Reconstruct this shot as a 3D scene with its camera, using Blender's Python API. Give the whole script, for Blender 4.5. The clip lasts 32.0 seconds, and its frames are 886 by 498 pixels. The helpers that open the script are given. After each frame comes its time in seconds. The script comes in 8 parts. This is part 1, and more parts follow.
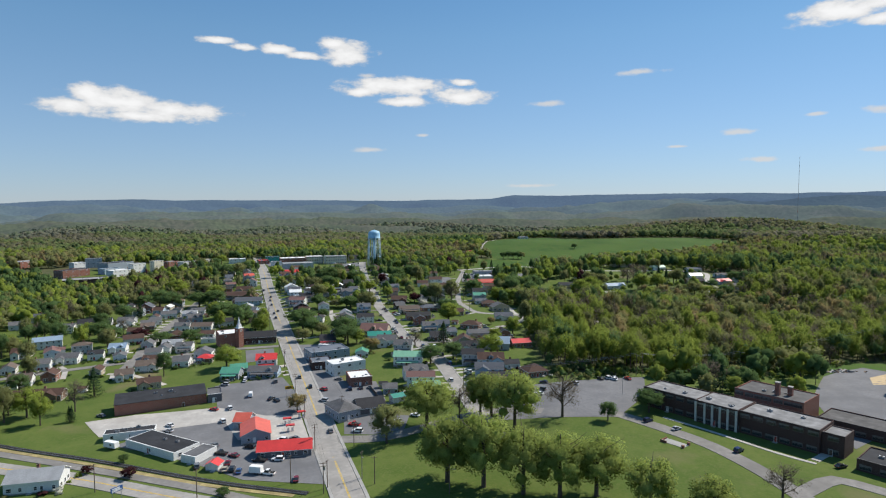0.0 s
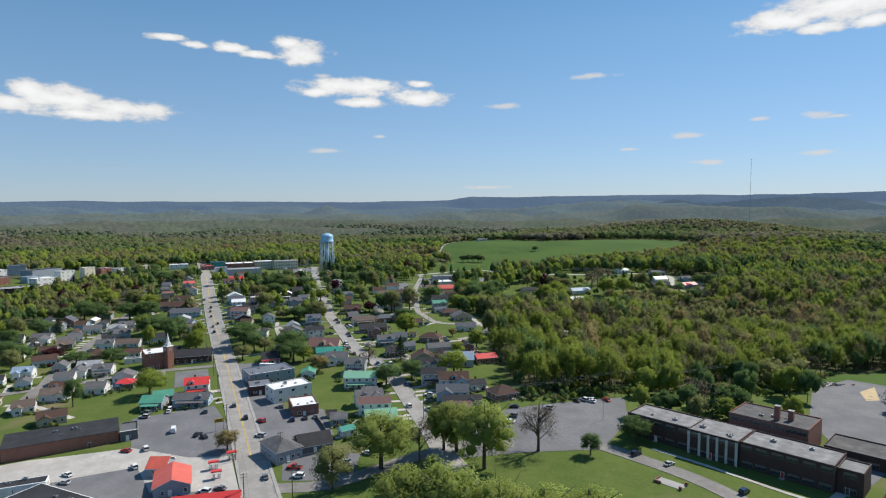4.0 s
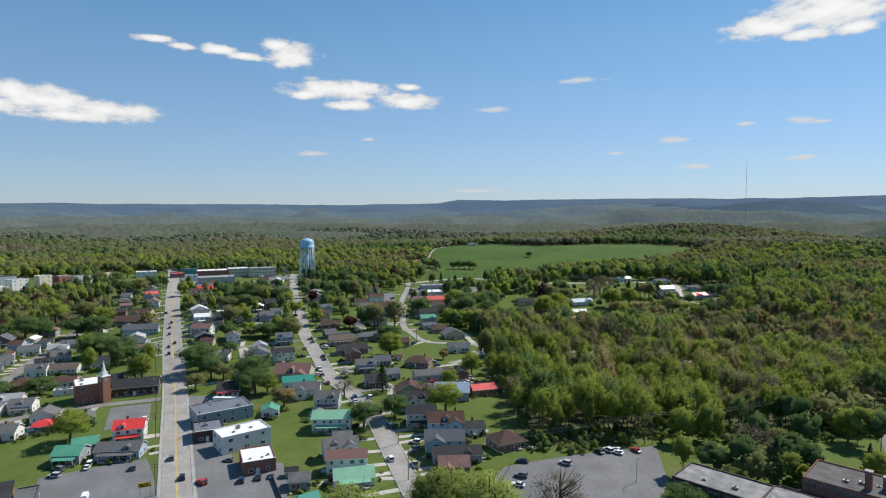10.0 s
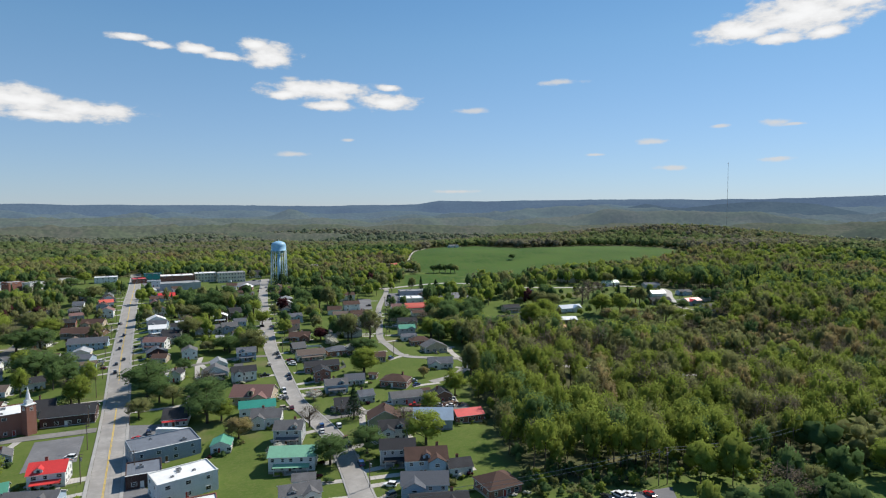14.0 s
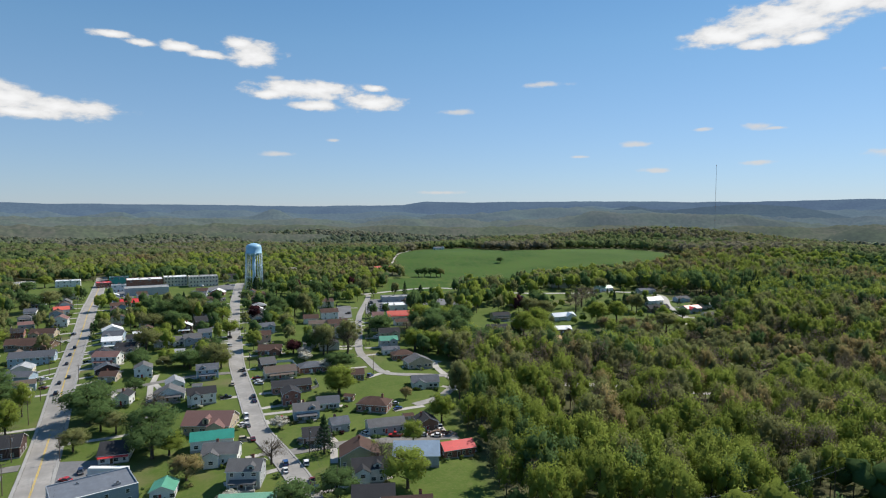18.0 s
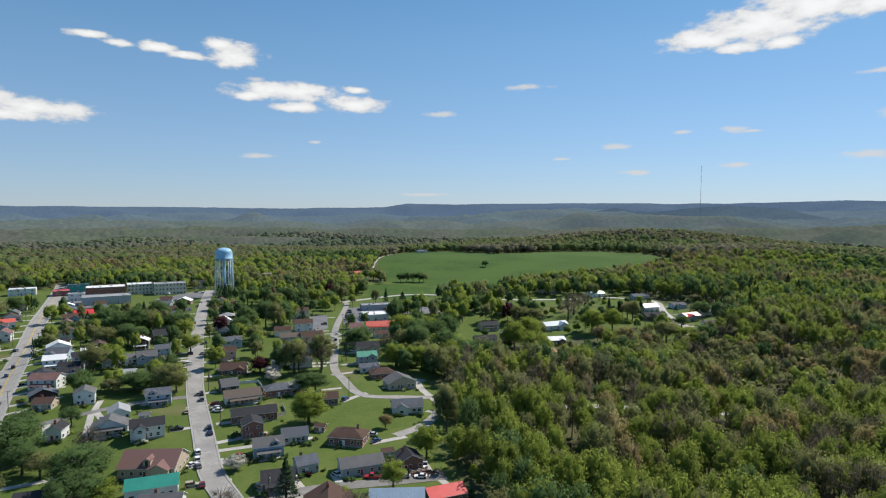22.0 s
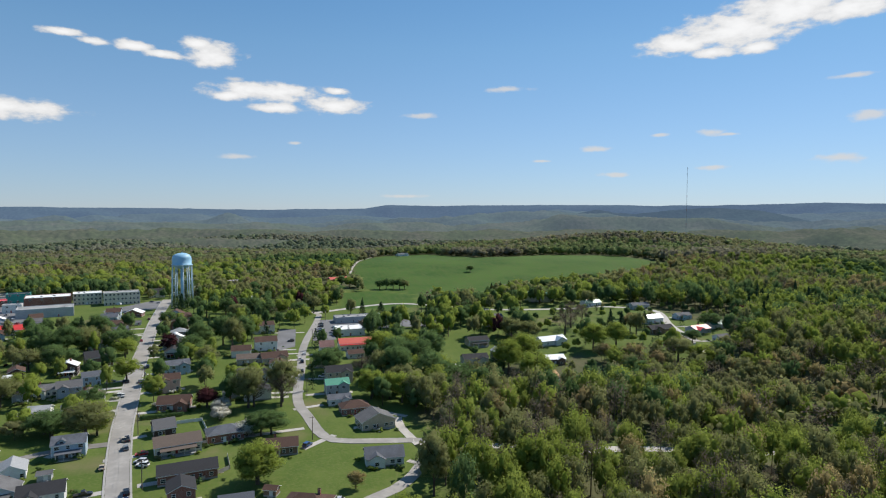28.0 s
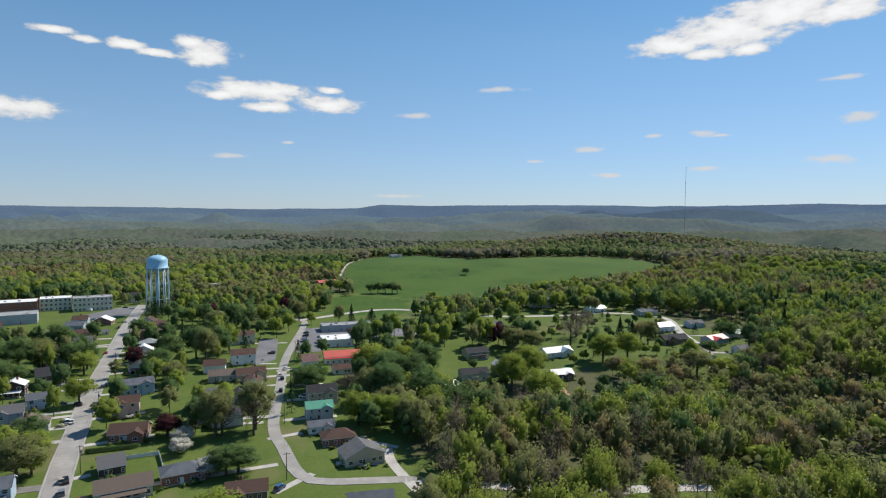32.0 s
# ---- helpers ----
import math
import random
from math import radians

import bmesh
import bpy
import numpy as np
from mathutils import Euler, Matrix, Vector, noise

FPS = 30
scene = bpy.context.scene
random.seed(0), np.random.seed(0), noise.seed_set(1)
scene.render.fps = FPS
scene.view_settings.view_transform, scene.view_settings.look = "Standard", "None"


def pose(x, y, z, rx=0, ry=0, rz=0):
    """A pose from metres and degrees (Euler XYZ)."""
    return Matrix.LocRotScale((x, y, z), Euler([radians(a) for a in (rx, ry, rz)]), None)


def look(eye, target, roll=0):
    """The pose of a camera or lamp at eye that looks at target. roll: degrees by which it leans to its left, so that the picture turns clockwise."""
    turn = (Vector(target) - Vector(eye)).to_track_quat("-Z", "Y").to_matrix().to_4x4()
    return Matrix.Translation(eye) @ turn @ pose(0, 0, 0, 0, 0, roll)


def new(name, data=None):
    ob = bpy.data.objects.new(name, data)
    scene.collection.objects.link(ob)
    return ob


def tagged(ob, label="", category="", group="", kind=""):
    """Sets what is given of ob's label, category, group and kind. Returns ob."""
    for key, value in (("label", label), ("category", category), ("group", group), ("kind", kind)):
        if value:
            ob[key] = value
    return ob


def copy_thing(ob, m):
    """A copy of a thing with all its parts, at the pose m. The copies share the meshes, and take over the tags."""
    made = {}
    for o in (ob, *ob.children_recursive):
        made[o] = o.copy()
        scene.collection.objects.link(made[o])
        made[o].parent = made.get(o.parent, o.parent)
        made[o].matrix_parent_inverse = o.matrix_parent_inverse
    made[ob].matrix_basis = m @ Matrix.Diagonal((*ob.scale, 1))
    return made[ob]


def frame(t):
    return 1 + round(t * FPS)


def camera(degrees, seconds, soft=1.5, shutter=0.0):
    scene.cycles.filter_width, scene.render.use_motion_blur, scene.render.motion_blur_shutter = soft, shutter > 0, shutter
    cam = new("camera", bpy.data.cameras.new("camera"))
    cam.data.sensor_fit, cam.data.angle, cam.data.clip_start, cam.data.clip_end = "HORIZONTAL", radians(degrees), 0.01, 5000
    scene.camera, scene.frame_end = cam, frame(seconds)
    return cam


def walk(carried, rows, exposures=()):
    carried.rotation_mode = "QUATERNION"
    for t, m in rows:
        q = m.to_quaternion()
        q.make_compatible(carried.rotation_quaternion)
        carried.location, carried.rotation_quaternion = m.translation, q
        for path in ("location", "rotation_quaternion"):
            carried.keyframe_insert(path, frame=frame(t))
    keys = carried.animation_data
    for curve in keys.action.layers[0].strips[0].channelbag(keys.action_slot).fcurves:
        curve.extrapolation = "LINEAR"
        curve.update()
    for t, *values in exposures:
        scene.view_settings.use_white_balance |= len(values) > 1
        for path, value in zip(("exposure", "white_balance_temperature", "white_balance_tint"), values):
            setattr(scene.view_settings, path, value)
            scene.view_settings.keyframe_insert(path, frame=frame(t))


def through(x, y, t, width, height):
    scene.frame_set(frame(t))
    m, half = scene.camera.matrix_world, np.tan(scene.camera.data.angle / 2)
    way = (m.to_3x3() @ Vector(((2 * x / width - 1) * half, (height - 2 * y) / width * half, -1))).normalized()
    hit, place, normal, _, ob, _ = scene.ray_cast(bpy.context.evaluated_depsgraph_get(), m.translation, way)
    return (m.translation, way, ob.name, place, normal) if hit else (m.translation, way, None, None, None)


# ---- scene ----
# the camera: seconds, place, turn to the right, tilt and roll in degrees
cam = camera(72.39, 32.0, 1.15)
FLIGHT = [
    (0, 0.00, 0.00, 97.40, 0.000, -4.236, -0.259),
    (0.5, -0.02, 4.84, 97.40, 0.040, -4.219, -0.229),
    (1, -0.01, 9.67, 97.41, 0.039, -4.195, -0.190),
    (1.5, 0.03, 14.49, 97.41, 0.063, -4.190, -0.179),
    (2, 0.09, 19.29, 97.42, 0.053, -4.149, -0.195),
    (2.5, 0.17, 24.08, 97.42, 0.066, -4.145, -0.228),
    (3, 0.29, 28.86, 97.42, 0.060, -4.122, -0.273),
    (3.2, 0.34, 30.76, 97.43, 0.529, -4.120, -0.272),
    (3.4, 0.40, 32.66, 97.43, 2.209, -4.118, -0.271),
    (3.6, 0.46, 34.57, 97.43, 3.401, -4.116, -0.270),
    (3.8, 0.52, 36.47, 97.43, 3.831, -4.115, -0.269),
    (4, 0.58, 38.37, 97.43, 4.017, -4.113, -0.268),
    (4.5, 0.76, 43.11, 97.44, 4.043, -4.084, -0.254),
    (6.5, 1.70, 61.93, 97.45, 4.164, -3.945, -0.170),
    (7, 1.98, 66.61, 97.45, 4.411, -3.930, -0.152),
    (7.5, 2.28, 71.27, 97.46, 4.578, -3.913, -0.168),
    (8, 2.61, 75.92, 97.46, 4.579, -3.926, -0.160),
    (8.5, 2.94, 80.57, 97.47, 4.601, -3.885, -0.173),
    (9, 3.30, 85.20, 97.47, 4.654, -3.889, -0.169),
    (9.5, 3.67, 89.82, 97.47, 4.813, -3.846, -0.102),
    (10, 4.06, 94.43, 97.48, 5.075, -3.821, -0.119),
    (10.5, 4.46, 99.03, 97.48, 5.162, -3.780, -0.118),
    (11, 4.87, 103.62, 97.48, 5.293, -3.782, -0.116),
    (11.5, 5.30, 108.20, 97.49, 5.596, -3.765, -0.102),
    (12, 5.74, 112.78, 97.49, 5.857, -3.763, -0.088),
    (12.5, 6.20, 117.35, 97.49, 6.167, -3.735, -0.096),
    (13, 6.66, 121.91, 97.50, 6.520, -3.738, -0.051),
    (13.5, 7.14, 126.47, 97.50, 6.622, -3.729, -0.122),
    (14, 7.62, 131.02, 97.50, 6.955, -3.735, -0.140),
    (14.5, 8.12, 135.57, 97.51, 7.100, -3.757, -0.136),
    (16.5, 10.19, 153.73, 97.52, 7.329, -3.689, -0.023),
    (17, 10.73, 158.26, 97.52, 7.815, -3.661, 0.114),
    (17.5, 11.27, 162.79, 97.52, 8.082, -3.650, 0.215),
    (18, 11.83, 167.32, 97.53, 8.360, -3.637, 0.190),
    (18.5, 12.38, 171.85, 97.53, 8.699, -3.636, 0.176),
    (19, 12.95, 176.38, 97.53, 8.976, -3.581, 0.156),
    (19.5, 13.52, 180.91, 97.54, 9.051, -3.538, 0.163),
    (20, 14.10, 185.44, 97.54, 9.090, -3.521, 0.167),
    (20.5, 14.68, 189.97, 97.54, 9.129, -3.497, 0.175),
    (21, 15.27, 194.51, 97.54, 9.380, -3.499, 0.165),
    (21.5, 15.86, 199.04, 97.55, 9.676, -3.451, 0.104),
    (22, 16.46, 203.58, 97.55, 9.999, -3.441, 0.106),
    (22.5, 17.07, 208.12, 97.55, 10.298, -3.447, 0.114),
    (23, 17.68, 212.66, 97.55, 10.524, -3.426, 0.144),
    (23.5, 18.30, 217.20, 97.56, 10.741, -3.403, 0.147),
    (24, 18.92, 221.75, 97.56, 10.945, -3.375, 0.121),
    (24.5, 19.55, 226.29, 97.56, 11.120, -3.350, 0.070),
    (25, 20.19, 230.84, 97.56, 11.355, -3.328, 0.051),
    (25.5, 20.83, 235.39, 97.57, 11.453, -3.316, 0.044),
    (27.5, 23.49, 253.61, 97.58, 11.748, -3.263, 0.136),
    (28, 24.18, 258.16, 97.58, 11.830, -3.288, 0.197),
    (28.5, 24.88, 262.72, 97.58, 11.937, -3.287, 0.187),
    (29, 25.59, 267.27, 97.58, 12.004, -3.274, 0.236),
    (29.5, 26.31, 271.82, 97.58, 12.079, -3.275, 0.245),
    (30, 27.05, 276.37, 97.59, 12.148, -3.254, 0.275),
    (30.5, 27.80, 280.91, 97.59, 12.208, -3.277, 0.338),
    (31, 28.57, 285.45, 97.59, 12.317, -3.276, 0.303),
    (31.5, 29.35, 289.98, 97.59, 12.386, -3.265, 0.324),
    (32, 30.16, 294.50, 97.60, 12.445, -3.286, 0.349),
]


def aimed(x, y, z, yaw, pitch, roll):
    a, b = radians(yaw), radians(pitch)
    return look((x, y, z), (x + 100 * math.sin(a) * math.cos(b), y + 100 * math.cos(a) * math.cos(b), z + 100 * math.sin(b)), roll)


walk(cam, [(t, aimed(*row)) for t, *row in FLIGHT])
# END PATH

# ---- light ----
SUN_UP, SUN_SIDE = 47.0, 58.0  # degrees above the horizon, and to the right of the first heading
sun_way = Vector((math.sin(radians(SUN_SIDE)) * math.cos(radians(SUN_UP)), math.cos(radians(SUN_SIDE)) * math.cos(radians(SUN_UP)), math.sin(radians(SUN_UP))))
sun = new("sun", bpy.data.lights.new("sun", "SUN"))
sun.data.energy, sun.data.angle, sun.data.color = 4.6, radians(0.53), (1.0, 0.94, 0.85)
sun.matrix_world = look((0, 0, 900), Vector((0, 0, 900)) - sun_way)
world = bpy.data.worlds.new("sky")
scene.world = world
world.use_nodes = True
wn, wl = world.node_tree.nodes, world.node_tree.links
sky = wn.new("ShaderNodeTexSky")
sky.sky_type, sky.sun_disc, sky.sun_elevation, sky.sun_rotation = "NISHITA", False, radians(SUN_UP), radians(SUN_SIDE)
sky.air_density, sky.dust_density, sky.ozone_density = 1.0, 0.0, 4.0
wl.new(sky.outputs["Color"], wn["Background"].inputs["Color"])
wn["Background"].inputs["Strength"].default_value = 0.09
scene.view_settings.exposure = 0.33

# ---- clouds in the sky ----
LARGE_CLOUDS = [  # heading, height, half width and half depth, in degrees
    (-28.11, 8.43, 3.87, 1.34),
    (-23.46, 8.00, 4.63, 0.89),
    (-29.88, 8.95, 1.77, 0.88),
    (-26.29, 7.42, 3.80, 0.55),
    (-31.20, 7.95, 2.60, 0.75),
    (-20.00, 14.05, 1.90, 0.36),
    (-17.70, 13.62, 1.70, 0.33),
    (-14.90, 13.65, 1.90, 0.46),
    (-12.60, 13.20, 1.90, 0.40),
    (-8.80, 13.50, 2.70, 1.15),
    (-10.00, 14.40, 1.40, 0.66),
    (-4.27, 10.81, 5.22, 0.95),
    (-3.23, 9.46, 2.52, 0.56),
    (1.77, 9.89, 3.05, 0.85),
    (2.03, 11.14, 1.26, 0.35),
    (-7.41, 10.28, 2.33, 0.50),
    (32.58, 14.51, 3.58, 1.00),
    (36.99, 15.12, 5.36, 1.74),
    (41.28, 16.16, 6.34, 1.74),
    (35.52, 13.60, 1.98, 0.58),
    (38.73, 13.62, 1.59, 0.61),
    (45.44, 15.82, 3.26, 1.03),
]
SMALL_CLOUDS = [
    (9.72, 9.13, 1.84, 0.40),
    (17.81, 11.44, 2.18, 0.38),
    (-7.02, 5.03, 1.67, 0.36),
    (25.77, 5.91, 1.37, 0.42),
    (35.48, 7.09, 1.33, 0.44),
    (36.83, 6.86, 1.14, 0.22),
    (27.55, 3.61, 1.25, 0.33),
    (35.67, 4.11, 1.48, 0.31),
    (31.28, 7.02, 0.92, 0.26),
    (44.86, 4.56, 1.88, 0.56),
    (46.58, 7.68, 1.61, 0.59),
    (45.37, 10.74, 1.72, 0.29),
    (-1.77, 6.40, 0.74, 0.26),
    (20.98, 4.92, 1.01, 0.19),
    (8.11, 1.69, 2.34, 0.26),
    (-6.93, 11.70, 1.03, 0.34),
]


def clouds():
    """Fair-weather clouds, as flattened puffs broken up by noise, in the sky's own directions."""
    co = wn.new("ShaderNodeTexCoord")
    sep = wn.new("ShaderNodeSeparateXYZ")
    wl.new(co.outputs["Generated"], sep.inputs[0])

    def calc(kind, a, b=None):
        n = wn.new("ShaderNodeMath")
        n.operation = kind
        for socket, value in zip(n.inputs, (a, b)):
            if value is None:
                continue
            if isinstance(value, (int, float)):
                socket.default_value = value
            else:
                wl.new(value, socket)
        return n.outputs[0]

    az = calc("MULTIPLY", calc("ARCTAN2", sep.outputs[0], sep.outputs[1]), 57.2958)
    el = calc("MULTIPLY", calc("ARCSINE", sep.outputs[2]), 57.2958)
    flat = wn.new("ShaderNodeCombineXYZ")
    wl.new(az, flat.inputs[0])
    wl.new(el, flat.inputs[1])
    wisp = wn.new("ShaderNodeTexNoise")
    stretch = wn.new("ShaderNodeMapping")
    stretch.inputs["Scale"].default_value = (0.5, 1.1, 1)
    wl.new(flat.outputs[0], stretch.inputs[0])
    wl.new(stretch.outputs[0], wisp.inputs["Vector"])
    wisp.inputs["Scale"].default_value, wisp.inputs["Detail"].default_value, wisp.inputs["Roughness"].default_value = 1.1, 7.0, 0.58

    def nearest(puffs):
        body = None
        for a, e, wa, we in puffs:
            off = wn.new("ShaderNodeVectorMath")
            off.operation = "SUBTRACT"
            wl.new(flat.outputs[0], off.inputs[0])
            off.inputs[1].default_value = (a, e, 0)
            size = wn.new("ShaderNodeVectorMath")
            size.operation = "MULTIPLY"
            wl.new(off.outputs[0], size.inputs[0])
            size.inputs[1].default_value = (1 / wa, 1 / we, 0)
            far = wn.new("ShaderNodeVectorMath")
            far.operation = "LENGTH"
            wl.new(size.outputs[0], far.inputs[0])
            body = far.outputs["Value"] if body is None else calc("MINIMUM", body, far.outputs["Value"])
        return body

    def cover(body, lo, hi, ragged):
        # thick in the middle, frayed towards the edge
        thick = calc("ADD", calc("SUBTRACT", 1.12, body), calc("MULTIPLY", calc("SUBTRACT", wisp.outputs["Fac"], 0.5), ragged))
        edge = wn.new("ShaderNodeMapRange")
        edge.interpolation_type = "SMOOTHSTEP"
        edge.inputs[1].default_value, edge.inputs[2].default_value = lo, hi
        wl.new(thick, edge.inputs[0])
        return thick, edge.outputs[0]

    thick, large = cover(nearest(LARGE_CLOUDS), 0.02, 0.6, 1.7)
    _, small = cover(nearest([(a, e, wa * 1.05, we * 0.8) for a, e, wa, we in SMALL_CLOUDS]), 0.05, 0.95, 2.0)
    cloud = calc("MAXIMUM", large, calc("MULTIPLY", small, 0.85))
    tone = wn.new("ShaderNodeMapRange")
    tone.interpolation_type = "SMOOTHSTEP"
    tone.inputs[1].default_value, tone.inputs[2].default_value, tone.inputs[3].default_value, tone.inputs[4].default_value = 0.05, 1.15, 6.0, 8.5
    wl.new(thick, tone.inputs[0])
    white = wn.new("ShaderNodeVectorMath")
    white.operation = "SCALE"
    white.inputs[0].default_value = (1.0, 0.995, 0.99)
    wl.new(tone.outputs[0], white.inputs["Scale"])
    mix = wn.new("ShaderNodeMix")
    mix.data_type = "RGBA"
    wl.new(calc("MULTIPLY", cloud, 0.96), mix.inputs[0])
    tint = wn.new("ShaderNodeMix")
    tint.data_type, tint.blend_type = "RGBA", "MULTIPLY"
    tint.inputs[0].default_value = 1.0
    wl.new(sky.outputs["Color"], tint.inputs[6])
    low = wn.new("ShaderNodeMapRange")
    low.inputs[1].default_value, low.inputs[2].default_value = 0.0, 15.0
    wl.new(el, low.inputs[0])
    air = wn.new("ShaderNodeMix")
    air.data_type = "RGBA"
    air.inputs[6].default_value, air.inputs[7].default_value = (0.56, 0.64, 0.9, 1), (0.83, 0.955, 0.965, 1)
    wl.new(low.outputs[0], air.inputs[0])
    wl.new(air.outputs[2], tint.inputs[7])
    # clear air pales evenly towards the horizon all round
    pale = wn.new("ShaderNodeMapRange")
    pale.interpolation_type = "SMOOTHSTEP"
    pale.inputs[1].default_value, pale.inputs[2].default_value = -2.0, 22.0
    wl.new(el, pale.inputs[0])
    band = wn.new("ShaderNodeMix")
    band.data_type = "RGBA"
    band.inputs[6].default_value, band.inputs[7].default_value = (4.0, 5.4, 6.5, 1), (0.75, 2.65, 5.4, 1)
    wl.new(pale.outputs[0], band.inputs[0])
    even = wn.new("ShaderNodeMix")
    even.data_type = "RGBA"
    even.inputs[0].default_value = 0.32
    wl.new(tint.outputs[2], even.inputs[6])
    wl.new(band.outputs[2], even.inputs[7])
    wl.new(even.outputs[2], mix.inputs[6])
    wl.new(white.outputs[0], mix.inputs[7])
    wl.new(mix.outputs[2], wn["Background"].inputs["Color"])


clouds()

# ---- materials ----
MATS = {}


def noise_node(nt, scale, detail=4.0, rough=0.55, space="Object", stretch=None):
    co = nt.nodes.new("ShaderNodeTexCoord")
    n = nt.nodes.new("ShaderNodeTexNoise")
    n.inputs["Scale"].default_value, n.inputs["Detail"].default_value, n.inputs["Roughness"].default_value = scale, detail, rough
    if stretch:
        mp = nt.nodes.new("ShaderNodeMapping")
        mp.inputs["Scale"].default_value = stretch
        nt.links.new(co.outputs[space], mp.inputs[0])
        nt.links.new(mp.outputs[0], n.inputs["Vector"])
    else:
        nt.links.new(co.outputs[space], n.inputs["Vector"])
    return n.outputs["Fac"]


def mixed(nt, fac, a, b, kind="MIX"):
    m = nt.nodes.new("ShaderNodeMix")
    m.data_type, m.blend_type = "RGBA", kind
    for socket, value in ((m.inputs[0], fac), (m.inputs[6], a), (m.inputs[7], b)):
        if isinstance(value, (int, float)):
            socket.default_value = value
        elif isinstance(value, (tuple, list)):
            socket.default_value = (*value[:3], 1)
        else:
            nt.links.new(value, socket)
    return m.outputs[2]


def ramp(nt, fac, lo, hi):
    r = nt.nodes.new("ShaderNodeMapRange")
    r.inputs[1].default_value, r.inputs[2].default_value = lo, hi
    nt.links.new(fac, r.inputs[0])
    return r.outputs[0]


def shade(c, k):
    return tuple(min(1.0, v * k) for v in c)


def material(name, colour, rough=0.8, metal=0.0, vary=0.18, grain=6.0, patch=0.35, bump=0.25, bump_scale=None, spec=0.3, random_tone=0.0, extra=None):
    """A surface with tone that varies at two scales, worn patches and fine relief."""
    if name in MATS:
        return MATS[name]
    m = bpy.data.materials.new(name)
    MATS[name] = m
    m.use_nodes = True
    nt = m.node_tree
    bsdf = nt.nodes["Principled BSDF"]
    fine = noise_node(nt, grain, 5.0, 0.65)
    broad = noise_node(nt, patch, 3.0, 0.5)
    c = mixed(nt, ramp(nt, fine, 0.3, 0.7), shade(colour, 1 - vary), shade(colour, 1 + vary))
    c = mixed(nt, ramp(nt, broad, 0.35, 0.68), c, shade(colour, 1 - 1.3 * vary))
    if random_tone:
        info = nt.nodes.new("ShaderNodeObjectInfo")
        c = mixed(nt, ramp(nt, info.outputs["Random"], 0, 1), c, shade(colour, 1 - random_tone))
    if extra:
        c = extra(nt, c)
    nt.links.new(c, bsdf.inputs["Base Color"])
    bsdf.inputs["Roughness"].default_value, bsdf.inputs["Metallic"].default_value = rough, metal
    bsdf.inputs["Specular IOR Level"].default_value = spec
    if bump:
        b = nt.nodes.new("ShaderNodeBump")
        b.inputs["Strength"].default_value, b.inputs["Distance"].default_value = bump, 0.05
        nt.links.new(noise_node(nt, bump_scale or grain * 2, 4.0, 0.6), b.inputs["Height"])
        nt.links.new(b.outputs[0], bsdf.inputs["Normal"])
    return m


def banded(axis, size, depth=0.7, width=0.12):
    """Rows of boards, courses or seams: a darker joint at each step along an axis."""

    def extra(nt, c):
        co = nt.nodes.new("ShaderNodeTexCoord")
        sep = nt.nodes.new("ShaderNodeSeparateXYZ")
        nt.links.new(co.outputs["Object"], sep.inputs[0])
        mod = nt.nodes.new("ShaderNodeMath")
        mod.operation = "PINGPONG"
        mod.inputs[1].default_value = size / 2
        nt.links.new(sep.outputs[axis], mod.inputs[0])
        joint = nt.nodes.new("ShaderNodeMath")
        joint.operation = "LESS_THAN"
        joint.inputs[1].default_value = size * width
        nt.links.new(mod.outputs[0], joint.inputs[0])
        return mixed(nt, joint.outputs[0], c, mixed(nt, 1.0, c, (depth,) * 3, "MULTIPLY"))

    return extra


def bricked(colour, mortar):
    def extra(nt, c):
        co = nt.nodes.new("ShaderNodeTexCoord")
        mp = nt.nodes.new("ShaderNodeMapping")
        mp.inputs["Rotation"].default_value = (radians(90), 0, 0)
        nt.links.new(co.outputs["Object"], mp.inputs[0])
        b = nt.nodes.new("ShaderNodeTexBrick")
        b.inputs["Scale"].default_value = 1.0
        b.inputs["Brick Width"].default_value, b.inputs["Row Height"].default_value, b.inputs["Mortar Size"].default_value = 0.22, 0.075, 0.008
        b.inputs["Color1"].default_value, b.inputs["Color2"].default_value, b.inputs["Mortar"].default_value = (*shade(colour, 1.15), 1), (*shade(colour, 0.8), 1), (*mortar, 1)
        nt.links.new(mp.outputs[0], b.inputs["Vector"])
        return mixed(nt, 0.6, c, b.outputs["Color"])

    return extra


WALLS = dict(white=(0.72, 0.72, 0.69), cream=(0.66, 0.6, 0.47), grey=(0.42, 0.43, 0.44), slate=(0.3, 0.34, 0.38), blue=(0.36, 0.46, 0.55), pink=(0.62, 0.42, 0.36), green=(0.32, 0.38, 0.3), tan=(0.5, 0.41, 0.3),
             brown=(0.2, 0.13, 0.09), olive=(0.32, 0.33, 0.2), dark=(0.12, 0.12, 0.13), teal=(0.05, 0.33, 0.27), metal=(0.35, 0.4, 0.46))
ROOFS = dict(gravel=(0.31, 0.305, 0.3), tar=(0.12, 0.115, 0.11), plywood=(0.62, 0.4, 0.2), grey=(0.15, 0.148, 0.15), dark=(0.042, 0.042, 0.046), slate=(0.13, 0.14, 0.16), brown=(0.105, 0.06, 0.045), tan=(0.17, 0.13, 0.105), pink=(0.24, 0.135, 0.12), red=(0.62, 0.05, 0.045), green=(0.09, 0.3, 0.2), teal=(0.03, 0.24, 0.18),
             white=(0.78, 0.78, 0.76), blue=(0.26, 0.34, 0.43), light=(0.4, 0.41, 0.42), coral=(0.6, 0.12, 0.08), mint=(0.2, 0.42, 0.28))


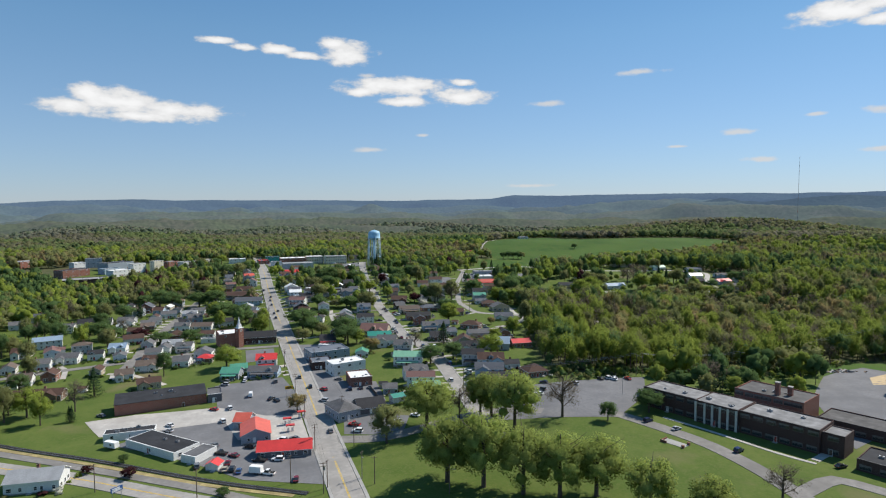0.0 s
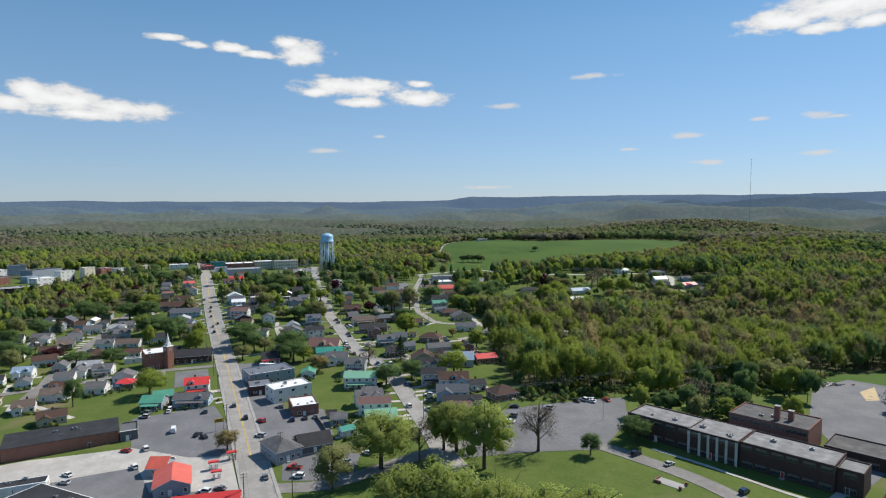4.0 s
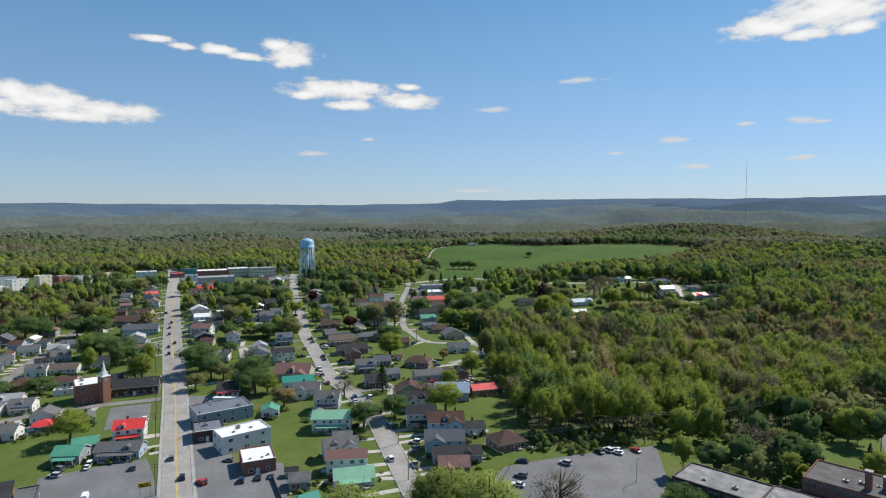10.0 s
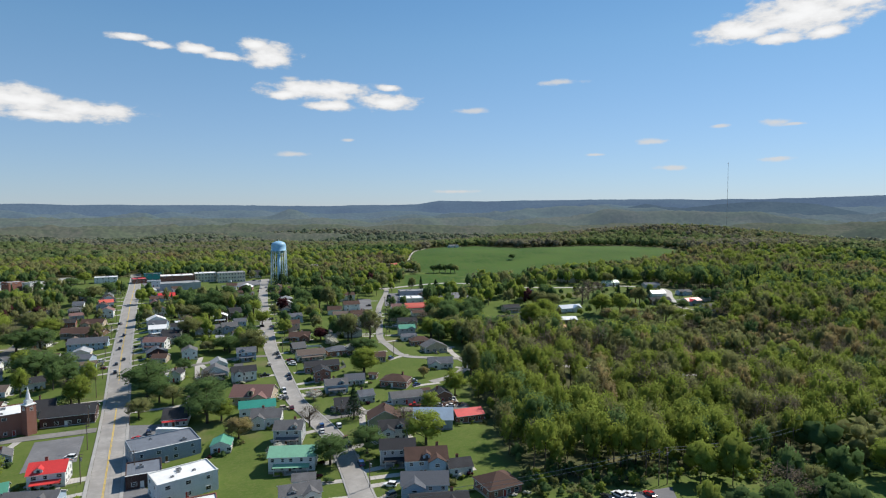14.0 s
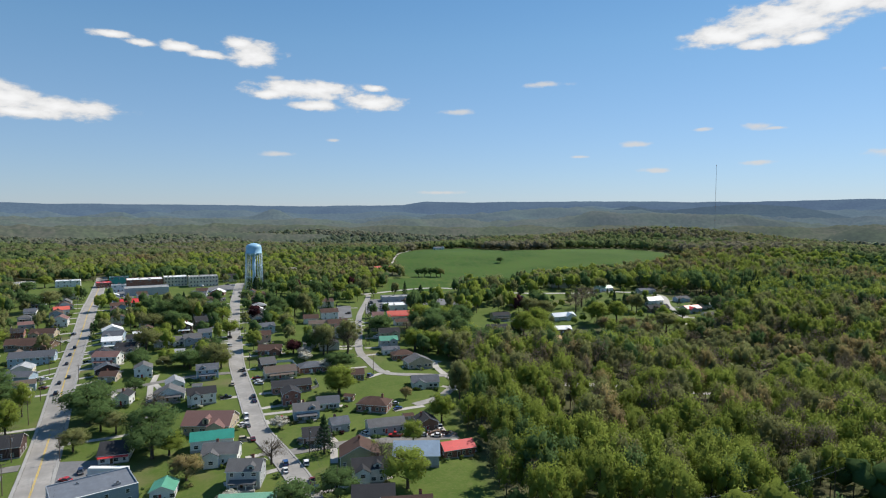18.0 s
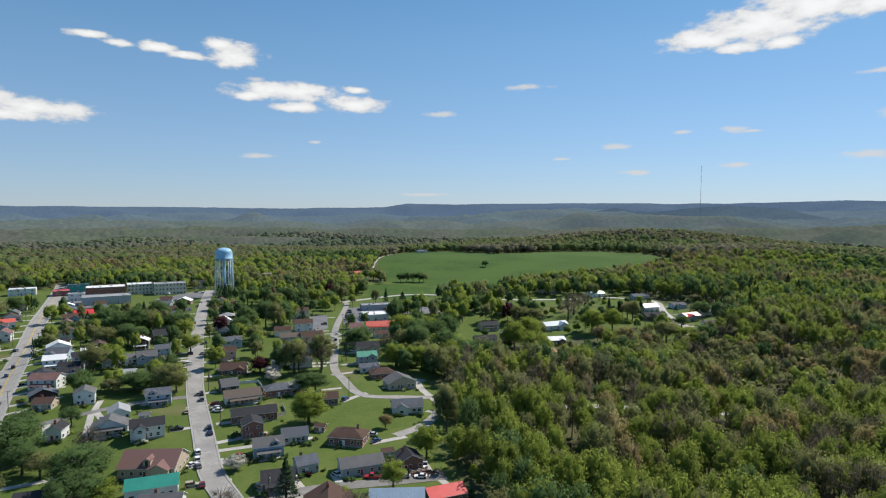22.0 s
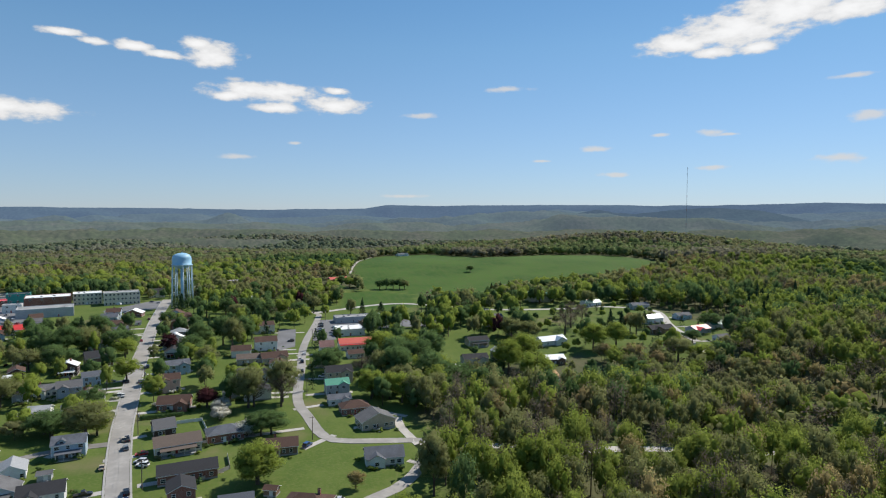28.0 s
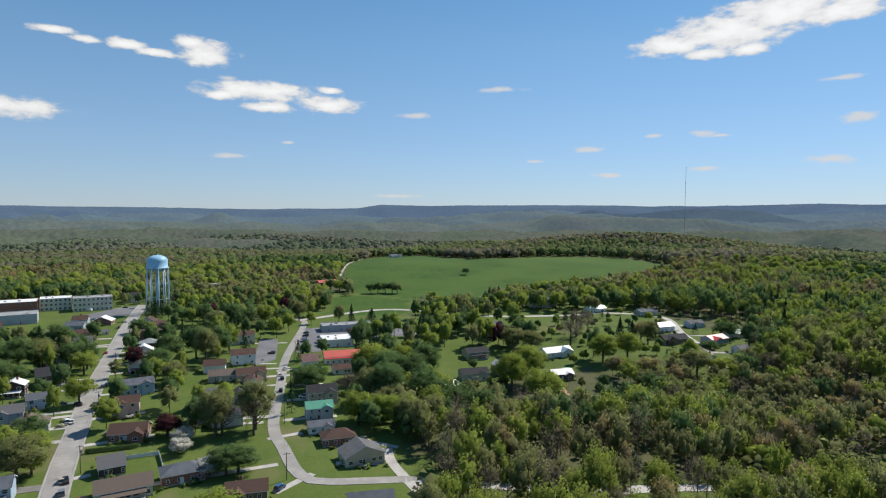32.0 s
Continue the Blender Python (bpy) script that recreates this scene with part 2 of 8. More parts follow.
def wall_mat(key):
    if key == "brick":
        return material("brick_red", (0.24, 0.09, 0.06), 0.9, vary=0.2, grain=3, extra=bricked((0.24, 0.085, 0.058), (0.34, 0.3, 0.26)))
    if key == "brickdark":
        # dark brick; for the school fronts its tone also holds their shade
        return material("brick_dark", (0.065, 0.034, 0.029), 0.9, vary=0.2, grain=3, extra=bricked((0.065, 0.033, 0.028), (0.13, 0.11, 0.1)))
    return material("siding_" + key, WALLS[key], 0.7, vary=0.07, grain=2.0, patch=0.5, bump=0.1, extra=banded("Z", 0.2, 0.75))


def roof_mat(key):
    if key in ("red", "green", "teal", "white", "blue", "coral", "mint"):
        return material("metal_roof_" + key, ROOFS[key], 0.45, vary=0.1, grain=1.2, patch=0.25, bump=0.05, spec=0.4, extra=banded("X", 0.45, 0.8, 0.06))
    return material("shingle_" + key, ROOFS[key], 0.9, vary=0.28, grain=3.5, patch=0.3, bump=0.4, random_tone=0.25, extra=banded("Z", 0.13, 0.75, 0.15))


GLASS = material("window_glass", (0.03, 0.035, 0.04), 0.08, vary=0.1, bump=0, spec=0.6)
TRIM = material("white_trim", (0.72, 0.72, 0.7), 0.6, vary=0.06, bump=0.05)
DARK = material("black_rubber", (0.02, 0.02, 0.02), 0.8, vary=0.2)
CONCRETE = material("concrete", (0.34, 0.33, 0.31), 0.9, vary=0.14, grain=1.5, patch=0.15)
STEEL = material("grey_steel", (0.32, 0.33, 0.34), 0.45, 0.6, vary=0.1)
WOODPOLE = material("pole_wood", (0.16, 0.12, 0.09), 0.9, vary=0.2)
BRICKMAT = wall_mat("brick")
DOORS = [material("door_" + n, c, 0.5, vary=0.05, bump=0.03) for n, c in (("white", (0.7, 0.7, 0.68)), ("red", (0.3, 0.04, 0.03)), ("brown", (0.12, 0.06, 0.03)))]

# ---- meshes ----


def mesh(name, verts, faces, mats, index=None, smooth=False):
    me = bpy.data.meshes.new(name)
    me.from_pydata([tuple(map(float, v)) for v in verts], [], faces)
    for m in mats if isinstance(mats, (list, tuple)) else [mats]:
        me.materials.append(m)
    if index is not None:
        me.polygons.foreach_set("material_index", np.array(index, dtype=np.int32))
    if smooth:
        me.polygons.foreach_set("use_smooth", np.ones(len(me.polygons), dtype=bool))
    me.update()
    return me


def part(name, me, parent, m=None, label=""):
    ob = new(name, me)
    ob.parent = parent
    if m is not None:
        ob.matrix_basis = m
    return tagged(ob, label)


class Solid:
    """Gathers boxes, prisms and tubes into one mesh."""

    def __init__(self):
        self.v, self.f, self.i = [], [], []

    def add(self, verts, faces, slot=0):
        n = len(self.v)
        self.v += [tuple(v) for v in verts]
        self.f += [tuple(n + k for k in face) for face in faces]
        self.i += [slot] * len(faces)
        return self

    def fold(self, verts, faces, slot):
        """More faces on the corners that were added last."""
        n = len(self.v) - len(verts)
        self.f += [tuple(n + k for k in face) for face in faces]
        self.i += [slot] * len(faces)
        return self

    def box(self, x0, y0, z0, x1, y1, z1, slot=0, taper=0.0):
        t = taper
        v = [(x0, y0, z0), (x1, y0, z0), (x1, y1, z0), (x0, y1, z0), (x0 + t, y0 + t, z1), (x1 - t, y0 + t, z1), (x1 - t, y1 - t, z1), (x0 + t, y1 - t, z1)]
        return self.add(v, [(3, 2, 1, 0), (4, 5, 6, 7), (0, 1, 5, 4), (1, 2, 6, 5), (2, 3, 7, 6), (3, 0, 4, 7)], slot)

    def tube(self, a, b, r0, r1=None, n=8, slot=0):
        a, b, r1 = Vector(a), Vector(b), r0 if r1 is None else r1
        q = (b - a).to_track_quat("Z", "Y")
        ring = [Vector((math.cos(2 * math.pi * k / n), math.sin(2 * math.pi * k / n), 0)) for k in range(n)]
        v = [a + q @ (p * r0) for p in ring] + [b + q @ (p * r1) for p in ring]
        return self.add(v, [(k, (k + 1) % n, n + (k + 1) % n, n + k) for k in range(n)] + [tuple(range(n - 1, -1, -1)), tuple(range(n, 2 * n))], slot)

    def turned(self, profile, n=24, slot=0):
        v = [(r * math.cos(2 * math.pi * k / n), r * math.sin(2 * math.pi * k / n), z) for r, z in profile for k in range(n)]
        f = [(j * n + k, j * n + (k + 1) % n, (j + 1) * n + (k + 1) % n, (j + 1) * n + k) for j in range(len(profile) - 1) for k in range(n)]
        return self.add(v, f, slot)

    def mesh(self, name, mats, smooth=False):
        return mesh(name, self.v, self.f, mats, self.i, smooth)


# ---- the lie of the land ----
LIE = np.array([(-80, 230, 0), (-170, 290, -1), (-45, 340, 1.5), (0, 305, 3), (70, 300, 6), (115, 226, 5), (160, 250, 5), (0, 400, 5), (-113, 409, 1), (-200, 420, 0), (-57, 510, 7),
                (30, 505, 7), (70, 490, 4), (-240, 540, 0), (-100, 605, 10), (15, 631, 9), (0, 698, 9), (60, 700, 8), (-230, 770, 13), (-96, 840, 13), (132, 640, 0), (295, 690, 7),
                (268, 496, -10), (140, 400, -5), (219, 854, 9), (220, 1060, 9), (-420, 600, 0), (420, 400, -6), (0, 120, 0), (-300, 300, -2), (200, 150, 4)], float)


def eased(a, b, v):
    k = np.clip((v - a) / (b - a), 0, 1)
    return k * k * (3 - 2 * k)


def lie(x, y):
    """Height of the ground; x and y may be arrays."""
    x, y = np.asarray(x, float), np.asarray(y, float)
    w = ((LIE[:, 0] - x[..., None]) ** 2 + (LIE[:, 1] - y[..., None]) ** 2 + 900.0) ** -2.0
    near = (w * LIE[:, 2]).sum(-1) / w.sum(-1)
    r = np.hypot(x, y)
    far = np.interp(r, [700, 1200, 1700, 2300, 3000, 4900], [9, 13, 5, -8, -22, -30])
    k = eased(650, 1150, r)
    hill = 12 * np.exp(-(((x - 330) / 330) ** 2) - ((y - 1220) / 170) ** 2) + 16 * np.exp(-(((x - 760) / 260) ** 2) - ((y - 1050) / 260) ** 2) + 36 * np.exp(-(((x - 780) / 370) ** 2) - ((y - 1500) / 165) ** 2)
    roll = 19 * np.sin(x / 270 + 1.3 * np.sin(y / 420)) * np.sin(y / 250 + 0.7) + 9 * np.sin(x / 115 + y / 170)
    return near * (1 - k) + far * k + hill * eased(850, 1050, y) + roll * eased(1350, 2200, r)


def up(x, y):
    return float(lie(x, y))


def inside(x, y, poly):
    x, y = np.asarray(x, float), np.asarray(y, float)
    hit = np.zeros(x.shape, bool)
    for (x0, y0), (x1, y1) in zip(poly, poly[1:] + poly[:1]):
        cross = (y0 > y) != (y1 > y)
        with np.errstate(divide="ignore", invalid="ignore"):
            hit ^= cross & (x < (x1 - x0) * (y - y0) / (y1 - y0 if y1 != y0 else 1e-9) + x0)
    return hit


TAKEN = []  # discs kept free of scattered trees


def taken(x, y, r):
    TAKEN.append((x, y, r))


# ---- ground, roads and lots ----
WOODS = [
    [(62, 322), (95, 322), (140, 336), (175, 345), (250, 372), (420, 400), (640, 560), (640, 900), (520, 1010), (380, 940), (330, 800), (345, 700), (330, 640), (290, 630), (250, 600), (285, 560), (330, 520), (300, 500), (240, 480),
     (140, 476), (100, 480), (74, 500), (70, 470), (62, 440), (58, 415), (62, 395), (56, 372), (60, 345)],
    [(82, 505), (130, 488), (230, 498), (285, 520), (270, 560), (240, 610), (200, 640), (150, 635), (110, 600), (72, 640), (62, 600), (75, 560), (70, 525)],
    [(-420, 520), (-280, 560), (-262, 640), (-290, 740), (-400, 760), (-640, 700), (-640, 560)],
]
FIELDS = [[(109.3, 1385.5), (163.0, 1520.3), (259.1, 1520.1), (297.9, 1254.3), (426.4, 1296.2), (523.4, 1267.9), (548.2, 1192.6), (535.1, 1070.2), (454.3, 1040.0), (388.2, 1010.0), (338.9, 989.2), (287.9, 976.4), (239.3, 962.4), (201.1, 900.9), (154.7, 892.5), (110.8, 931.0), (75.0, 959.0), (70.8, 1091.2)], [(48.0, 926.5), (86.6, 943.7), (129.2, 906.0), (114.7, 823.3), (90.9, 818.1), (44.6, 832.3)], [(205, 300), (330, 330), (330, 395), (225, 365)]]
YARDS = [(-330, 170), (-20, 170), (240, 120), (240, 320), (60, 330), (66, 500), (75, 640), (110, 605), (150, 640), (200, 645), (250, 605), (290, 635), (340, 645), (350, 700), (335, 800), (290, 840), (140, 800), (60, 860), (-150, 950), (-420, 950), (-480, 760), (-330, 620)]


def spaced(near, step, end, growth):
    out, v = [near], near
    while v < end:
        step *= growth
        v += step
        out.append(v)
    return out


gx = [-v for v in reversed(spaced(460, 10, 4900, 1.13))] + list(range(-450, 451, 9)) + spaced(460, 10, 4900, 1.13)
gy = [-1500, -700, -300, -100] + list(range(0, 1001, 9)) + spaced(1010, 10, 4850, 1.06)
gxx, gyy = np.meshgrid(np.array(gx, float), np.array(gy, float))
gzz = lie(gxx, gyy)
nx, ny = len(gx), len(gy)
faces = [(j * nx + i, j * nx + i + 1, (j + 1) * nx + i + 1, (j + 1) * nx + i) for j in range(ny - 1) for i in range(nx - 1)]


def grounds():
    """Lawn and meadow grass, bright pasture, and leaf litter under the woods."""
    m = bpy.data.materials.new("ground_cover")
    m.use_nodes = True
    nt = m.node_tree
    bsdf = nt.nodes["Principled BSDF"]
    lawn = mixed(nt, ramp(nt, noise_node(nt, 0.06, 5, 0.6), 0.35, 0.65), (0.07, 0.11, 0.022), (0.1, 0.134, 0.032))
    lawn = mixed(nt, ramp(nt, noise_node(nt, 0.22, 5, 0.65), 0.5, 0.72), lawn, (0.07, 0.108, 0.024))
    lawn = mixed(nt, ramp(nt, noise_node(nt, 0.9, 5, 0.7), 0.48, 0.78), lawn, (0.13, 0.14, 0.048))
    lawn = mixed(nt, ramp(nt, noise_node(nt, 0.025, 3, 0.5), 0.6, 0.74), lawn, (0.165, 0.14, 0.075))
    field = mixed(nt, ramp(nt, noise_node(nt, 0.012, 5, 0.55), 0.38, 0.62), (0.034, 0.08, 0.013), (0.06, 0.112, 0.02))
    field = mixed(nt, ramp(nt, noise_node(nt, 0.2, 4, 0.6, stretch=(1, 0.2, 1)), 0.4, 0.75), field, (0.066, 0.098, 0.024))
    litter = mixed(nt, ramp(nt, noise_node(nt, 0.08, 6, 0.7), 0.35, 0.65), (0.06, 0.075, 0.028), (0.1, 0.095, 0.05))
    a, b = nt.nodes.new("ShaderNodeAttribute"), nt.nodes.new("ShaderNodeAttribute")
    a.attribute_name, b.attribute_name = "pasture", "woodland"
    c = mixed(nt, b.outputs["Fac"], mixed(nt, a.outputs["Fac"], lawn, field), litter)
    nt.links.new(c, bsdf.inputs["Base Color"])
    bsdf.inputs["Roughness"].default_value, bsdf.inputs["Specular IOR Level"].default_value = 0.95, 0.1
    bump = nt.nodes.new("ShaderNodeBump")
    bump.inputs["Strength"].default_value, bump.inputs["Distance"].default_value = 0.6, 0.15
    nt.links.new(noise_node(nt, 1.5, 5, 0.7), bump.inputs["Height"])
    nt.links.new(bump.outputs[0], bsdf.inputs["Normal"])
    return m


ground = tagged(new("ground", mesh("ground", np.stack([gxx.ravel(), gyy.ravel(), gzz.ravel()], 1), faces, grounds(), smooth=True)), "rolling grassy ground with lawns, pasture and woodland floor", "ground", kind="structure")
in_field = np.any([inside(gxx, gyy, p) for p in FIELDS], axis=0)
in_wood = np.any([inside(gxx, gyy, p) for p in WOODS], axis=0) | ((np.hypot(gxx, gyy) > 1000) | (np.abs(gxx) > 480) | (gyy > 960)) & ~in_field & ~inside(gxx, gyy, YARDS)
for name, values in (("pasture", in_field), ("woodland", in_wood)):
    ground.data.attributes.new(name, "FLOAT", "POINT").data.foreach_set("value", values.ravel().astype(np.float32))

PAVING = dict(
    worn=material("worn_asphalt", (0.22, 0.208, 0.192), 0.9, vary=0.2, grain=0.5, patch=0.13, bump=0.15, bump_scale=8, spec=0.2),
    asphalt=material("asphalt", (0.315, 0.298, 0.275), 0.9, vary=0.17, grain=0.5, patch=0.11, bump=0.15, bump_scale=8, spec=0.2),
    concrete=material("pale_concrete", (0.43, 0.405, 0.37), 0.9, vary=0.16, grain=0.6, patch=0.12, bump=0.1),
    lotgrey=material("dark_asphalt", (0.17, 0.17, 0.175), 0.9, vary=0.18, grain=0.7, patch=0.08, bump=0.15, spec=0.2),
    ballast=material("ballast", (0.035, 0.033, 0.03), 0.95, vary=0.4, grain=3),
    straw=material("dry_grass", (0.36, 0.29, 0.13), 0.95, vary=0.3, grain=1.5, patch=0.3),
    sand=material("sand", (0.5, 0.38, 0.22), 0.95, vary=0.15, grain=1),
)
YELLOW = material("yellow_paint", (0.62, 0.42, 0.06), 0.7, vary=0.2, grain=1.5)
ROADS = []


def curve_points(pts, step=6.0):
    """A smooth line through the given points, at even short steps."""
    p = [Vector((*q, 0)) for q in pts]
    p = [2 * p[0] - p[1]] + p + [2 * p[-1] - p[-2]]
    out = []
    for a, b, c, d in zip(p, p[1:], p[2:], p[3:]):
        n = max(1, int((c - b).length / step))
        for k in range(n):
            t = k / n
            out.append(0.5 * (2 * b + (c - a) * t + (2 * a - 5 * b + 4 * c - d) * t * t + (3 * b - 3 * c + d - a) * t**3))
    return out + [p[-2]]


def strip(line, left, right, rise, thick=0.0):
    """A band along a line between two offsets, laid over the ground; with thickness it has side faces."""
    v, f = [], []
    for k, q in enumerate(line):
        a, b = line[max(0, k - 1)], line[min(len(line) - 1, k + 1)]
        side = Vector((b.y - a.y, a.x - b.x, 0)).normalized()
        l, r = q + side * left, q + side * right
        zl, zr = up(l.x, l.y) + rise, up(r.x, r.y) + rise
        v += [(l.x, l.y, zl), (r.x, r.y, zr), (l.x, l.y, zl - thick - 0.3), (r.x, r.y, zr - thick - 0.3)]
        if k:
            n = 4 * k
            f += [(n - 4, n - 3, n + 1, n), (n - 2, n - 4, n, n + 2), (n - 3, n - 1, n + 3, n + 1)]
    return v, f


def road(name, width, pts, kind, lines, side):
    line = curve_points(pts)
    for q in line:
        ROADS.append((q.x, q.y, width / 2 + 1))
    rise = 0.14 + 0.006 * (len(name) % 7)
    v, f = strip(line, -width / 2, width / 2, rise)
    words = {"worn": "patched grey asphalt side road", "asphalt": "worn grey asphalt road", "concrete": "pale worn concrete lane", "ballast": "dark railway bed", "straw": "strip of dry straw-coloured grass"}[kind]
    ob = tagged(new(name, mesh(name, v, f, PAVING[kind])), words, dict(straw="verge", ballast="railway").get(kind, "road"), kind="structure")
    if lines == "double":
        for off in (-0.18, 0.18):
            v, f = strip(line, off - 0.1, off + 0.1, rise + 0.02)
            part("road_marking", mesh("road_marking", v, f, YELLOW), ob, label="yellow centre line")
    for s in (-1, 1) if side else ():
        v, f = strip(line, *sorted((s * (width / 2 + 0.1), s * (width / 2 + 0.1 + side))), 0.28)
        tagged(new("pavement", mesh("pavement", v, f, CONCRETE)), "narrow concrete pavement with a kerb beside the road", "pavement", kind="structure")
    if kind == "ballast":
        for off in (-0.72, 0.72):
            v, f = strip(line, off - 0.06, off + 0.06, rise + 0.12, 0.1)
            part("rail", mesh("rail", v, f, STEEL), ob)


def lot(name, pts, kind):
    bm = bmesh.new()
    bm.faces.new([bm.verts.new((*p, 0)) for p in pts])
    xs, ys = [p[0] for p in pts], [p[1] for p in pts]
    for axis, vals in ((0, xs), (1, ys)):
        v = min(vals) + 6
        while v < max(vals):
            co, no = [0, 0, 0], [0, 0, 0]
            co[axis], no[axis] = v, 1
            bmesh.ops.bisect_plane(bm, geom=bm.verts[:] + bm.edges[:] + bm.faces[:], plane_co=co, plane_no=no)
            v += 6
    for v in bm.verts:
        v.co.z = up(v.co.x, v.co.y) + 0.09 + 0.004 * (len(name) % 5)
    me = bpy.data.meshes.new(name)
    bm.normal_update()
    for f in bm.faces:
        if f.normal.z < 0:
            f.normal_flip()
    bm.to_mesh(me)
    bm.free()
    me.materials.append(PAVING["lotgrey" if kind == "asphalt" else kind])
    LOTS.append(pts)
    tagged(new(name, me), {"asphalt": "patched dark asphalt car park", "concrete": "pale worn concrete forecourt", "sand": "bare sandy ground"}[kind], "car park" if kind != "sand" else "ground", kind="structure")


LOTS = []

# ---- houses ----
SHARED, HOMES = {}, []


def window_mesh(w, h, frame_mat=None):
    """A framed pane set into the wall; wide ones have mullions, a transom and half-drawn blinds."""
    frame_mat = frame_mat or TRIM
    key = ("window", w, h, frame_mat.name)
    if key not in SHARED:
        s, o = Solid(), 0.1
        ring = [(-1, -1), (1, -1), (1, 1), (-1, 1)]
        v = [(p * (w / 2 + o), 0.03, q * (h / 2 + o)) for p, q in ring] + [(p * (w / 2 + o), -0.09, q * (h / 2 + o)) for p, q in ring]
        v += [(p * w / 2, -0.09, q * h / 2) for p, q in ring] + [(p * w / 2, -0.04, q * h / 2) for p, q in ring]
        f = [(4 * n + k, 4 * n + (k + 1) % 4, 4 * n + 4 + (k + 1) % 4, 4 * n + 4 + k) for n in range(3) for k in range(4)]
        s.add(v, f)
        s.add(v[12:], [(0, 1, 2, 3)], 1)
        s.box(-w / 2, -0.08, -0.03, w / 2, -0.045, 0.03)
        if w > 2:
            n = round(w / 0.85)
            for k in range(1, n):
                x = -w / 2 + k * w / n
                s.box(x - 0.04, -0.08, -h / 2, x + 0.04, -0.045, h / 2)
            for k in range(n):
                x = -w / 2 + k * w / n
                s.box(x + 0.06, -0.06, h * (0.05 + 0.18 * (k * 0.618 % 1)), x + w / n - 0.06, -0.046, h / 2)
        SHARED[key] = s.mesh("window", [frame_mat, GLASS])
    return SHARED[key]


def door_mesh(k, w=1.0):
    key = ("door", k, w)
    if key not in SHARED:
        s = Solid().box(-w / 2, -0.06, 0, w / 2, 0.03, 2.05, 0).box(-w / 2 - 0.1, -0.09, 0, -w / 2, 0.03, 2.15, 1).box(w / 2, -0.09, 0, w / 2 + 0.1, 0.03, 2.15, 1).box(-w / 2, -0.09, 2.05, w / 2, 0.03, 2.15, 1)
        s.box(w * 0.3, -0.12, 0.95, w * 0.38, -0.06, 1.05, 1)
        SHARED[key] = s.mesh("door", [DOORS[k % 3], TRIM])
    return SHARED[key]


def slab(s, pts, thick, slot=0):
    """A sloping plate: a face and its copy set lower, closed round the edge."""
    n = len(pts)
    v = list(pts) + [(p[0], p[1], p[2] - thick) for p in pts]
    s.add(v, [tuple(range(n)), tuple(range(2 * n - 1, n - 1, -1))] + [(k, n + k, n + (k + 1) % n, (k + 1) % n) for k in range(n)], slot)


def set_windows(root, w, d, h, per, rng, store=False, frame_mat=None, wide=None):
    """Rows of windows, storey by storey, on the front and the one side turned to the camera, and a door in front."""
    storeys = 3 if h > 9.4 else 2 if h > 4.6 else 1
    turned = root.matrix_basis.to_quaternion() @ Vector((1, 0, 0))
    seen = (1, (d, w, 90)) if turned.dot(Vector((12, 150, 0)) - root.matrix_basis.translation) > 0 else (3, (d, w, 270))
    for side, (length, depth, turn) in ((0, (w, d, 0)), seen):
        n = per if per is not None and side == 0 else max(1, int(length / (5.2 if store else 3.2)))
        if per == 0:
            n = 0
        if root.matrix_basis.translation.y > 620 and (per is None or side):
            n = min(n, 4 if store else 2)
        for level in range(storeys):
            z = 1.55 if storeys == 1 else 1.5 + (h - 2.75) * level / (storeys - 1)
            for k in range(n):
                x = (k + 0.5) / n * length - length / 2 + rng.uniform(-0.3, 0.3)
                if side == 0 and level == 0 and k == n // 2 and not store:
                    x += 1.2 if n > 1 else length / 4
                m = pose(0, 0, 0, 0, 0, turn) @ pose(x, -depth / 2 - 0.01, z)
                part("window", window_mesh(wide or (rng.choice((0.9, 1.1, 1.5)) if not store else rng.choice((1.1, 1.6))), 1.2 if frame_mat is None else 1.6, frame_mat), root, m)
    x = 0 if per != 0 else w / 4
    part("door", door_mesh(rng.randrange(3)), root, pose(x - 0.6, -d / 2 - 0.01, 0.15))
    part("step", SHARED.setdefault("step", Solid().box(-0.8, -1.1, -0.8, 0.8, 0, 0.14).mesh("step", CONCRETE)), root, pose(x - 0.6, -d / 2, 0))


ROOF_WORDS = dict(gravel="pale gravel", tar="tarred", plywood="bare plywood", grey="grey shingle", dark="dark shingle", slate="slate-grey shingle", brown="brown shingle", tan="tan shingle", pink="faded red shingle", red="bright red metal", green="green metal", teal="teal metal", white="white metal",
                  blue="blue-grey metal", light="pale grey", coral="coral-red metal", mint="pale green metal")
WALL_WORDS = dict(white="white siding", cream="cream siding", grey="grey siding", slate="slate-grey siding", blue="pale blue siding", pink="pink siding", green="green siding", tan="tan siding", brown="brown siding", olive="olive siding",
                  dark="dark walls", teal="teal walls", metal="grey metal walls", brick="red brick", brickdark="dark brick")


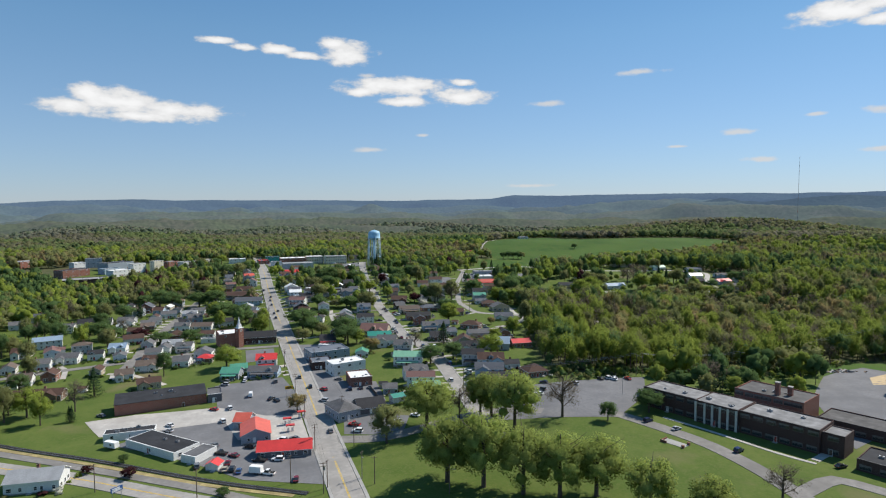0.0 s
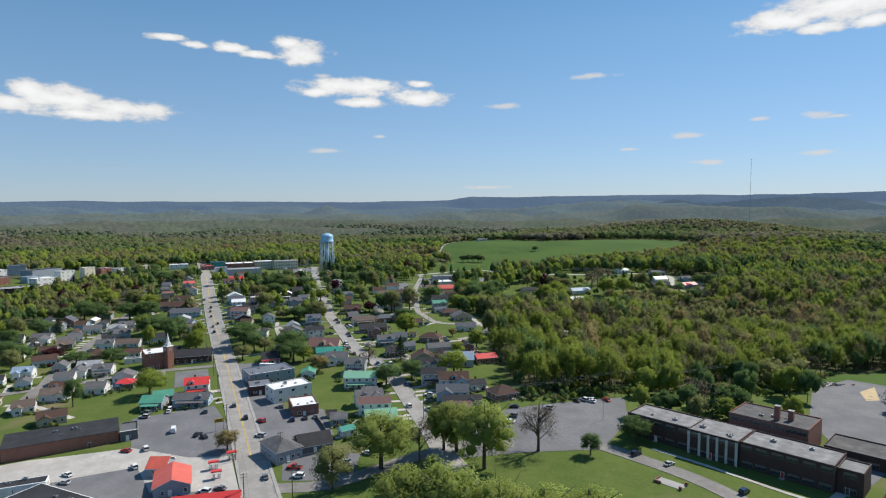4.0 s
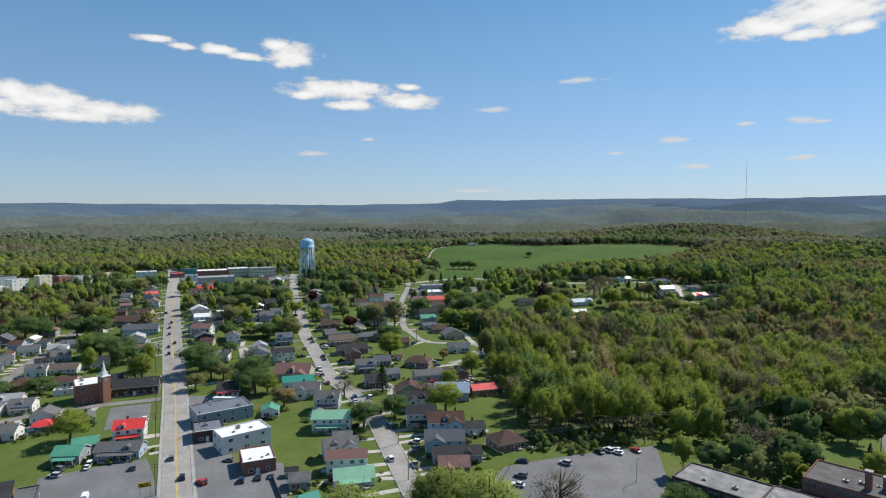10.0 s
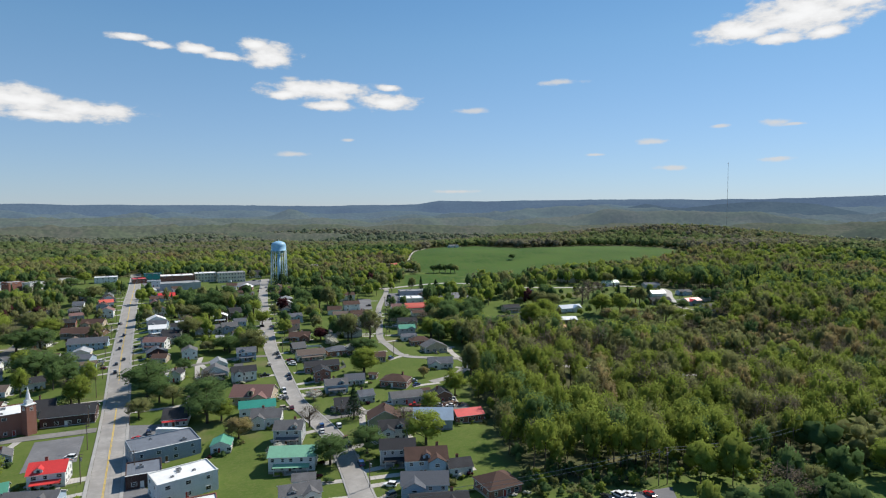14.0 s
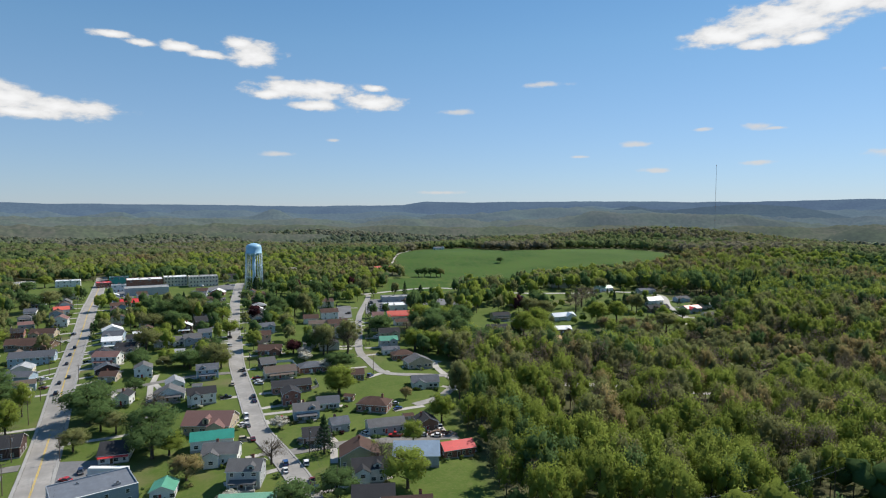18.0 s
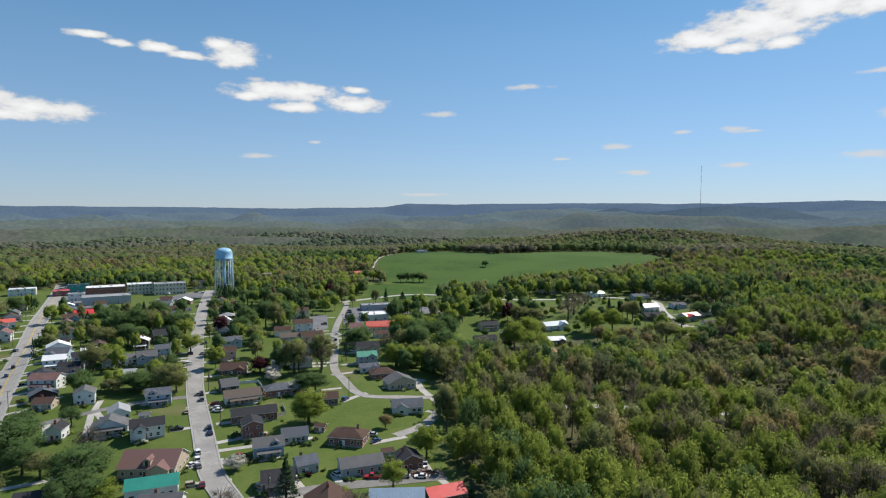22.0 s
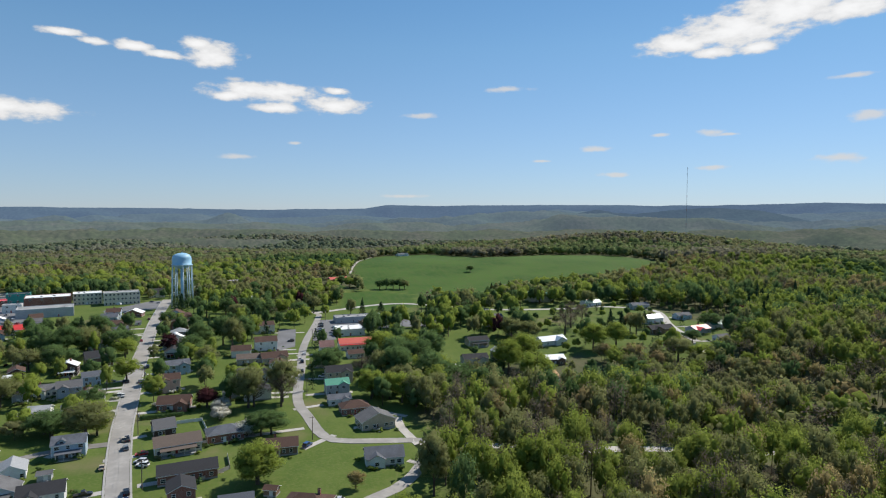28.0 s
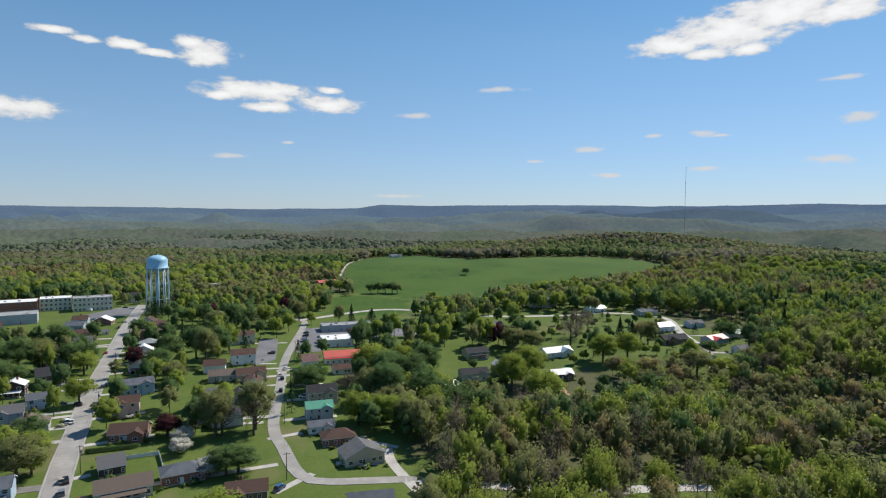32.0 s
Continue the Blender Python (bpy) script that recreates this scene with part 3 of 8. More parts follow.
def house(x, y, rot, w, d, h, wall, roof, label="", form="gable", ridge=None, windows=None, porch=0, chimney=0, category="house", awning=None):
    rng = random.Random(int(x * 31 + y * 17))
    ridge = ridge or ("x" if w >= d else "y")
    root = new(category.replace(" ", "_"))
    root.matrix_basis = pose(x, y, up(x, y) + 0.15, 0, 0, rot)
    words = label or f"{'two-storey' if h > 4.6 else 'one-storey'} house with {WALL_WORDS[wall]} and {ROOF_WORDS[roof]} {'hipped ' if form == 'hip' else ''}roof"
    tagged(root, words, category, "houses of the town" if category == "house" else "")
    taken(x, y, 0.55 * max(w, d) + 2)
    span = d if ridge == "x" else w
    length = w if ridge == "x" else d
    rise, o = span / 2 * rng.uniform(0.42, 0.6), 0.45
    low = up(x, y)
    a, b = span / 2, length / 2

    def turn(p, q, z):
        return (q, p, z) if ridge == "x" else (p, q, z)

    if form == "hip":
        c = max(0.3, b - a)
        body = Solid().box(-w / 2, -d / 2, -1.6, w / 2, d / 2, h)
        top = Solid()
        e = h - 0.12
        k0, k1 = [turn(0, -c, h + rise), turn(0, c, h + rise)]
        A, B, C, D = turn(-a - o, -b - o, e), turn(a + o, -b - o, e), turn(a + o, b + o, e), turn(-a - o, b + o, e)
        v = [A, B, C, D, k0, k1]
        v += [(p[0], p[1], p[2] - 0.2) for p in v]
        top.add(v, [(0, 1, 4), (1, 2, 5, 4), (2, 3, 5), (3, 0, 4, 5), (6, 10, 7), (7, 10, 11, 8), (8, 11, 9), (9, 11, 10, 6)])
        top.fold(v, [(0, 6, 7, 1), (1, 7, 8, 2), (2, 8, 9, 3), (3, 9, 6, 0)], 1)
    else:
        body = Solid()
        v = [turn(p, q, z) for q in (-b, b) for p, z in ((-a, -1.6), (a, -1.6), (a, h), (0, h + rise), (-a, h))]
        body.add(v, [(0, 1, 2, 3, 4), (9, 8, 7, 6, 5), (0, 5, 6, 1), (1, 6, 7, 2), (4, 9, 5, 0)])
        top = Solid()
        drop = o * rise / a
        v = [turn(p, q, z + 0.14) for q in (-b - o, b + o) for p, z in ((-a - o, h - drop), (0, h + rise), (a + o, h - drop))]
        v += [(p[0], p[1], p[2] - 0.2) for p in v]
        top.add(v, [(0, 1, 4, 3), (1, 2, 5, 4), (6, 9, 10, 7), (7, 10, 11, 8)])
        top.fold(v, [(0, 3, 9, 6), (2, 8, 11, 5), (0, 6, 7, 1), (1, 7, 8, 2), (3, 4, 10, 9), (4, 5, 11, 10)], 1)
    # foundation course and corner boards
    body.box(-w / 2 - 0.04, -d / 2 - 0.04, -1.6, w / 2 + 0.04, d / 2 + 0.04, 0.32, 1)
    if wall not in ("brick", "brickdark") and category == "house":
        for sx in (-1, 1):
            for sy in (-1, 1):
                x0, y0 = sx * (w / 2 - 0.05), sy * (d / 2 - 0.05)
                body.box(x0 - 0.08, y0 - 0.08, 0.33, x0 + 0.08, y0 + 0.08, h - 0.06, 2)
    part("wall", body.mesh("wall", [wall_mat(wall), CONCRETE, TRIM]), root)
    part("roof", top.mesh("roof", [roof_mat(roof), TRIM]), root)
    if form == "gable" and ridge == "x" and category == "house" and h > 3.4 and y < 560 and rng.random() < 0.4:
        # a gabled dormer on the slope above the door
        dx, dw, dz = rng.choice((-0.2, 0.0, 0.22)) * w, 1.3, h + 0.12
        y0, y1, zt = -d / 2 + 0.5, -0.4, h + rise * 0.72 + 0.2
        dorm = Solid().add([(dx - dw, y0, dz), (dx + dw, y0, dz), (dx + dw, y0, zt - 0.7), (dx, y0, zt), (dx - dw, y0, zt - 0.7), (dx - dw, y1, dz), (dx + dw, y1, dz), (dx + dw, y1, zt - 0.7), (dx, y1, zt), (dx - dw, y1, zt - 0.7)],
                           [(0, 1, 2, 3, 4), (1, 6, 7, 2), (5, 0, 4, 9)])
        for s_ in (-1, 1):
            slab(dorm, [(dx + s_ * (dw + 0.2), y0 - 0.25, zt - 0.72), (dx + s_ * (dw + 0.2), y1, zt - 0.72), (dx, y1, zt + 0.12), (dx, y0 - 0.25, zt + 0.12)], 0.12, 1)
        dorm.box(dx - 0.5, y0 - 0.05, dz + 0.25, dx + 0.5, y0 - 0.01, max(dz + 0.6, zt - 0.75), 2)
        part("dormer", dorm.mesh("dormer", [wall_mat(wall), roof_mat(roof), GLASS]), root)
    set_windows(root, w, d, h, windows, rng)
    if chimney or rng.random() < 0.3 and category == "house":
        cx = rng.uniform(-0.3, 0.3) * w
        s = Solid().box(cx - 0.45, d * 0.12 - 0.35, h - 0.5, cx + 0.45, d * 0.12 + 0.35, h + rise + 1.0).box(cx - 0.52, d * 0.12 - 0.42, h + rise + 0.85, cx + 0.52, d * 0.12 + 0.42, h + rise + 1.0)
        part("chimney", s.mesh("chimney", BRICKMAT), root, label="brick chimney")
    if porch:
        pw = w * 0.75
        deck = part("porch", Solid().box(-pw / 2, -d / 2 - 2.4, -1.2, pw / 2, -d / 2 - 0.01, 0.3).mesh("porch", CONCRETE), root)
        s = Solid()
        slab(s, [(-pw / 2 - 0.3, -d / 2 - 2.7, 2.6), (pw / 2 + 0.3, -d / 2 - 2.7, 2.6), (pw / 2 + 0.3, -d / 2 - 0.01, 3.1), (-pw / 2 - 0.3, -d / 2 - 0.01, 3.1)], 0.14)
        part("porch_roof", s.mesh("porch_roof", roof_mat(roof)), root)
        for k in range(4):
            px = -pw / 2 + 0.2 + k * (pw - 0.4) / 3
            part("post", SHARED.setdefault("post", Solid().box(-0.08, -0.08, 0, 0.08, 0.08, 2.35).mesh("post", TRIM)), deck, pose(px, -d / 2 - 2.2, 0.3))
    if form == "gable" and ridge == "x" and category == "house" and w > 9 and not porch and rng.random() < 0.6:
        gw, gd, gx = w * rng.uniform(0.32, 0.45), rng.uniform(1.2, 2.6), w * rng.choice((-0.22, 0.24))
        gr = gw / 2 * 0.55
        q = Solid()
        q.add([(gx - gw / 2, -d / 2 - gd, -1.6), (gx + gw / 2, -d / 2 - gd, -1.6), (gx + gw / 2, -d / 2 - gd, h - 0.1), (gx, -d / 2 - gd, h - 0.1 + gr), (gx - gw / 2, -d / 2 - gd, h - 0.1),
               (gx - gw / 2, 0, -1.6), (gx + gw / 2, 0, -1.6), (gx + gw / 2, 0, h - 0.1), (gx, 0, h - 0.1 + gr), (gx - gw / 2, 0, h - 0.1)], [(0, 1, 2, 3, 4), (9, 8, 7, 6, 5), (1, 6, 7, 2), (5, 0, 4, 9)])
        wing = part("wing", q.mesh("wing", wall_mat(wall)), root)
        q = Solid()
        for s_ in (-1, 1):
            slab(q, [(gx + s_ * (gw / 2 + 0.35), -d / 2 - gd - 0.35, h - 0.12), (gx + s_ * (gw / 2 + 0.35), 0, h - 0.12), (gx, 0, h + gr + 0.08), (gx, -d / 2 - gd - 0.35, h + gr + 0.08)], 0.14)
        part("wing_roof", q.mesh("wing_roof", roof_mat(roof)), root)
        part("window", window_mesh(1.5, 1.2), wing, pose(gx, -d / 2 - gd - 0.01, 1.5 if h < 4.6 else h - 1.3))
    HOMES.append((x, y, rot, w, d, category))
    if awning:
        s = Solid()
        slab(s, [(-w / 2, -d / 2 - 1.4, h - 0.75), (w / 2, -d / 2 - 1.4, h - 0.75), (w / 2, -d / 2 - 0.02, h - 0.2), (-w / 2, -d / 2 - 0.02, h - 0.2)], 0.1)
        part("awning", s.mesh("awning", roof_mat(awning)), root, label="red metal awning")
    return root


FLAT = dict(gravel=material("gravel_roof", (0.25, 0.247, 0.243), 0.95, vary=0.3, grain=0.35, patch=0.25), tar=material("tarred_roof", (0.12, 0.115, 0.11), 0.95, vary=0.3, grain=0.5, patch=0.2), dark=material("black_felt", (0.035, 0.036, 0.04), 0.9, vary=0.3, grain=1.2, patch=0.2), grey=material("grey_felt", (0.13, 0.13, 0.135), 0.9, vary=0.25, grain=1.0, patch=0.18), slate=material("slate_metal_roof", (0.15, 0.165, 0.19), 0.6, vary=0.15, grain=1.0),
            white=material("white_membrane", (0.72, 0.72, 0.7), 0.7, vary=0.12, grain=1.0, patch=0.2), light=material("pale_gravel_roof", (0.3, 0.3, 0.295), 0.9, vary=0.22, grain=1.2, patch=0.15), red=roof_mat("red"))


def flat_building(x, y, rot, w, d, h, wall, roof, label, category="building", shed=0.0, windows=None, parapet=0.5, units=True, edge=None, sash=None, wide=None):
    """A block with a parapet, a recessed roof, roof units, windows and doors."""
    rng = random.Random(int(x * 13 + y * 7))
    root = new(category.replace(" ", "_"))
    root.matrix_basis = pose(x, y, up(x, y) + 0.12, 0, 0, rot)
    tagged(root, label, category)
    taken(x, y, 0.6 * max(w, d) + 1)
    a, b = w / 2, d / 2
    if shed:
        s = Solid()
        v = [(-a, -b, -2), (a, -b, -2), (a, b, -2), (-a, b, -2), (-a, -b, h), (a, -b, h), (a, b, h + shed), (-a, b, h + shed)]
        s.add(v, [(3, 2, 1, 0), (4, 5, 6, 7), (0, 1, 5, 4), (1, 2, 6, 5), (2, 3, 7, 6), (3, 0, 4, 7)])
        part("wall", s.mesh("wall", wall_mat(wall)), root)
        t = Solid()
        slab(t, [(-a - 0.3, -b - 0.3, h + 0.1), (a + 0.3, -b - 0.3, h + 0.1), (a + 0.3, b + 0.3, h + shed + 0.12), (-a - 0.3, b + 0.3, h + shed + 0.12)], 0.18)
        part("roof", t.mesh("roof", FLAT[roof]), root)
    else:
        part("wall", Solid().box(-a, -b, -2, a, b, h).mesh("wall", wall_mat(wall)), root)
        part("roof", Solid().box(-a + 0.31, -b + 0.31, h + 0.004, a - 0.31, b - 0.31, h + 0.08).mesh("roof", FLAT[roof]), root)
        s = Solid().box(-a, -b, h + 0.002, a, -b + 0.3, h + parapet).box(-a, b - 0.3, h + 0.002, a, b, h + parapet).box(-a, -b + 0.3, h + 0.002, -a + 0.3, b - 0.3, h + parapet).box(a - 0.3, -b + 0.3, h + 0.002, a, b - 0.3, h + parapet)
        part("parapet", s.mesh("parapet", wall_mat(wall)), root)
    for k in range(rng.randrange(2, 5) if units and w > 8 else 0):
        ux, uy, r = rng.uniform(-0.36, 0.36) * w, rng.uniform(-0.3, 0.3) * d, rng.uniform(0.4, 1.0)
        uz = h + 0.08 + shed * (0.5 + uy / d)
        u = part("roof_unit", Solid().box(ux - r, uy - r * 0.7, uz, ux + r, uy + r * 0.7, uz + r * 0.9).mesh("roof_unit", STEEL), root)
        part("fan_cowl", Solid().tube((ux, uy, uz + r * 0.9), (ux, uy, uz + r * 0.9 + 0.12), r * 0.45, n=10).mesh("fan_cowl", DARK), u)
    set_windows(root, w, d, h, windows, rng, store=True, frame_mat=sash or edge, wide=wide)
    if not shed:
        part("coping", Solid().box(-a - 0.08, -b - 0.08, h + parapet, a + 0.08, -b + 0.34, h + parapet + 0.1).mesh("coping", edge or TRIM), root)
    return root


def church_tower(x, y, rot, w, d, h, wall, roof, label):
    root = tagged(new("church_tower"), label, "church tower")
    root.matrix_basis = pose(x, y, up(x, y), 0, 0, rot)
    part("shaft", Solid().box(-2, -2, -1, 2, 2, h).mesh("shaft", wall_mat(wall)), root)
    part("cornice", Solid().box(-2.2, -2.2, h, 2.2, 2.2, h + 0.4).mesh("cornice", TRIM), root)
    part("belfry", Solid().box(-1.2, -1.2, h + 0.4, 1.2, 1.2, h + 2.2).mesh("belfry", TRIM), root)
    part("spire", Solid().tube((0, 0, h + 2.2), (0, 0, h + 8), 1.1, 0.05, 8).mesh("spire", TRIM), root, label="white pointed spire")
    for k in range(4):
        part("louvre", window_mesh(1.1, 1.2), root, pose(0, 0, 0, 0, 0, 90 * k) @ pose(0, -2.01, h - 1.5))


# ---- water tower, school, mast ----


def water_tower(x, y):
    z = up(x, y)
    root = tagged(new("water_tower"), "tall pale-blue steel water tower on slender legs", "water tower")
    root.matrix_basis = pose(x, y, z)
    blue = material("tank_blue", (0.3, 0.52, 0.68), 0.45, vary=0.08, grain=0.6, patch=0.12, bump=0.03)
    pale = material("tank_legs", (0.55, 0.66, 0.72), 0.5, vary=0.08, grain=0.5, bump=0.03)
    H, R = 49.5, 8.3
    prof = [(0.05, H), (2.5, H - 0.15), (5.0, H - 0.9), (7.0, H - 2.1), (8.0, H - 3.6), (R, H - 5.2), (R, H - 10.2), (R + 0.35, H - 10.4), (R + 0.35, H - 10.8), (R - 0.3, H - 11.0), (6.0, H - 13.0), (3.0, H - 14.2), (1.3, H - 14.6)]
    part("tank", Solid().turned(prof, 40).mesh("tank", blue, True), root)
    part("vent", Solid().tube((0, 0, H - 0.1), (0, 0, H + 0.7), 0.7, 0.5, 12).mesh("vent", blue), root)
    part("riser", Solid().tube((0, 0, -0.5), (0, 0, H - 14.4), 1.3, n=20).mesh("riser", blue, True), root)
    walk_ring = Solid().turned([(R + 0.1, H - 10.9), (R + 1.0, H - 10.9), (R + 1.0, H - 10.8), (R + 0.1, H - 10.8)], 40)
    part("balcony", walk_ring.mesh("balcony", pale), root)
    n = 10
    top = [Vector((math.cos(2 * math.pi * k / n), math.sin(2 * math.pi * k / n), 0)) for k in range(n)]
    for k in range(n):
        part("leg", Solid().tube(top[k] * 9.6 + Vector((0, 0, -1)), top[k] * R + Vector((0, 0, H - 10.6)), 0.42, n=10).mesh("leg", pale, True), root)
        part("footing", Solid().tube(top[k] * 9.6 + Vector((0, 0, -1)), top[k] * 9.6 + Vector((0, 0, 0.5)), 0.9, n=10).mesh("footing", CONCRETE), root)
        for level in (12.5, 25.5):
            r = 9.6 + (R - 9.6) * level / (H - 10.6)
            a, b = top[k] * r, top[(k + 1) % n] * r
            part("strut", Solid().tube(a + Vector((0, 0, level)), b + Vector((0, 0, level)), 0.16, n=6).mesh("strut", pale), root)
            r2 = 9.6 + (R - 9.6) * (level - 12.5) / (H - 10.6)
            part("tie_rod", Solid().tube(a + Vector((0, 0, level)), top[(k + 1) % n] * r2 + Vector((0, 0, level - 12.5)), 0.05, n=4).mesh("tie_rod", pale), root)
    part("ladder", Solid().box(9.1, -0.25, 0, 9.2, 0.25, H - 11).mesh("ladder", pale), root)
    taken(x, y, 14)


water_tower(-96.5, 848)

mast = tagged(new("radio_mast"), "thin lattice radio mast on the far ridge", "radio mast", kind="")
mast.matrix_basis = pose(1064, 1818, 40)
part("lattice", Solid().tube((0, 0, 0), (0, 0, 192), 0.55, 0.4, 6).mesh("lattice", STEEL), mast)
for k in range(5):
    part("beacon", Solid().tube((0, 0, 30 + 40 * k), (0, 0, 33 + 40 * k), 0.75, n=6).mesh("beacon", material("mast_red", (0.5, 0.12, 0.08), 0.6)), mast)


def school():
    """Four long two-storey ranges of dark brick, a chimneyed block behind and a low wing."""
    base = Matrix.Translation((91.5, 271.5, 0)) @ pose(0, 0, 0, 0, 0, -49.5)

    def place(u0, u1, v0, v1, h, wall, roof, label, per, **k):
        c = base @ Vector(((u0 + u1) / 2, (v0 + v1) / 2, 0))
        ob = flat_building(c.x, c.y, -49.5, u1 - u0, v1 - v0, h, wall, roof, label, "school", windows=per, **k)
        return ob

    dark = material("dark_coping", (0.05, 0.05, 0.052), 0.6)
    pale_sash = material("weathered_sash", (0.15, 0.145, 0.135), 0.6, vary=0.25)
    place(0, 25, 0, 15, 8.2, "brickdark", "gravel", "dark brick two-storey school wing with pale gravel roof", 5, edge=dark, sash=pale_sash, wide=3.4)
    mid = place(25.1, 43, -1.6, 15, 8.8, "brickdark", "gravel", "dark brick entrance range of the school with white pilasters", 4, parapet=0.3, edge=dark, sash=pale_sash, wide=3.4)
    place(43.1, 72, -0.4, 15, 8.4, "brickdark", "gravel", "long dark brick classroom range of the school", 6, edge=dark, sash=pale_sash, wide=3.4)
    place(72.1, 79.5, 1.5, 12, 7.6, "brickdark", "gravel", "brick stair block at the end of the school", 1, edge=dark, sash=pale_sash, wide=3.4)
    back = place(30, 58, 25, 43, 9.5, "brick", "tar", "red brick rear block of the school with two chimneys", 7, edge=dark, sash=pale_sash, wide=3.4)
    place(24, 48, 15.1, 24.9, 5, "brickdark", "gravel", "low linking range of the school", 4, edge=dark, sash=pale_sash, wide=3.4)
    place(62, 116, 29, 45, 4.2, "brickdark", "tar", "long low rear wing of the school", 9, edge=dark, sash=pale_sash, wide=3.4)
    place(85, 108, -5, 11, 3.6, "brickdark", "dark", "low school annex with a black roof", 4, edge=dark, sash=pale_sash, wide=3.4)
    pil = SHARED.setdefault("pilaster", Solid().box(-0.45, -0.28, 0, 0.45, 0, 8.6).mesh("pilaster", material("pale_stone", (0.5, 0.49, 0.45), 0.8, vary=0.1, grain=1)))
    for x in (-8.5, -4.6, -1.4, 1.8, 5.0, 8.4):
        part("pilaster", pil, mid, pose(x, -8.3 - 0.02, 0), "white stone pilaster")
    pale = material("pale_letters", (0.5, 0.49, 0.45), 0.8)
    for k in range(7):
        part("letter_bar", SHARED.setdefault("letter", Solid().box(-0.24, -0.06, 0, 0.24, 0, 0.62).mesh("letter_bar", pale)), mid, pose(-7.6 + 0.66 * k, -8.31, 7.75))
    text = bpy.data.curves.new("school_letters", "FONT")
    text.body, text.size, text.extrude, text.space_character = "MIDDLE SCHOOL", 0.98, 0.04, 1.12
    holder = bpy.data.objects.new("letters", text)
    bpy.context.scene.collection.objects.link(holder)
    bpy.context.view_layer.update()
    words = bpy.data.meshes.new_from_object(holder)
    bpy.data.objects.remove(holder)
    words.materials.clear()
    words.materials.append(pale)
    part("letters", words, mid, pose(-2.6, -8.36, 7.72, 90, 0, 0), "pale raised letters on the brick wall")
    for x, y, t in ((2, -4, 5.5), (6, -1, 3.8)):
        c = part("chimney", Solid().box(x - 0.9, y - 0.9, 9.5, x + 0.9, y + 0.9, 9.5 + t).mesh("chimney", BRICKMAT), back, label="tall brick chimney")
        part("cap", Solid().box(x - 1.0, y - 1.0, 9.5 + t, x + 1.0, y + 1.0, 9.75 + t).mesh("cap", CONCRETE), c)


school()

# ---- trees ----


def leafy(name, colour, dry=(0.12, 0.1, 0.05), through=0.6, scale=0.22, grain=1.6):
    if name in MATS:
        return MATS[name]
    m = bpy.data.materials.new(name)
    MATS[name] = m
    m.use_nodes = True
    nt = m.node_tree
    nt.nodes.remove(nt.nodes["Principled BSDF"])
    info = nt.nodes.new("ShaderNodeObjectInfo")
    leaves = noise_node(nt, grain, 4, 0.75)
    c = mixed(nt, ramp(nt, leaves, 0.36, 0.64), shade(colour, 0.64), shade(colour, 1.32))
    c = mixed(nt, ramp(nt, noise_node(nt, scale, 3, 0.6), 0.42, 0.75), c, dry)
    c = mixed(nt, ramp(nt, info.outputs["Random"], -0.6, 1.8), c, shade(colour, 0.6))
    tone = nt.nodes.new("ShaderNodeAttribute")
    tone.attribute_name = "tone"
    c = mixed(nt, ramp(nt, tone.outputs["Fac"], 0.1, 2.0), c, shade(dry, 0.75))
    bump = nt.nodes.new("ShaderNodeBump")
    bump.inputs["Strength"].default_value, bump.inputs["Distance"].default_value = 0.6, 0.7 / grain
    nt.links.new(leaves, bump.inputs["Height"])
    d, t, mix = nt.nodes.new("ShaderNodeBsdfDiffuse"), nt.nodes.new("ShaderNodeBsdfTranslucent"), nt.nodes.new("ShaderNodeMixShader")
    for n in (d, t):
        nt.links.new(c, n.inputs[0])
        nt.links.new(bump.outputs[0], n.inputs["Normal"])
    mix.inputs[0].default_value = through
    nt.links.new(d.outputs[0], mix.inputs[1])
    nt.links.new(t.outputs[0], mix.inputs[2])
    nt.links.new(mix.outputs[0], nt.nodes["Material Output"].inputs[0])
    return m


BARK = material("bark", (0.1, 0.08, 0.062), 0.95, vary=0.3, grain=4, bump=0.6)
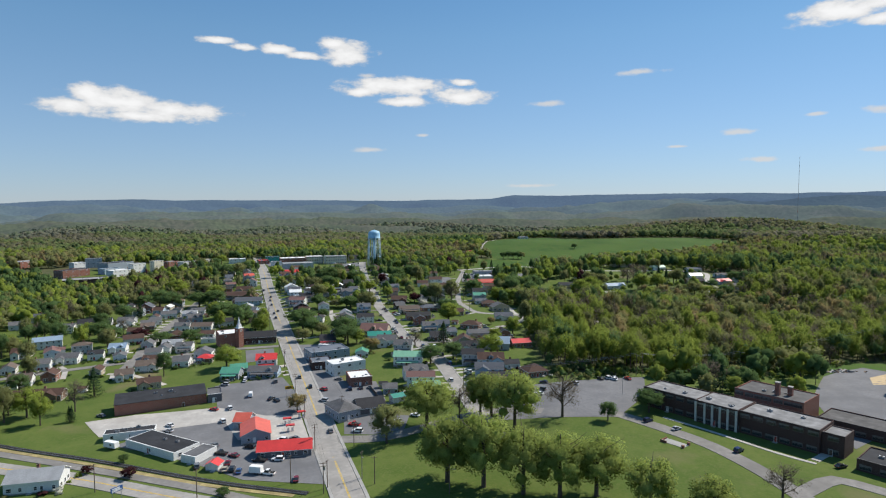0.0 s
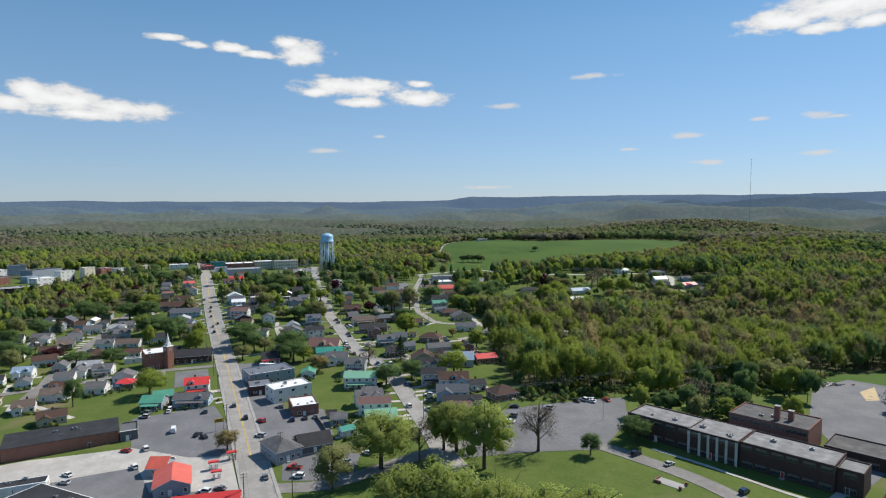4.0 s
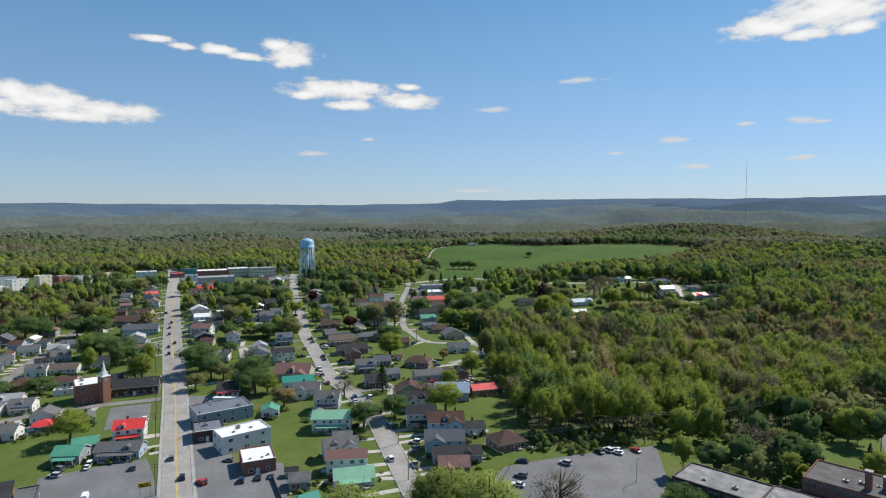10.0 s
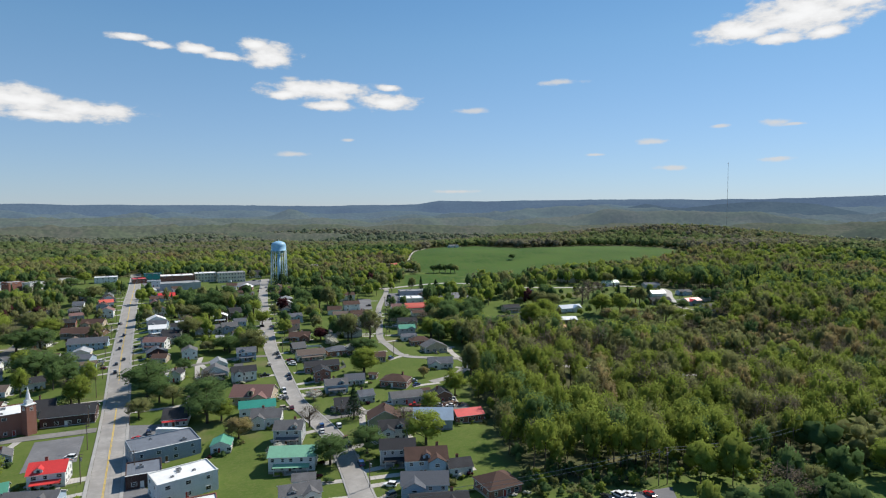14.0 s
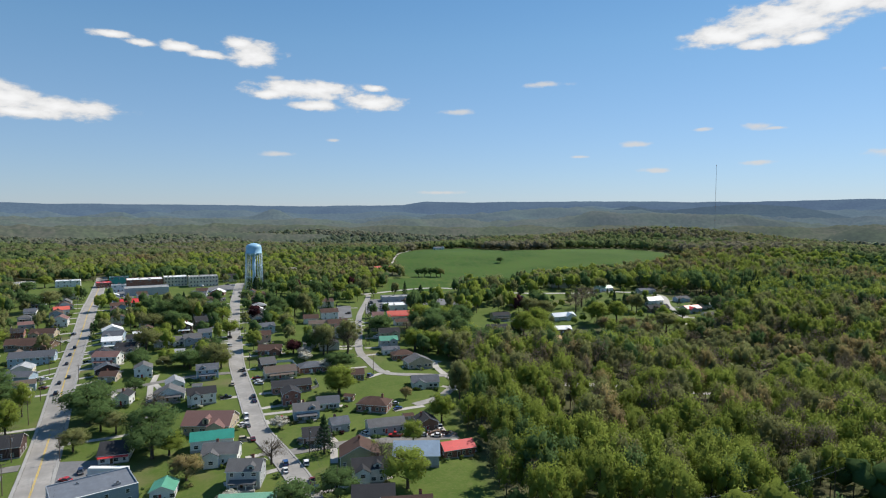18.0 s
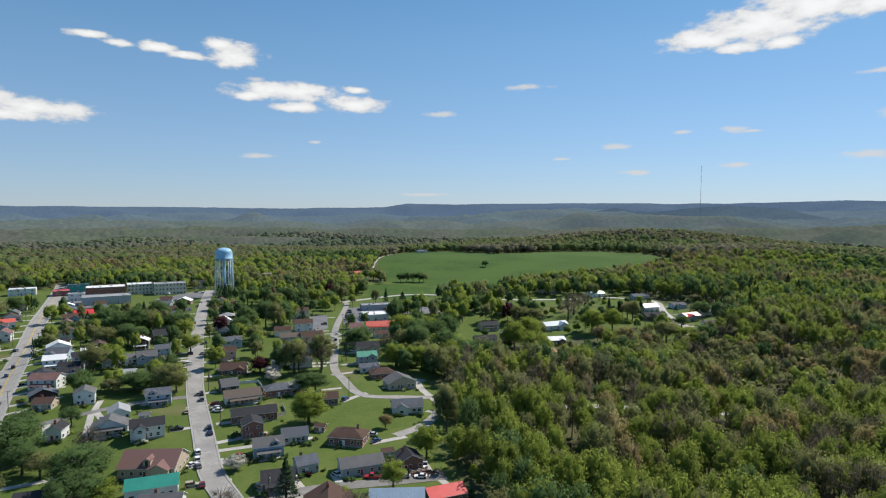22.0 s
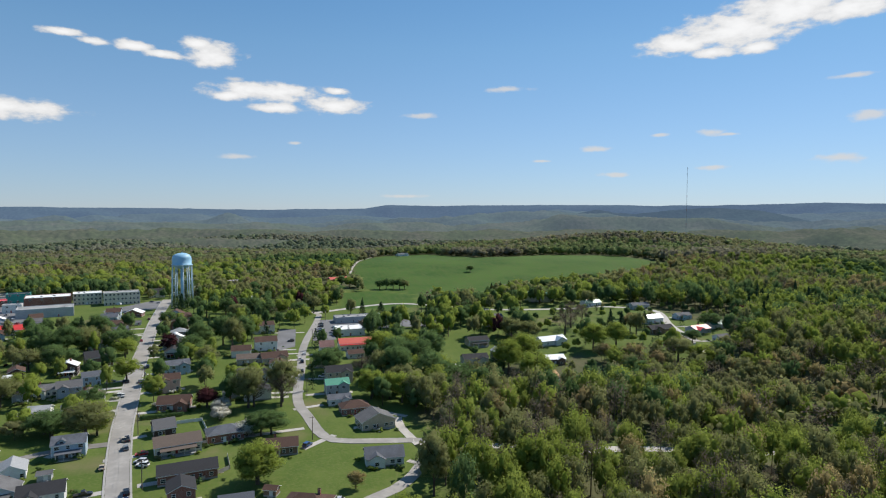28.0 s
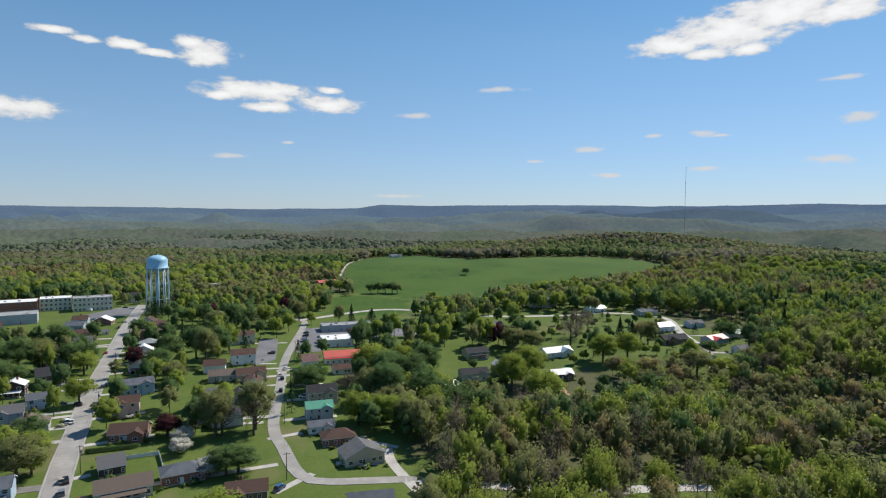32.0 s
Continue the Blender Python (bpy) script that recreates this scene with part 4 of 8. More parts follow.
LEAVES = dict(
    spring=leafy("leaf_spring", (0.325, 0.41, 0.08), (0.255, 0.3, 0.08)),
    green=leafy("leaf_green", (0.165, 0.26, 0.095), (0.12, 0.19, 0.075)),
    park=leafy("leaf_park", (0.36, 0.44, 0.12), (0.32, 0.36, 0.11)),
    olive=leafy("leaf_olive", (0.285, 0.315, 0.125), (0.26, 0.255, 0.12)),
    bare=leafy("leaf_bare", (0.21, 0.185, 0.14), (0.19, 0.155, 0.12), 0.5),
    gold=leafy("leaf_gold", (0.391, 0.336, 0.148), (0.342, 0.263, 0.148)),
    conifer=leafy("leaf_conifer", (0.0501, 0.0887, 0.04), (0.0372, 0.0658, 0.0315), 0.15),
    purple=leafy("leaf_purple", (0.066, 0.0264, 0.0297), (0.0462, 0.0198, 0.0231), 0.25),
    # far and distant kinds: haze is put into the leaf colour, greyer and bluer
    far_green=leafy("leaf_far_green_haze", (0.25, 0.325, 0.128), (0.245, 0.285, 0.135), scale=0.03, grain=0.5),
    far_olive=leafy("leaf_far_olive_haze", (0.3, 0.318, 0.155), (0.29, 0.275, 0.155), scale=0.03, grain=0.5),
    far_grey=leafy("leaf_far_grey_haze", (0.29, 0.285, 0.195), (0.28, 0.255, 0.185), scale=0.03, grain=0.5),
    distant_green=leafy("leaf_distant_green_haze", (0.265, 0.325, 0.2), (0.25, 0.29, 0.2), scale=0.02, grain=0.3),
    distant_olive=leafy("leaf_distant_olive_haze", (0.29, 0.31, 0.225), (0.28, 0.275, 0.21), scale=0.02, grain=0.3),
    blossom=leafy("leaf_blossom", (0.682, 0.66, 0.583), (0.44, 0.462, 0.275), 0.3),
)
ICO = bmesh.new()
bmesh.ops.create_icosphere(ICO, subdivisions=2, radius=1.0)
FINE_LOBE = (np.array([v.co[:] for v in ICO.verts]), np.array([[v.index for v in f.verts] for f in ICO.faces]))
ICO.free()
ICO = bmesh.new()
bmesh.ops.create_icosphere(ICO, subdivisions=1, radius=1.0)
ROUGH_LOBE = (np.array([v.co[:] for v in ICO.verts]), np.array([[v.index for v in f.verts] for f in ICO.faces]))
ICO.free()


def leaf_sheets(centres, normals, sizes, rng):
    """Small three-cornered leaf sprays, as arrays of corners."""
    n = len(centres)
    a = np.cross(normals, rng.normal(size=(n, 3)))
    a /= np.linalg.norm(a, axis=1, keepdims=True) + 1e-9
    b = np.cross(normals, a)
    s = sizes[:, None]
    return np.stack([centres - a * s - b * s * 0.7, centres + a * s - b * s * 0.6, centres + b * s * 1.15 + a * s * 0.3], 1)


def crown_points(kind, h, r, leaves, size, rng, low=0.24, lobes=9, fine=True):
    """A crown of height h and radius r on the origin: uneven leafy lobes with loose sprays round them, as corners and their normals."""
    solid = None
    if kind == "conifer":
        t = rng.uniform(0, 1, leaves) ** 0.8
        ang = rng.uniform(0, 2 * np.pi, leaves)
        layer = 0.78 + 0.22 * np.cos(t * 60 + ang)
        rad = r * (1.02 - t) * layer * np.sqrt(rng.uniform(0.45, 1, leaves))
        c = np.stack([rad * np.cos(ang), rad * np.sin(ang), h * (0.06 + 0.94 * t)], 1)
        nrm = np.stack([np.cos(ang), np.sin(ang), 0.7 + 0 * ang], 1) + rng.normal(size=(leaves, 3)) * 0.5
        out = (c - np.array([0, 0, h * 0.45])) / np.array([r, r, h * 0.5])
        out = out / (np.linalg.norm(out, axis=1, keepdims=True) + 1e-6) + nrm * 0.3 + np.array([0, 0, 0.35])
    else:
        # an egg-shaped crown, uneven by heading
        k = lobes
        turn = rng.uniform(0, 6.28) + np.arange(k) * 2.39996
        rise = np.clip(1 - 1.75 * (np.arange(k) + 0.5) / k + rng.uniform(-0.15, 0.15, k), -0.95, 0.98)
        flat = np.sqrt(1 - rise**2)
        u = np.stack([np.cos(turn) * flat, np.sin(turn) * flat, rise], 1)
        mid = np.array([0, 0, h * (1 + low) / 2 - 0.02 * h])
        half = np.array([r, r, h * (1 - low) / 2])
        lean = 1 + 0.16 * np.sin(3 * turn + rng.uniform(0, 6)) * flat
        clump = mid + u * half * (rng.uniform(0.5, 0.68, k) * lean)[:, None]
        spread = rng.uniform(0.36, 0.5, k) * (9 / k) ** 0.33
        tall = np.clip(half[2] / r, 0.9, 1.5)
        pts, tri = FINE_LOBE if fine else ROUGH_LOBE
        if kind != "bare":
            solid = []
            for n in range(k):
                p = pts * (1 + rng.normal(0, 0.2, len(pts)))[:, None] * spread[n] * r * (0.58 if leaves > 800 else 0.66 if leaves > 320 else 0.7 if kind in ("olive", "gold") else 0.86) * np.array([1, 1, tall]) + clump[n]
                way = (p - np.array([0, 0, h * 0.5])) / half
                way = pts * 0.6 + way / (np.linalg.norm(way, axis=1, keepdims=True) + 1e-6) * 0.5 + np.array([0, 0, 0.35])
                way /= np.linalg.norm(way, axis=1, keepdims=True) + 1e-6
                solid.append(np.concatenate([p[tri], way[tri]], 1))
            solid = np.concatenate(solid)
        pick = rng.integers(0, k, leaves)
        v = rng.normal(size=(leaves, 3)) + u[pick] * 0.6
        v /= np.linalg.norm(v, axis=1, keepdims=True)
        loose = rng.uniform(0.1, 1.25, leaves) if kind == "bare" else rng.uniform(0.75, 1.25, leaves)
        c = clump[pick] + v * (spread[pick] * r * loose)[:, None] * np.array([1, 1, tall])
        c[:, 2] = np.clip(c[:, 2], h * low * 0.7, h * 1.03)
        nrm = v + rng.normal(size=(leaves, 3)) * 0.8
        out = (c - np.array([0, 0, h * 0.5])) / half
        out = out / (np.linalg.norm(out, axis=1, keepdims=True) + 1e-6) * 0.5 + v * 0.6 + np.array([0, 0, 0.35])
    nrm /= np.linalg.norm(nrm, axis=1, keepdims=True)
    out /= np.linalg.norm(out, axis=1, keepdims=True) + 1e-6
    q = leaf_sheets(c, nrm, size * rng.uniform(0.65, 1.3, leaves), rng)
    q = np.concatenate([q, np.repeat(out[:, None], 3, axis=1)], 1)
    return q if solid is None else np.concatenate([solid, q])


def sheet_mesh(name, corners, mat, tone=None):
    """A mesh of three-cornered pieces; the last three rows of each are the ways its corners face."""
    n = len(corners)
    facing, corners = corners[:, 3:], corners[:, :3]
    me = bpy.data.meshes.new(name)
    me.vertices.add(3 * n)
    me.vertices.foreach_set("co", corners.reshape(-1).astype(np.float32))
    me.loops.add(3 * n)
    me.loops.foreach_set("vertex_index", np.arange(3 * n, dtype=np.int32))
    me.polygons.add(n)
    me.polygons.foreach_set("loop_start", np.arange(0, 3 * n, 3, dtype=np.int32))
    me.materials.append(mat)
    me.update(calc_edges=True)
    me.polygons.foreach_set("use_smooth", np.ones(n, dtype=bool))
    me.normals_split_custom_set_from_vertices(facing.reshape(-1, 3))
    if tone is not None:
        me.attributes.new("tone", "FLOAT", "POINT").data.foreach_set("value", np.repeat(tone, 3).astype(np.float32))
    return me


def trunk_mesh(kind, h, r, rng, limbs=9):
    s = Solid().tube((0, 0, -0.8), (0, 0, h * 0.45), 0.028 * h, 0.016 * h, 7).tube((0, 0, h * 0.45), (0, 0, h * 0.9), 0.016 * h, 0.004 * h, 6)
    if kind != "conifer":
        for k in range(limbs * (3 if kind == "bare" else 1)):
            a, z0 = k * 2.4, h * (0.22 + 0.5 * (k * 0.37 % 1))
            q = Vector((math.cos(a), math.sin(a), 0))
            e = q * r * rng.uniform(0.5, 0.85) + Vector((0, 0, min(h * 0.93, z0 + h * rng.uniform(0.18, 0.36))))
            m = (Vector((0, 0, z0)) + e) / 2 + Vector((0, 0, -0.03 * h))
            s.tube((0, 0, z0), m, 0.009 * h, 0.006 * h, 5).tube(m, e, 0.006 * h, 0.002 * h, 4)
    return s.mesh("trunk", BARK)


TREE_WORDS = dict(park="broad park tree in olive-green spring leaf", spring="broadleaf tree in fresh yellow-green spring leaf", green="dense dark-green broadleaf tree", olive="thinly leafed olive-green tree", bare="tree with bare brown twigs and few leaves", gold="tree in golden-brown young leaf",
                  conifer="tall dark-green evergreen conifer tree", distant_green="tree in green leaf paled by painted haze", distant_olive="tree in olive leaf greyed by painted haze", far_green="tree in green leaf paled by painted haze", far_olive="tree in olive young leaf greyed by painted haze", far_grey="tree with brown bare twigs greyed by painted haze", purple="small purple-leaved ornamental tree", blossom="small tree in white blossom")
TREES, FOREST = {}, {}


def tree(x, y, h, r, kind):
    """One tree with trunk and crown; those of a kind share three shapes."""
    rng = np.random.default_rng(abs(int(x * 7 + y * 13)))
    big = h >= 17 and kind in ("spring", "green", "olive", "park")
    key = (kind, int(rng.integers(0, 3)), big)
    z, turn = up(x, y) - 0.1, float(rng.uniform(0, 360))
    m = pose(x, y, z, 0, 0, turn) @ Matrix.Diagonal((r / 4.1, r / 4.1, h / 12.6, 1))
    if key not in TREES:
        root = tagged(new("tree"), TREE_WORDS[kind], "tree", "trees of the town")
        g = np.random.default_rng(77 + key[1] + 10 * len(kind))
        leaves = dict(bare=2200, conifer=3000).get(kind, 2800) * (1.9 if big else 1)
        part("trunk", trunk_mesh(kind, 14, 5, random.Random(key[1])), root)
        part("crown", sheet_mesh("crown", crown_points(kind, 14, 5, int(leaves), 0.13 if kind == "bare" or big else 0.19, g, 0.12 if kind == "park" else 0.22, 22 if big else 14), LEAVES[kind]), root)
        TREES[key] = root
    else:
        root = copy_thing(TREES[key], Matrix())
    root.matrix_basis = m
    taken(x, y, r * 0.7)
    return root


def wood_of(name, label, spots, kinds, leaves, size, trunks, low=0.24, blend=0.9, lobes=9, fine=False):
    """Many trees as one mesh per leaf kind; spots are x, y, height and radius."""
    rng = np.random.default_rng(len(spots) + leaves)
    # kinds grow in loose patches: a rolling field, ranked, is cut into shares
    x, y = spots[:, 0], spots[:, 1]
    patch = np.sin(x / 83 + 1.9 * np.sin(y / 117)) + np.sin(y / 71 + 1.6 * np.sin(x / 139)) + 0.7 * np.sin((x + y) / 41) + rng.normal(0, blend, len(spots))
    rank = patch.argsort().argsort() / len(spots)
    share = np.cumsum([k[1] for k in kinds])
    which = np.searchsorted(share / share[-1], rank, side="right").clip(0, len(kinds) - 1)
    for n, (kind, _) in enumerate(kinds):
        mine = spots[which == n]
        if not len(mine):
            continue
        count = int(leaves * {"bare": 1.6, "olive": 1.2, "conifer": 1.8}.get(kind, 1))
        shapes = [crown_points(kind, 1, 0.36, count, size * (0.6 if kind == "bare" else 1), rng, low, lobes, fine) for _ in range(8)]
        turns = rng.uniform(0, 2 * np.pi, len(mine))
        zs = lie(mine[:, 0], mine[:, 1]) - 0.2
        out = []
        for k, (x, y, h, r) in enumerate(mine):
            q = shapes[k % 8].copy()
            ca, sa = np.cos(turns[k]), np.sin(turns[k])
            px, py = q[..., 0] * ca - q[..., 1] * sa, q[..., 0] * sa + q[..., 1] * ca
            q[..., 0], q[..., 1] = px, py
            q[:, :3] = q[:, :3] * np.array([r / 0.36, r / 0.36, h]) + np.array([x, y, zs[k]])
            out.append(q)
        tone = np.repeat(rng.uniform(0, 1, len(mine)), [len(q) for q in out])
        tagged(new(name, sheet_mesh(name, np.concatenate(out), LEAVES[kind], tone)), label + ", " + TREE_WORDS[kind].replace("tree", "trees", 1), "woodland", kind="stuff")
    if trunks:
        s = Solid()
        for x, y, h, r in spots:
            z = up(x, y)
            s.tube((x, y, z - 0.5), (x + 0.3, y, z + h * 0.75), 0.013 * h, 0.005 * h, 4)
        tagged(new(name + "_trunks", s.mesh("trunks", BARK)), "grey-brown trunks of the woodland trees", "woodland", kind="stuff")


def hedge(a, b, h, wide):
    """A clipped hedge from a to b: leaf sprays over a rounded bank, on short stems."""
    rng = np.random.default_rng(3)
    a, b = Vector((*a, 0)), Vector((*b, 0))
    n = int((b - a).length * 160)
    d = (b - a).normalized()
    k, ang = rng.uniform(0, 1, n), rng.uniform(-0.4, math.pi + 0.4, n)
    side, top = np.cos(ang) * wide / 2 * (0.9 + 0.1 * rng.normal(size=n)), np.abs(np.sin(ang)) ** 0.5 * h
    x, y = a.x + (b.x - a.x) * k + d.y * side, a.y + (b.y - a.y) * k - d.x * side
    c = np.stack([x, y, lie(x, y) + top], 1)
    nrm = np.stack([d.y * np.cos(ang), -d.x * np.cos(ang), np.abs(np.sin(ang))], 1) + rng.normal(size=(n, 3)) * 0.3
    nrm /= np.linalg.norm(nrm, axis=1, keepdims=True)
    taken((a.x + b.x) / 2, (a.y + b.y) / 2, (b - a).length * 0.45)
    root = tagged(new("hedge"), "clipped dark-green garden hedge beside a lawn", "hedge")
    part("foliage", sheet_mesh("foliage", np.concatenate([leaf_sheets(c, nrm, rng.uniform(0.12, 0.24, n), rng), np.repeat(nrm[:, None], 3, axis=1)], 1), LEAVES["green"]), root)
    s = Solid()
    for i in range(int((b - a).length / 0.8)):
        p = a + d * (i * 0.8 + 0.3)
        s.tube((p.x, p.y, up(p.x, p.y) - 0.2), (p.x, p.y, up(p.x, p.y) + h * 0.8), 0.05, 0.03, 4)
    part("stems", s.mesh("stems", BARK), root)


def clear_of(x, y, gap, lots=True):
    t = np.array(TAKEN)
    if len(t) and (((t[:, 0] - x) ** 2 + (t[:, 1] - y) ** 2) < (t[:, 2] + gap) ** 2).any():
        return False
    r = np.array(ROADS)
    if (((r[:, 0] - x) ** 2 + (r[:, 1] - y) ** 2) < (r[:, 2] + gap * 0.6 + 0.5) ** 2).any():
        return False
    return not (lots and any(inside(x, y, p) for p in LOTS))


# ---- cars ----
CARS = {}
PAINT = dict(black=(0.02, 0.02, 0.022), white=(0.72, 0.72, 0.71), silver=(0.42, 0.43, 0.45), grey=(0.16, 0.165, 0.17), red=(0.42, 0.03, 0.03), blue=(0.04, 0.09, 0.22), navy=(0.02, 0.03, 0.08), maroon=(0.16, 0.02, 0.03), tan=(0.4, 0.34, 0.25))
LAMP_RED = material("tail_lamp", (0.35, 0.02, 0.02), 0.3, bump=0)
LAMP_CLEAR = material("head_lamp", (0.7, 0.7, 0.68), 0.15, bump=0)


def car(x, y, rot, kind, colour):
    m = pose(x, y, up(x, y) + 0.16, 0, 0, rot)
    taken(x, y, 2)
    if (kind, colour) in CARS:
        return copy_thing(CARS[kind, colour], m)
    root = tagged(new({"pickup": "pickup_truck"}.get(kind, kind)), f"parked {colour} {dict(car='saloon car', suv='sport utility vehicle', pickup='pickup truck', van='delivery van body').get(kind)}", kind, "vehicles")
    root.matrix_basis = m
    CARS[kind, colour] = root
    paint = material("paint_" + colour, PAINT[colour], 0.25, vary=0.03, bump=0, spec=0.6)
    L, Wd, H = dict(car=(4.6, 1.8, 1.45), suv=(4.7, 1.9, 1.75), pickup=(5.6, 1.95, 1.85), van=(5.4, 2.0, 2.2))[kind]
    a, b = Wd / 2, L / 2
    waist = 0.95 if kind != "car" else 0.85
    prof = [(-b, 0.45), (-b + 0.05, waist - 0.1), (-b + 0.3, waist), (b - 1.2, waist), (b - 0.3, waist - 0.12), (b, 0.7), (b, 0.4), (b - 0.3, 0.28), (-b + 0.3, 0.28)]
    n = len(prof)
    v = [(s * a * (0.93 if i in (0, 5, 6) else 1), p[0], p[1]) for s in (-1, 1) for i, p in enumerate(prof)]
    body = Solid().add(v, [tuple(range(n)), tuple(range(2 * n - 1, n - 1, -1))] + [(k, n + k, n + (k + 1) % n, (k + 1) % n) for k in range(n)])
    y0, y1 = dict(car=(-b + 0.5, b - 1.3), suv=(-b + 0.1, b - 1.3), pickup=(-b + 2.1, b - 1.5), van=(-b + 0.1, b - 0.8))[kind]
    r0, r1 = dict(car=(0.75, 0.8), suv=(0.35, 0.75), pickup=(0.25, 0.7), van=(0.15, 0.7))[kind]
    t = 0.16
    roofv = [(-a + t, y0 + r0, H), (a - t, y0 + r0, H), (a - t, y1 - r1, H), (-a + t, y1 - r1, H)]
    part("body", body.mesh("body", paint), root)
    low = [(-a + 0.04, y0, waist), (a - 0.04, y0, waist), (a - 0.04, y1, waist), (-a + 0.04, y1, waist)]
    part("cabin_glass", Solid().add(low + [(p[0], p[1], H - 0.05) for p in roofv], [(0, 1, 5, 4), (1, 2, 6, 5), (2, 3, 7, 6), (3, 0, 4, 7)]).mesh("cabin_glass", GLASS if kind != "van" else paint), root, label="dark window glass")
    part("roof", Solid().box(-a + t - 0.03, y0 + r0 - 0.05, H - 0.05, a - t + 0.03, y1 - r1 + 0.05, H + 0.02, taper=0.02).mesh("roof", paint), root)
    if kind == "pickup":
        part("bed", Solid().box(-a + 0.1, -b + 0.15, waist + 0.01, a - 0.1, -b + 2.0, waist + 0.03).mesh("bed", DARK), root)
    wheel = Solid().tube((-0.12, 0, 0), (0.12, 0, 0), 0.34, n=14).mesh("wheel", DARK)
    for sx in (-1, 1):
        for wy in (-b + 0.85, b - 0.9):
            part("wheel", wheel, root, pose(sx * (a - 0.1), wy, 0.34))
        part("headlight", Solid().box(sx * a * 0.7 - 0.2, b - 0.12, 0.6, sx * a * 0.7 + 0.2, b + 0.01, 0.72).mesh("headlight", LAMP_CLEAR), root)
        part("tail_light", Solid().box(sx * a * 0.8 - 0.12, -b - 0.01, 0.62, sx * a * 0.8 + 0.12, -b + 0.1, 0.8).mesh("tail_light", LAMP_RED), root)
    return root


# ---- poles and wires ----
WIRE = material("cable", (0.03, 0.03, 0.03), 0.7, bump=0)
POLES = []


def pole(x, y, rot=18.0, h=11.0, arms=1, can=False):
    z = up(x, y)
    root = tagged(new("utility_pole"), "weathered wooden utility pole with a crossarm", "utility pole", "utility poles")
    root.matrix_basis = pose(x, y, z, 0, 0, rot)
    part("shaft", SHARED.setdefault(("shaft", h), Solid().tube((0, 0, -1), (0, 0, h), 0.18, 0.12, 8).mesh("shaft", WOODPOLE)), root)
    for k in range(arms):
        part("crossarm", SHARED.setdefault("arm", Solid().box(-1.2, -0.07, -0.07, 1.2, 0.07, 0.07).mesh("crossarm", WOODPOLE)), root, pose(0, 0.15, h - 0.5 - k * 1.0))
    if can:
        part("transformer", SHARED.setdefault("can", Solid().tube((0.4, 0, -0.6), (0.4, 0, 0.6), 0.3, n=10).mesh("transformer", STEEL)), root, pose(0, 0, h - 2.2))
    POLES.append((x, y, z + h - 0.3))
    taken(x, y, 1)
    return Vector((x, y, z + h - 0.3))


def wires(points, offsets=(-1.0, 0.0, 1.0), sag=0.9, r=0.025):
    root = tagged(new("overhead_wires"), "thin dark overhead wires strung between poles", "wires")
    for o in offsets:
        for a, b in zip(points, points[1:]):
            side = Vector((b.y - a.y, a.x - b.x, 0)).normalized() * o
            line = [a.lerp(b, k / 8) + side + Vector((0, 0, -4 * sag * (k / 8) * (1 - k / 8))) for k in range(9)]
            v = [p + Vector((r * math.cos(2.0944 * k), 0, r * math.sin(2.0944 * k))) for p in line for k in range(3)]
            f = [(3 * j + k, 3 * j + (k + 1) % 3, 3 * j + 3 + (k + 1) % 3, 3 * j + 3 + k) for j in range(8) for k in range(3)]
            part("wire", mesh("wire", v, f, WIRE if r < 0.05 else STEEL), root)


# ---- small things of the lots ----


def fuel_pump(x, y, rot):
    root = tagged(new("fuel_pump"), "fuel pump island under a small red canopy", "fuel pump", "fuel pumps")
    root.matrix_basis = pose(x, y, up(x, y) + 0.1, 0, 0, rot)
    part("island", Solid().box(-1.6, -0.6, 0, 1.6, 0.6, 0.15, taper=0.05).mesh("island", CONCRETE), root)
    for sx in (-0.8, 0.8):
        part("pump_body", Solid().box(sx - 0.35, -0.25, 0.15, sx + 0.35, 0.25, 1.6, taper=0.03).mesh("pump_body", TRIM), root)
        part("post", Solid().box(sx * 1.7 - 0.06, -0.06, 0.15, sx * 1.7 + 0.06, 0.06, 2.6).mesh("post", STEEL), root)
    part("canopy", Solid().box(-1.9, -1.0, 2.6, 1.9, 1.0, 3.0, taper=0.05).mesh("canopy", roof_mat("red")), root, label="red metal canopy")


def sign(x, y, rot, colour):
    root = tagged(new("sign"), f"{colour} sign board with unreadable lettering on posts", "sign")
    root.matrix_basis = pose(x, y, up(x, y), 0, 0, rot)
    face = material("sign_" + colour, dict(yellow=(0.7, 0.45, 0.04), blue=(0.03, 0.1, 0.3))[colour], 0.5)
    part("board", Solid().box(-2.0, -0.12, 3.6, 2.0, 0.12, 5.2).mesh("board", face), root)
    for sx in (-1.5, 1.5):
        part("post", Solid().tube((sx, 0, -0.5), (sx, 0, 3.6), 0.09, n=8).mesh("post", STEEL), root)
    for k in range(3):
        part("letter_bar", Solid().box(-1.6, -0.15, 3.85 + 0.42 * k, 1.6 - 0.3 * k, -0.12, 4.1 + 0.42 * k).mesh("letter_bar", DARK if colour == "yellow" else TRIM), root)


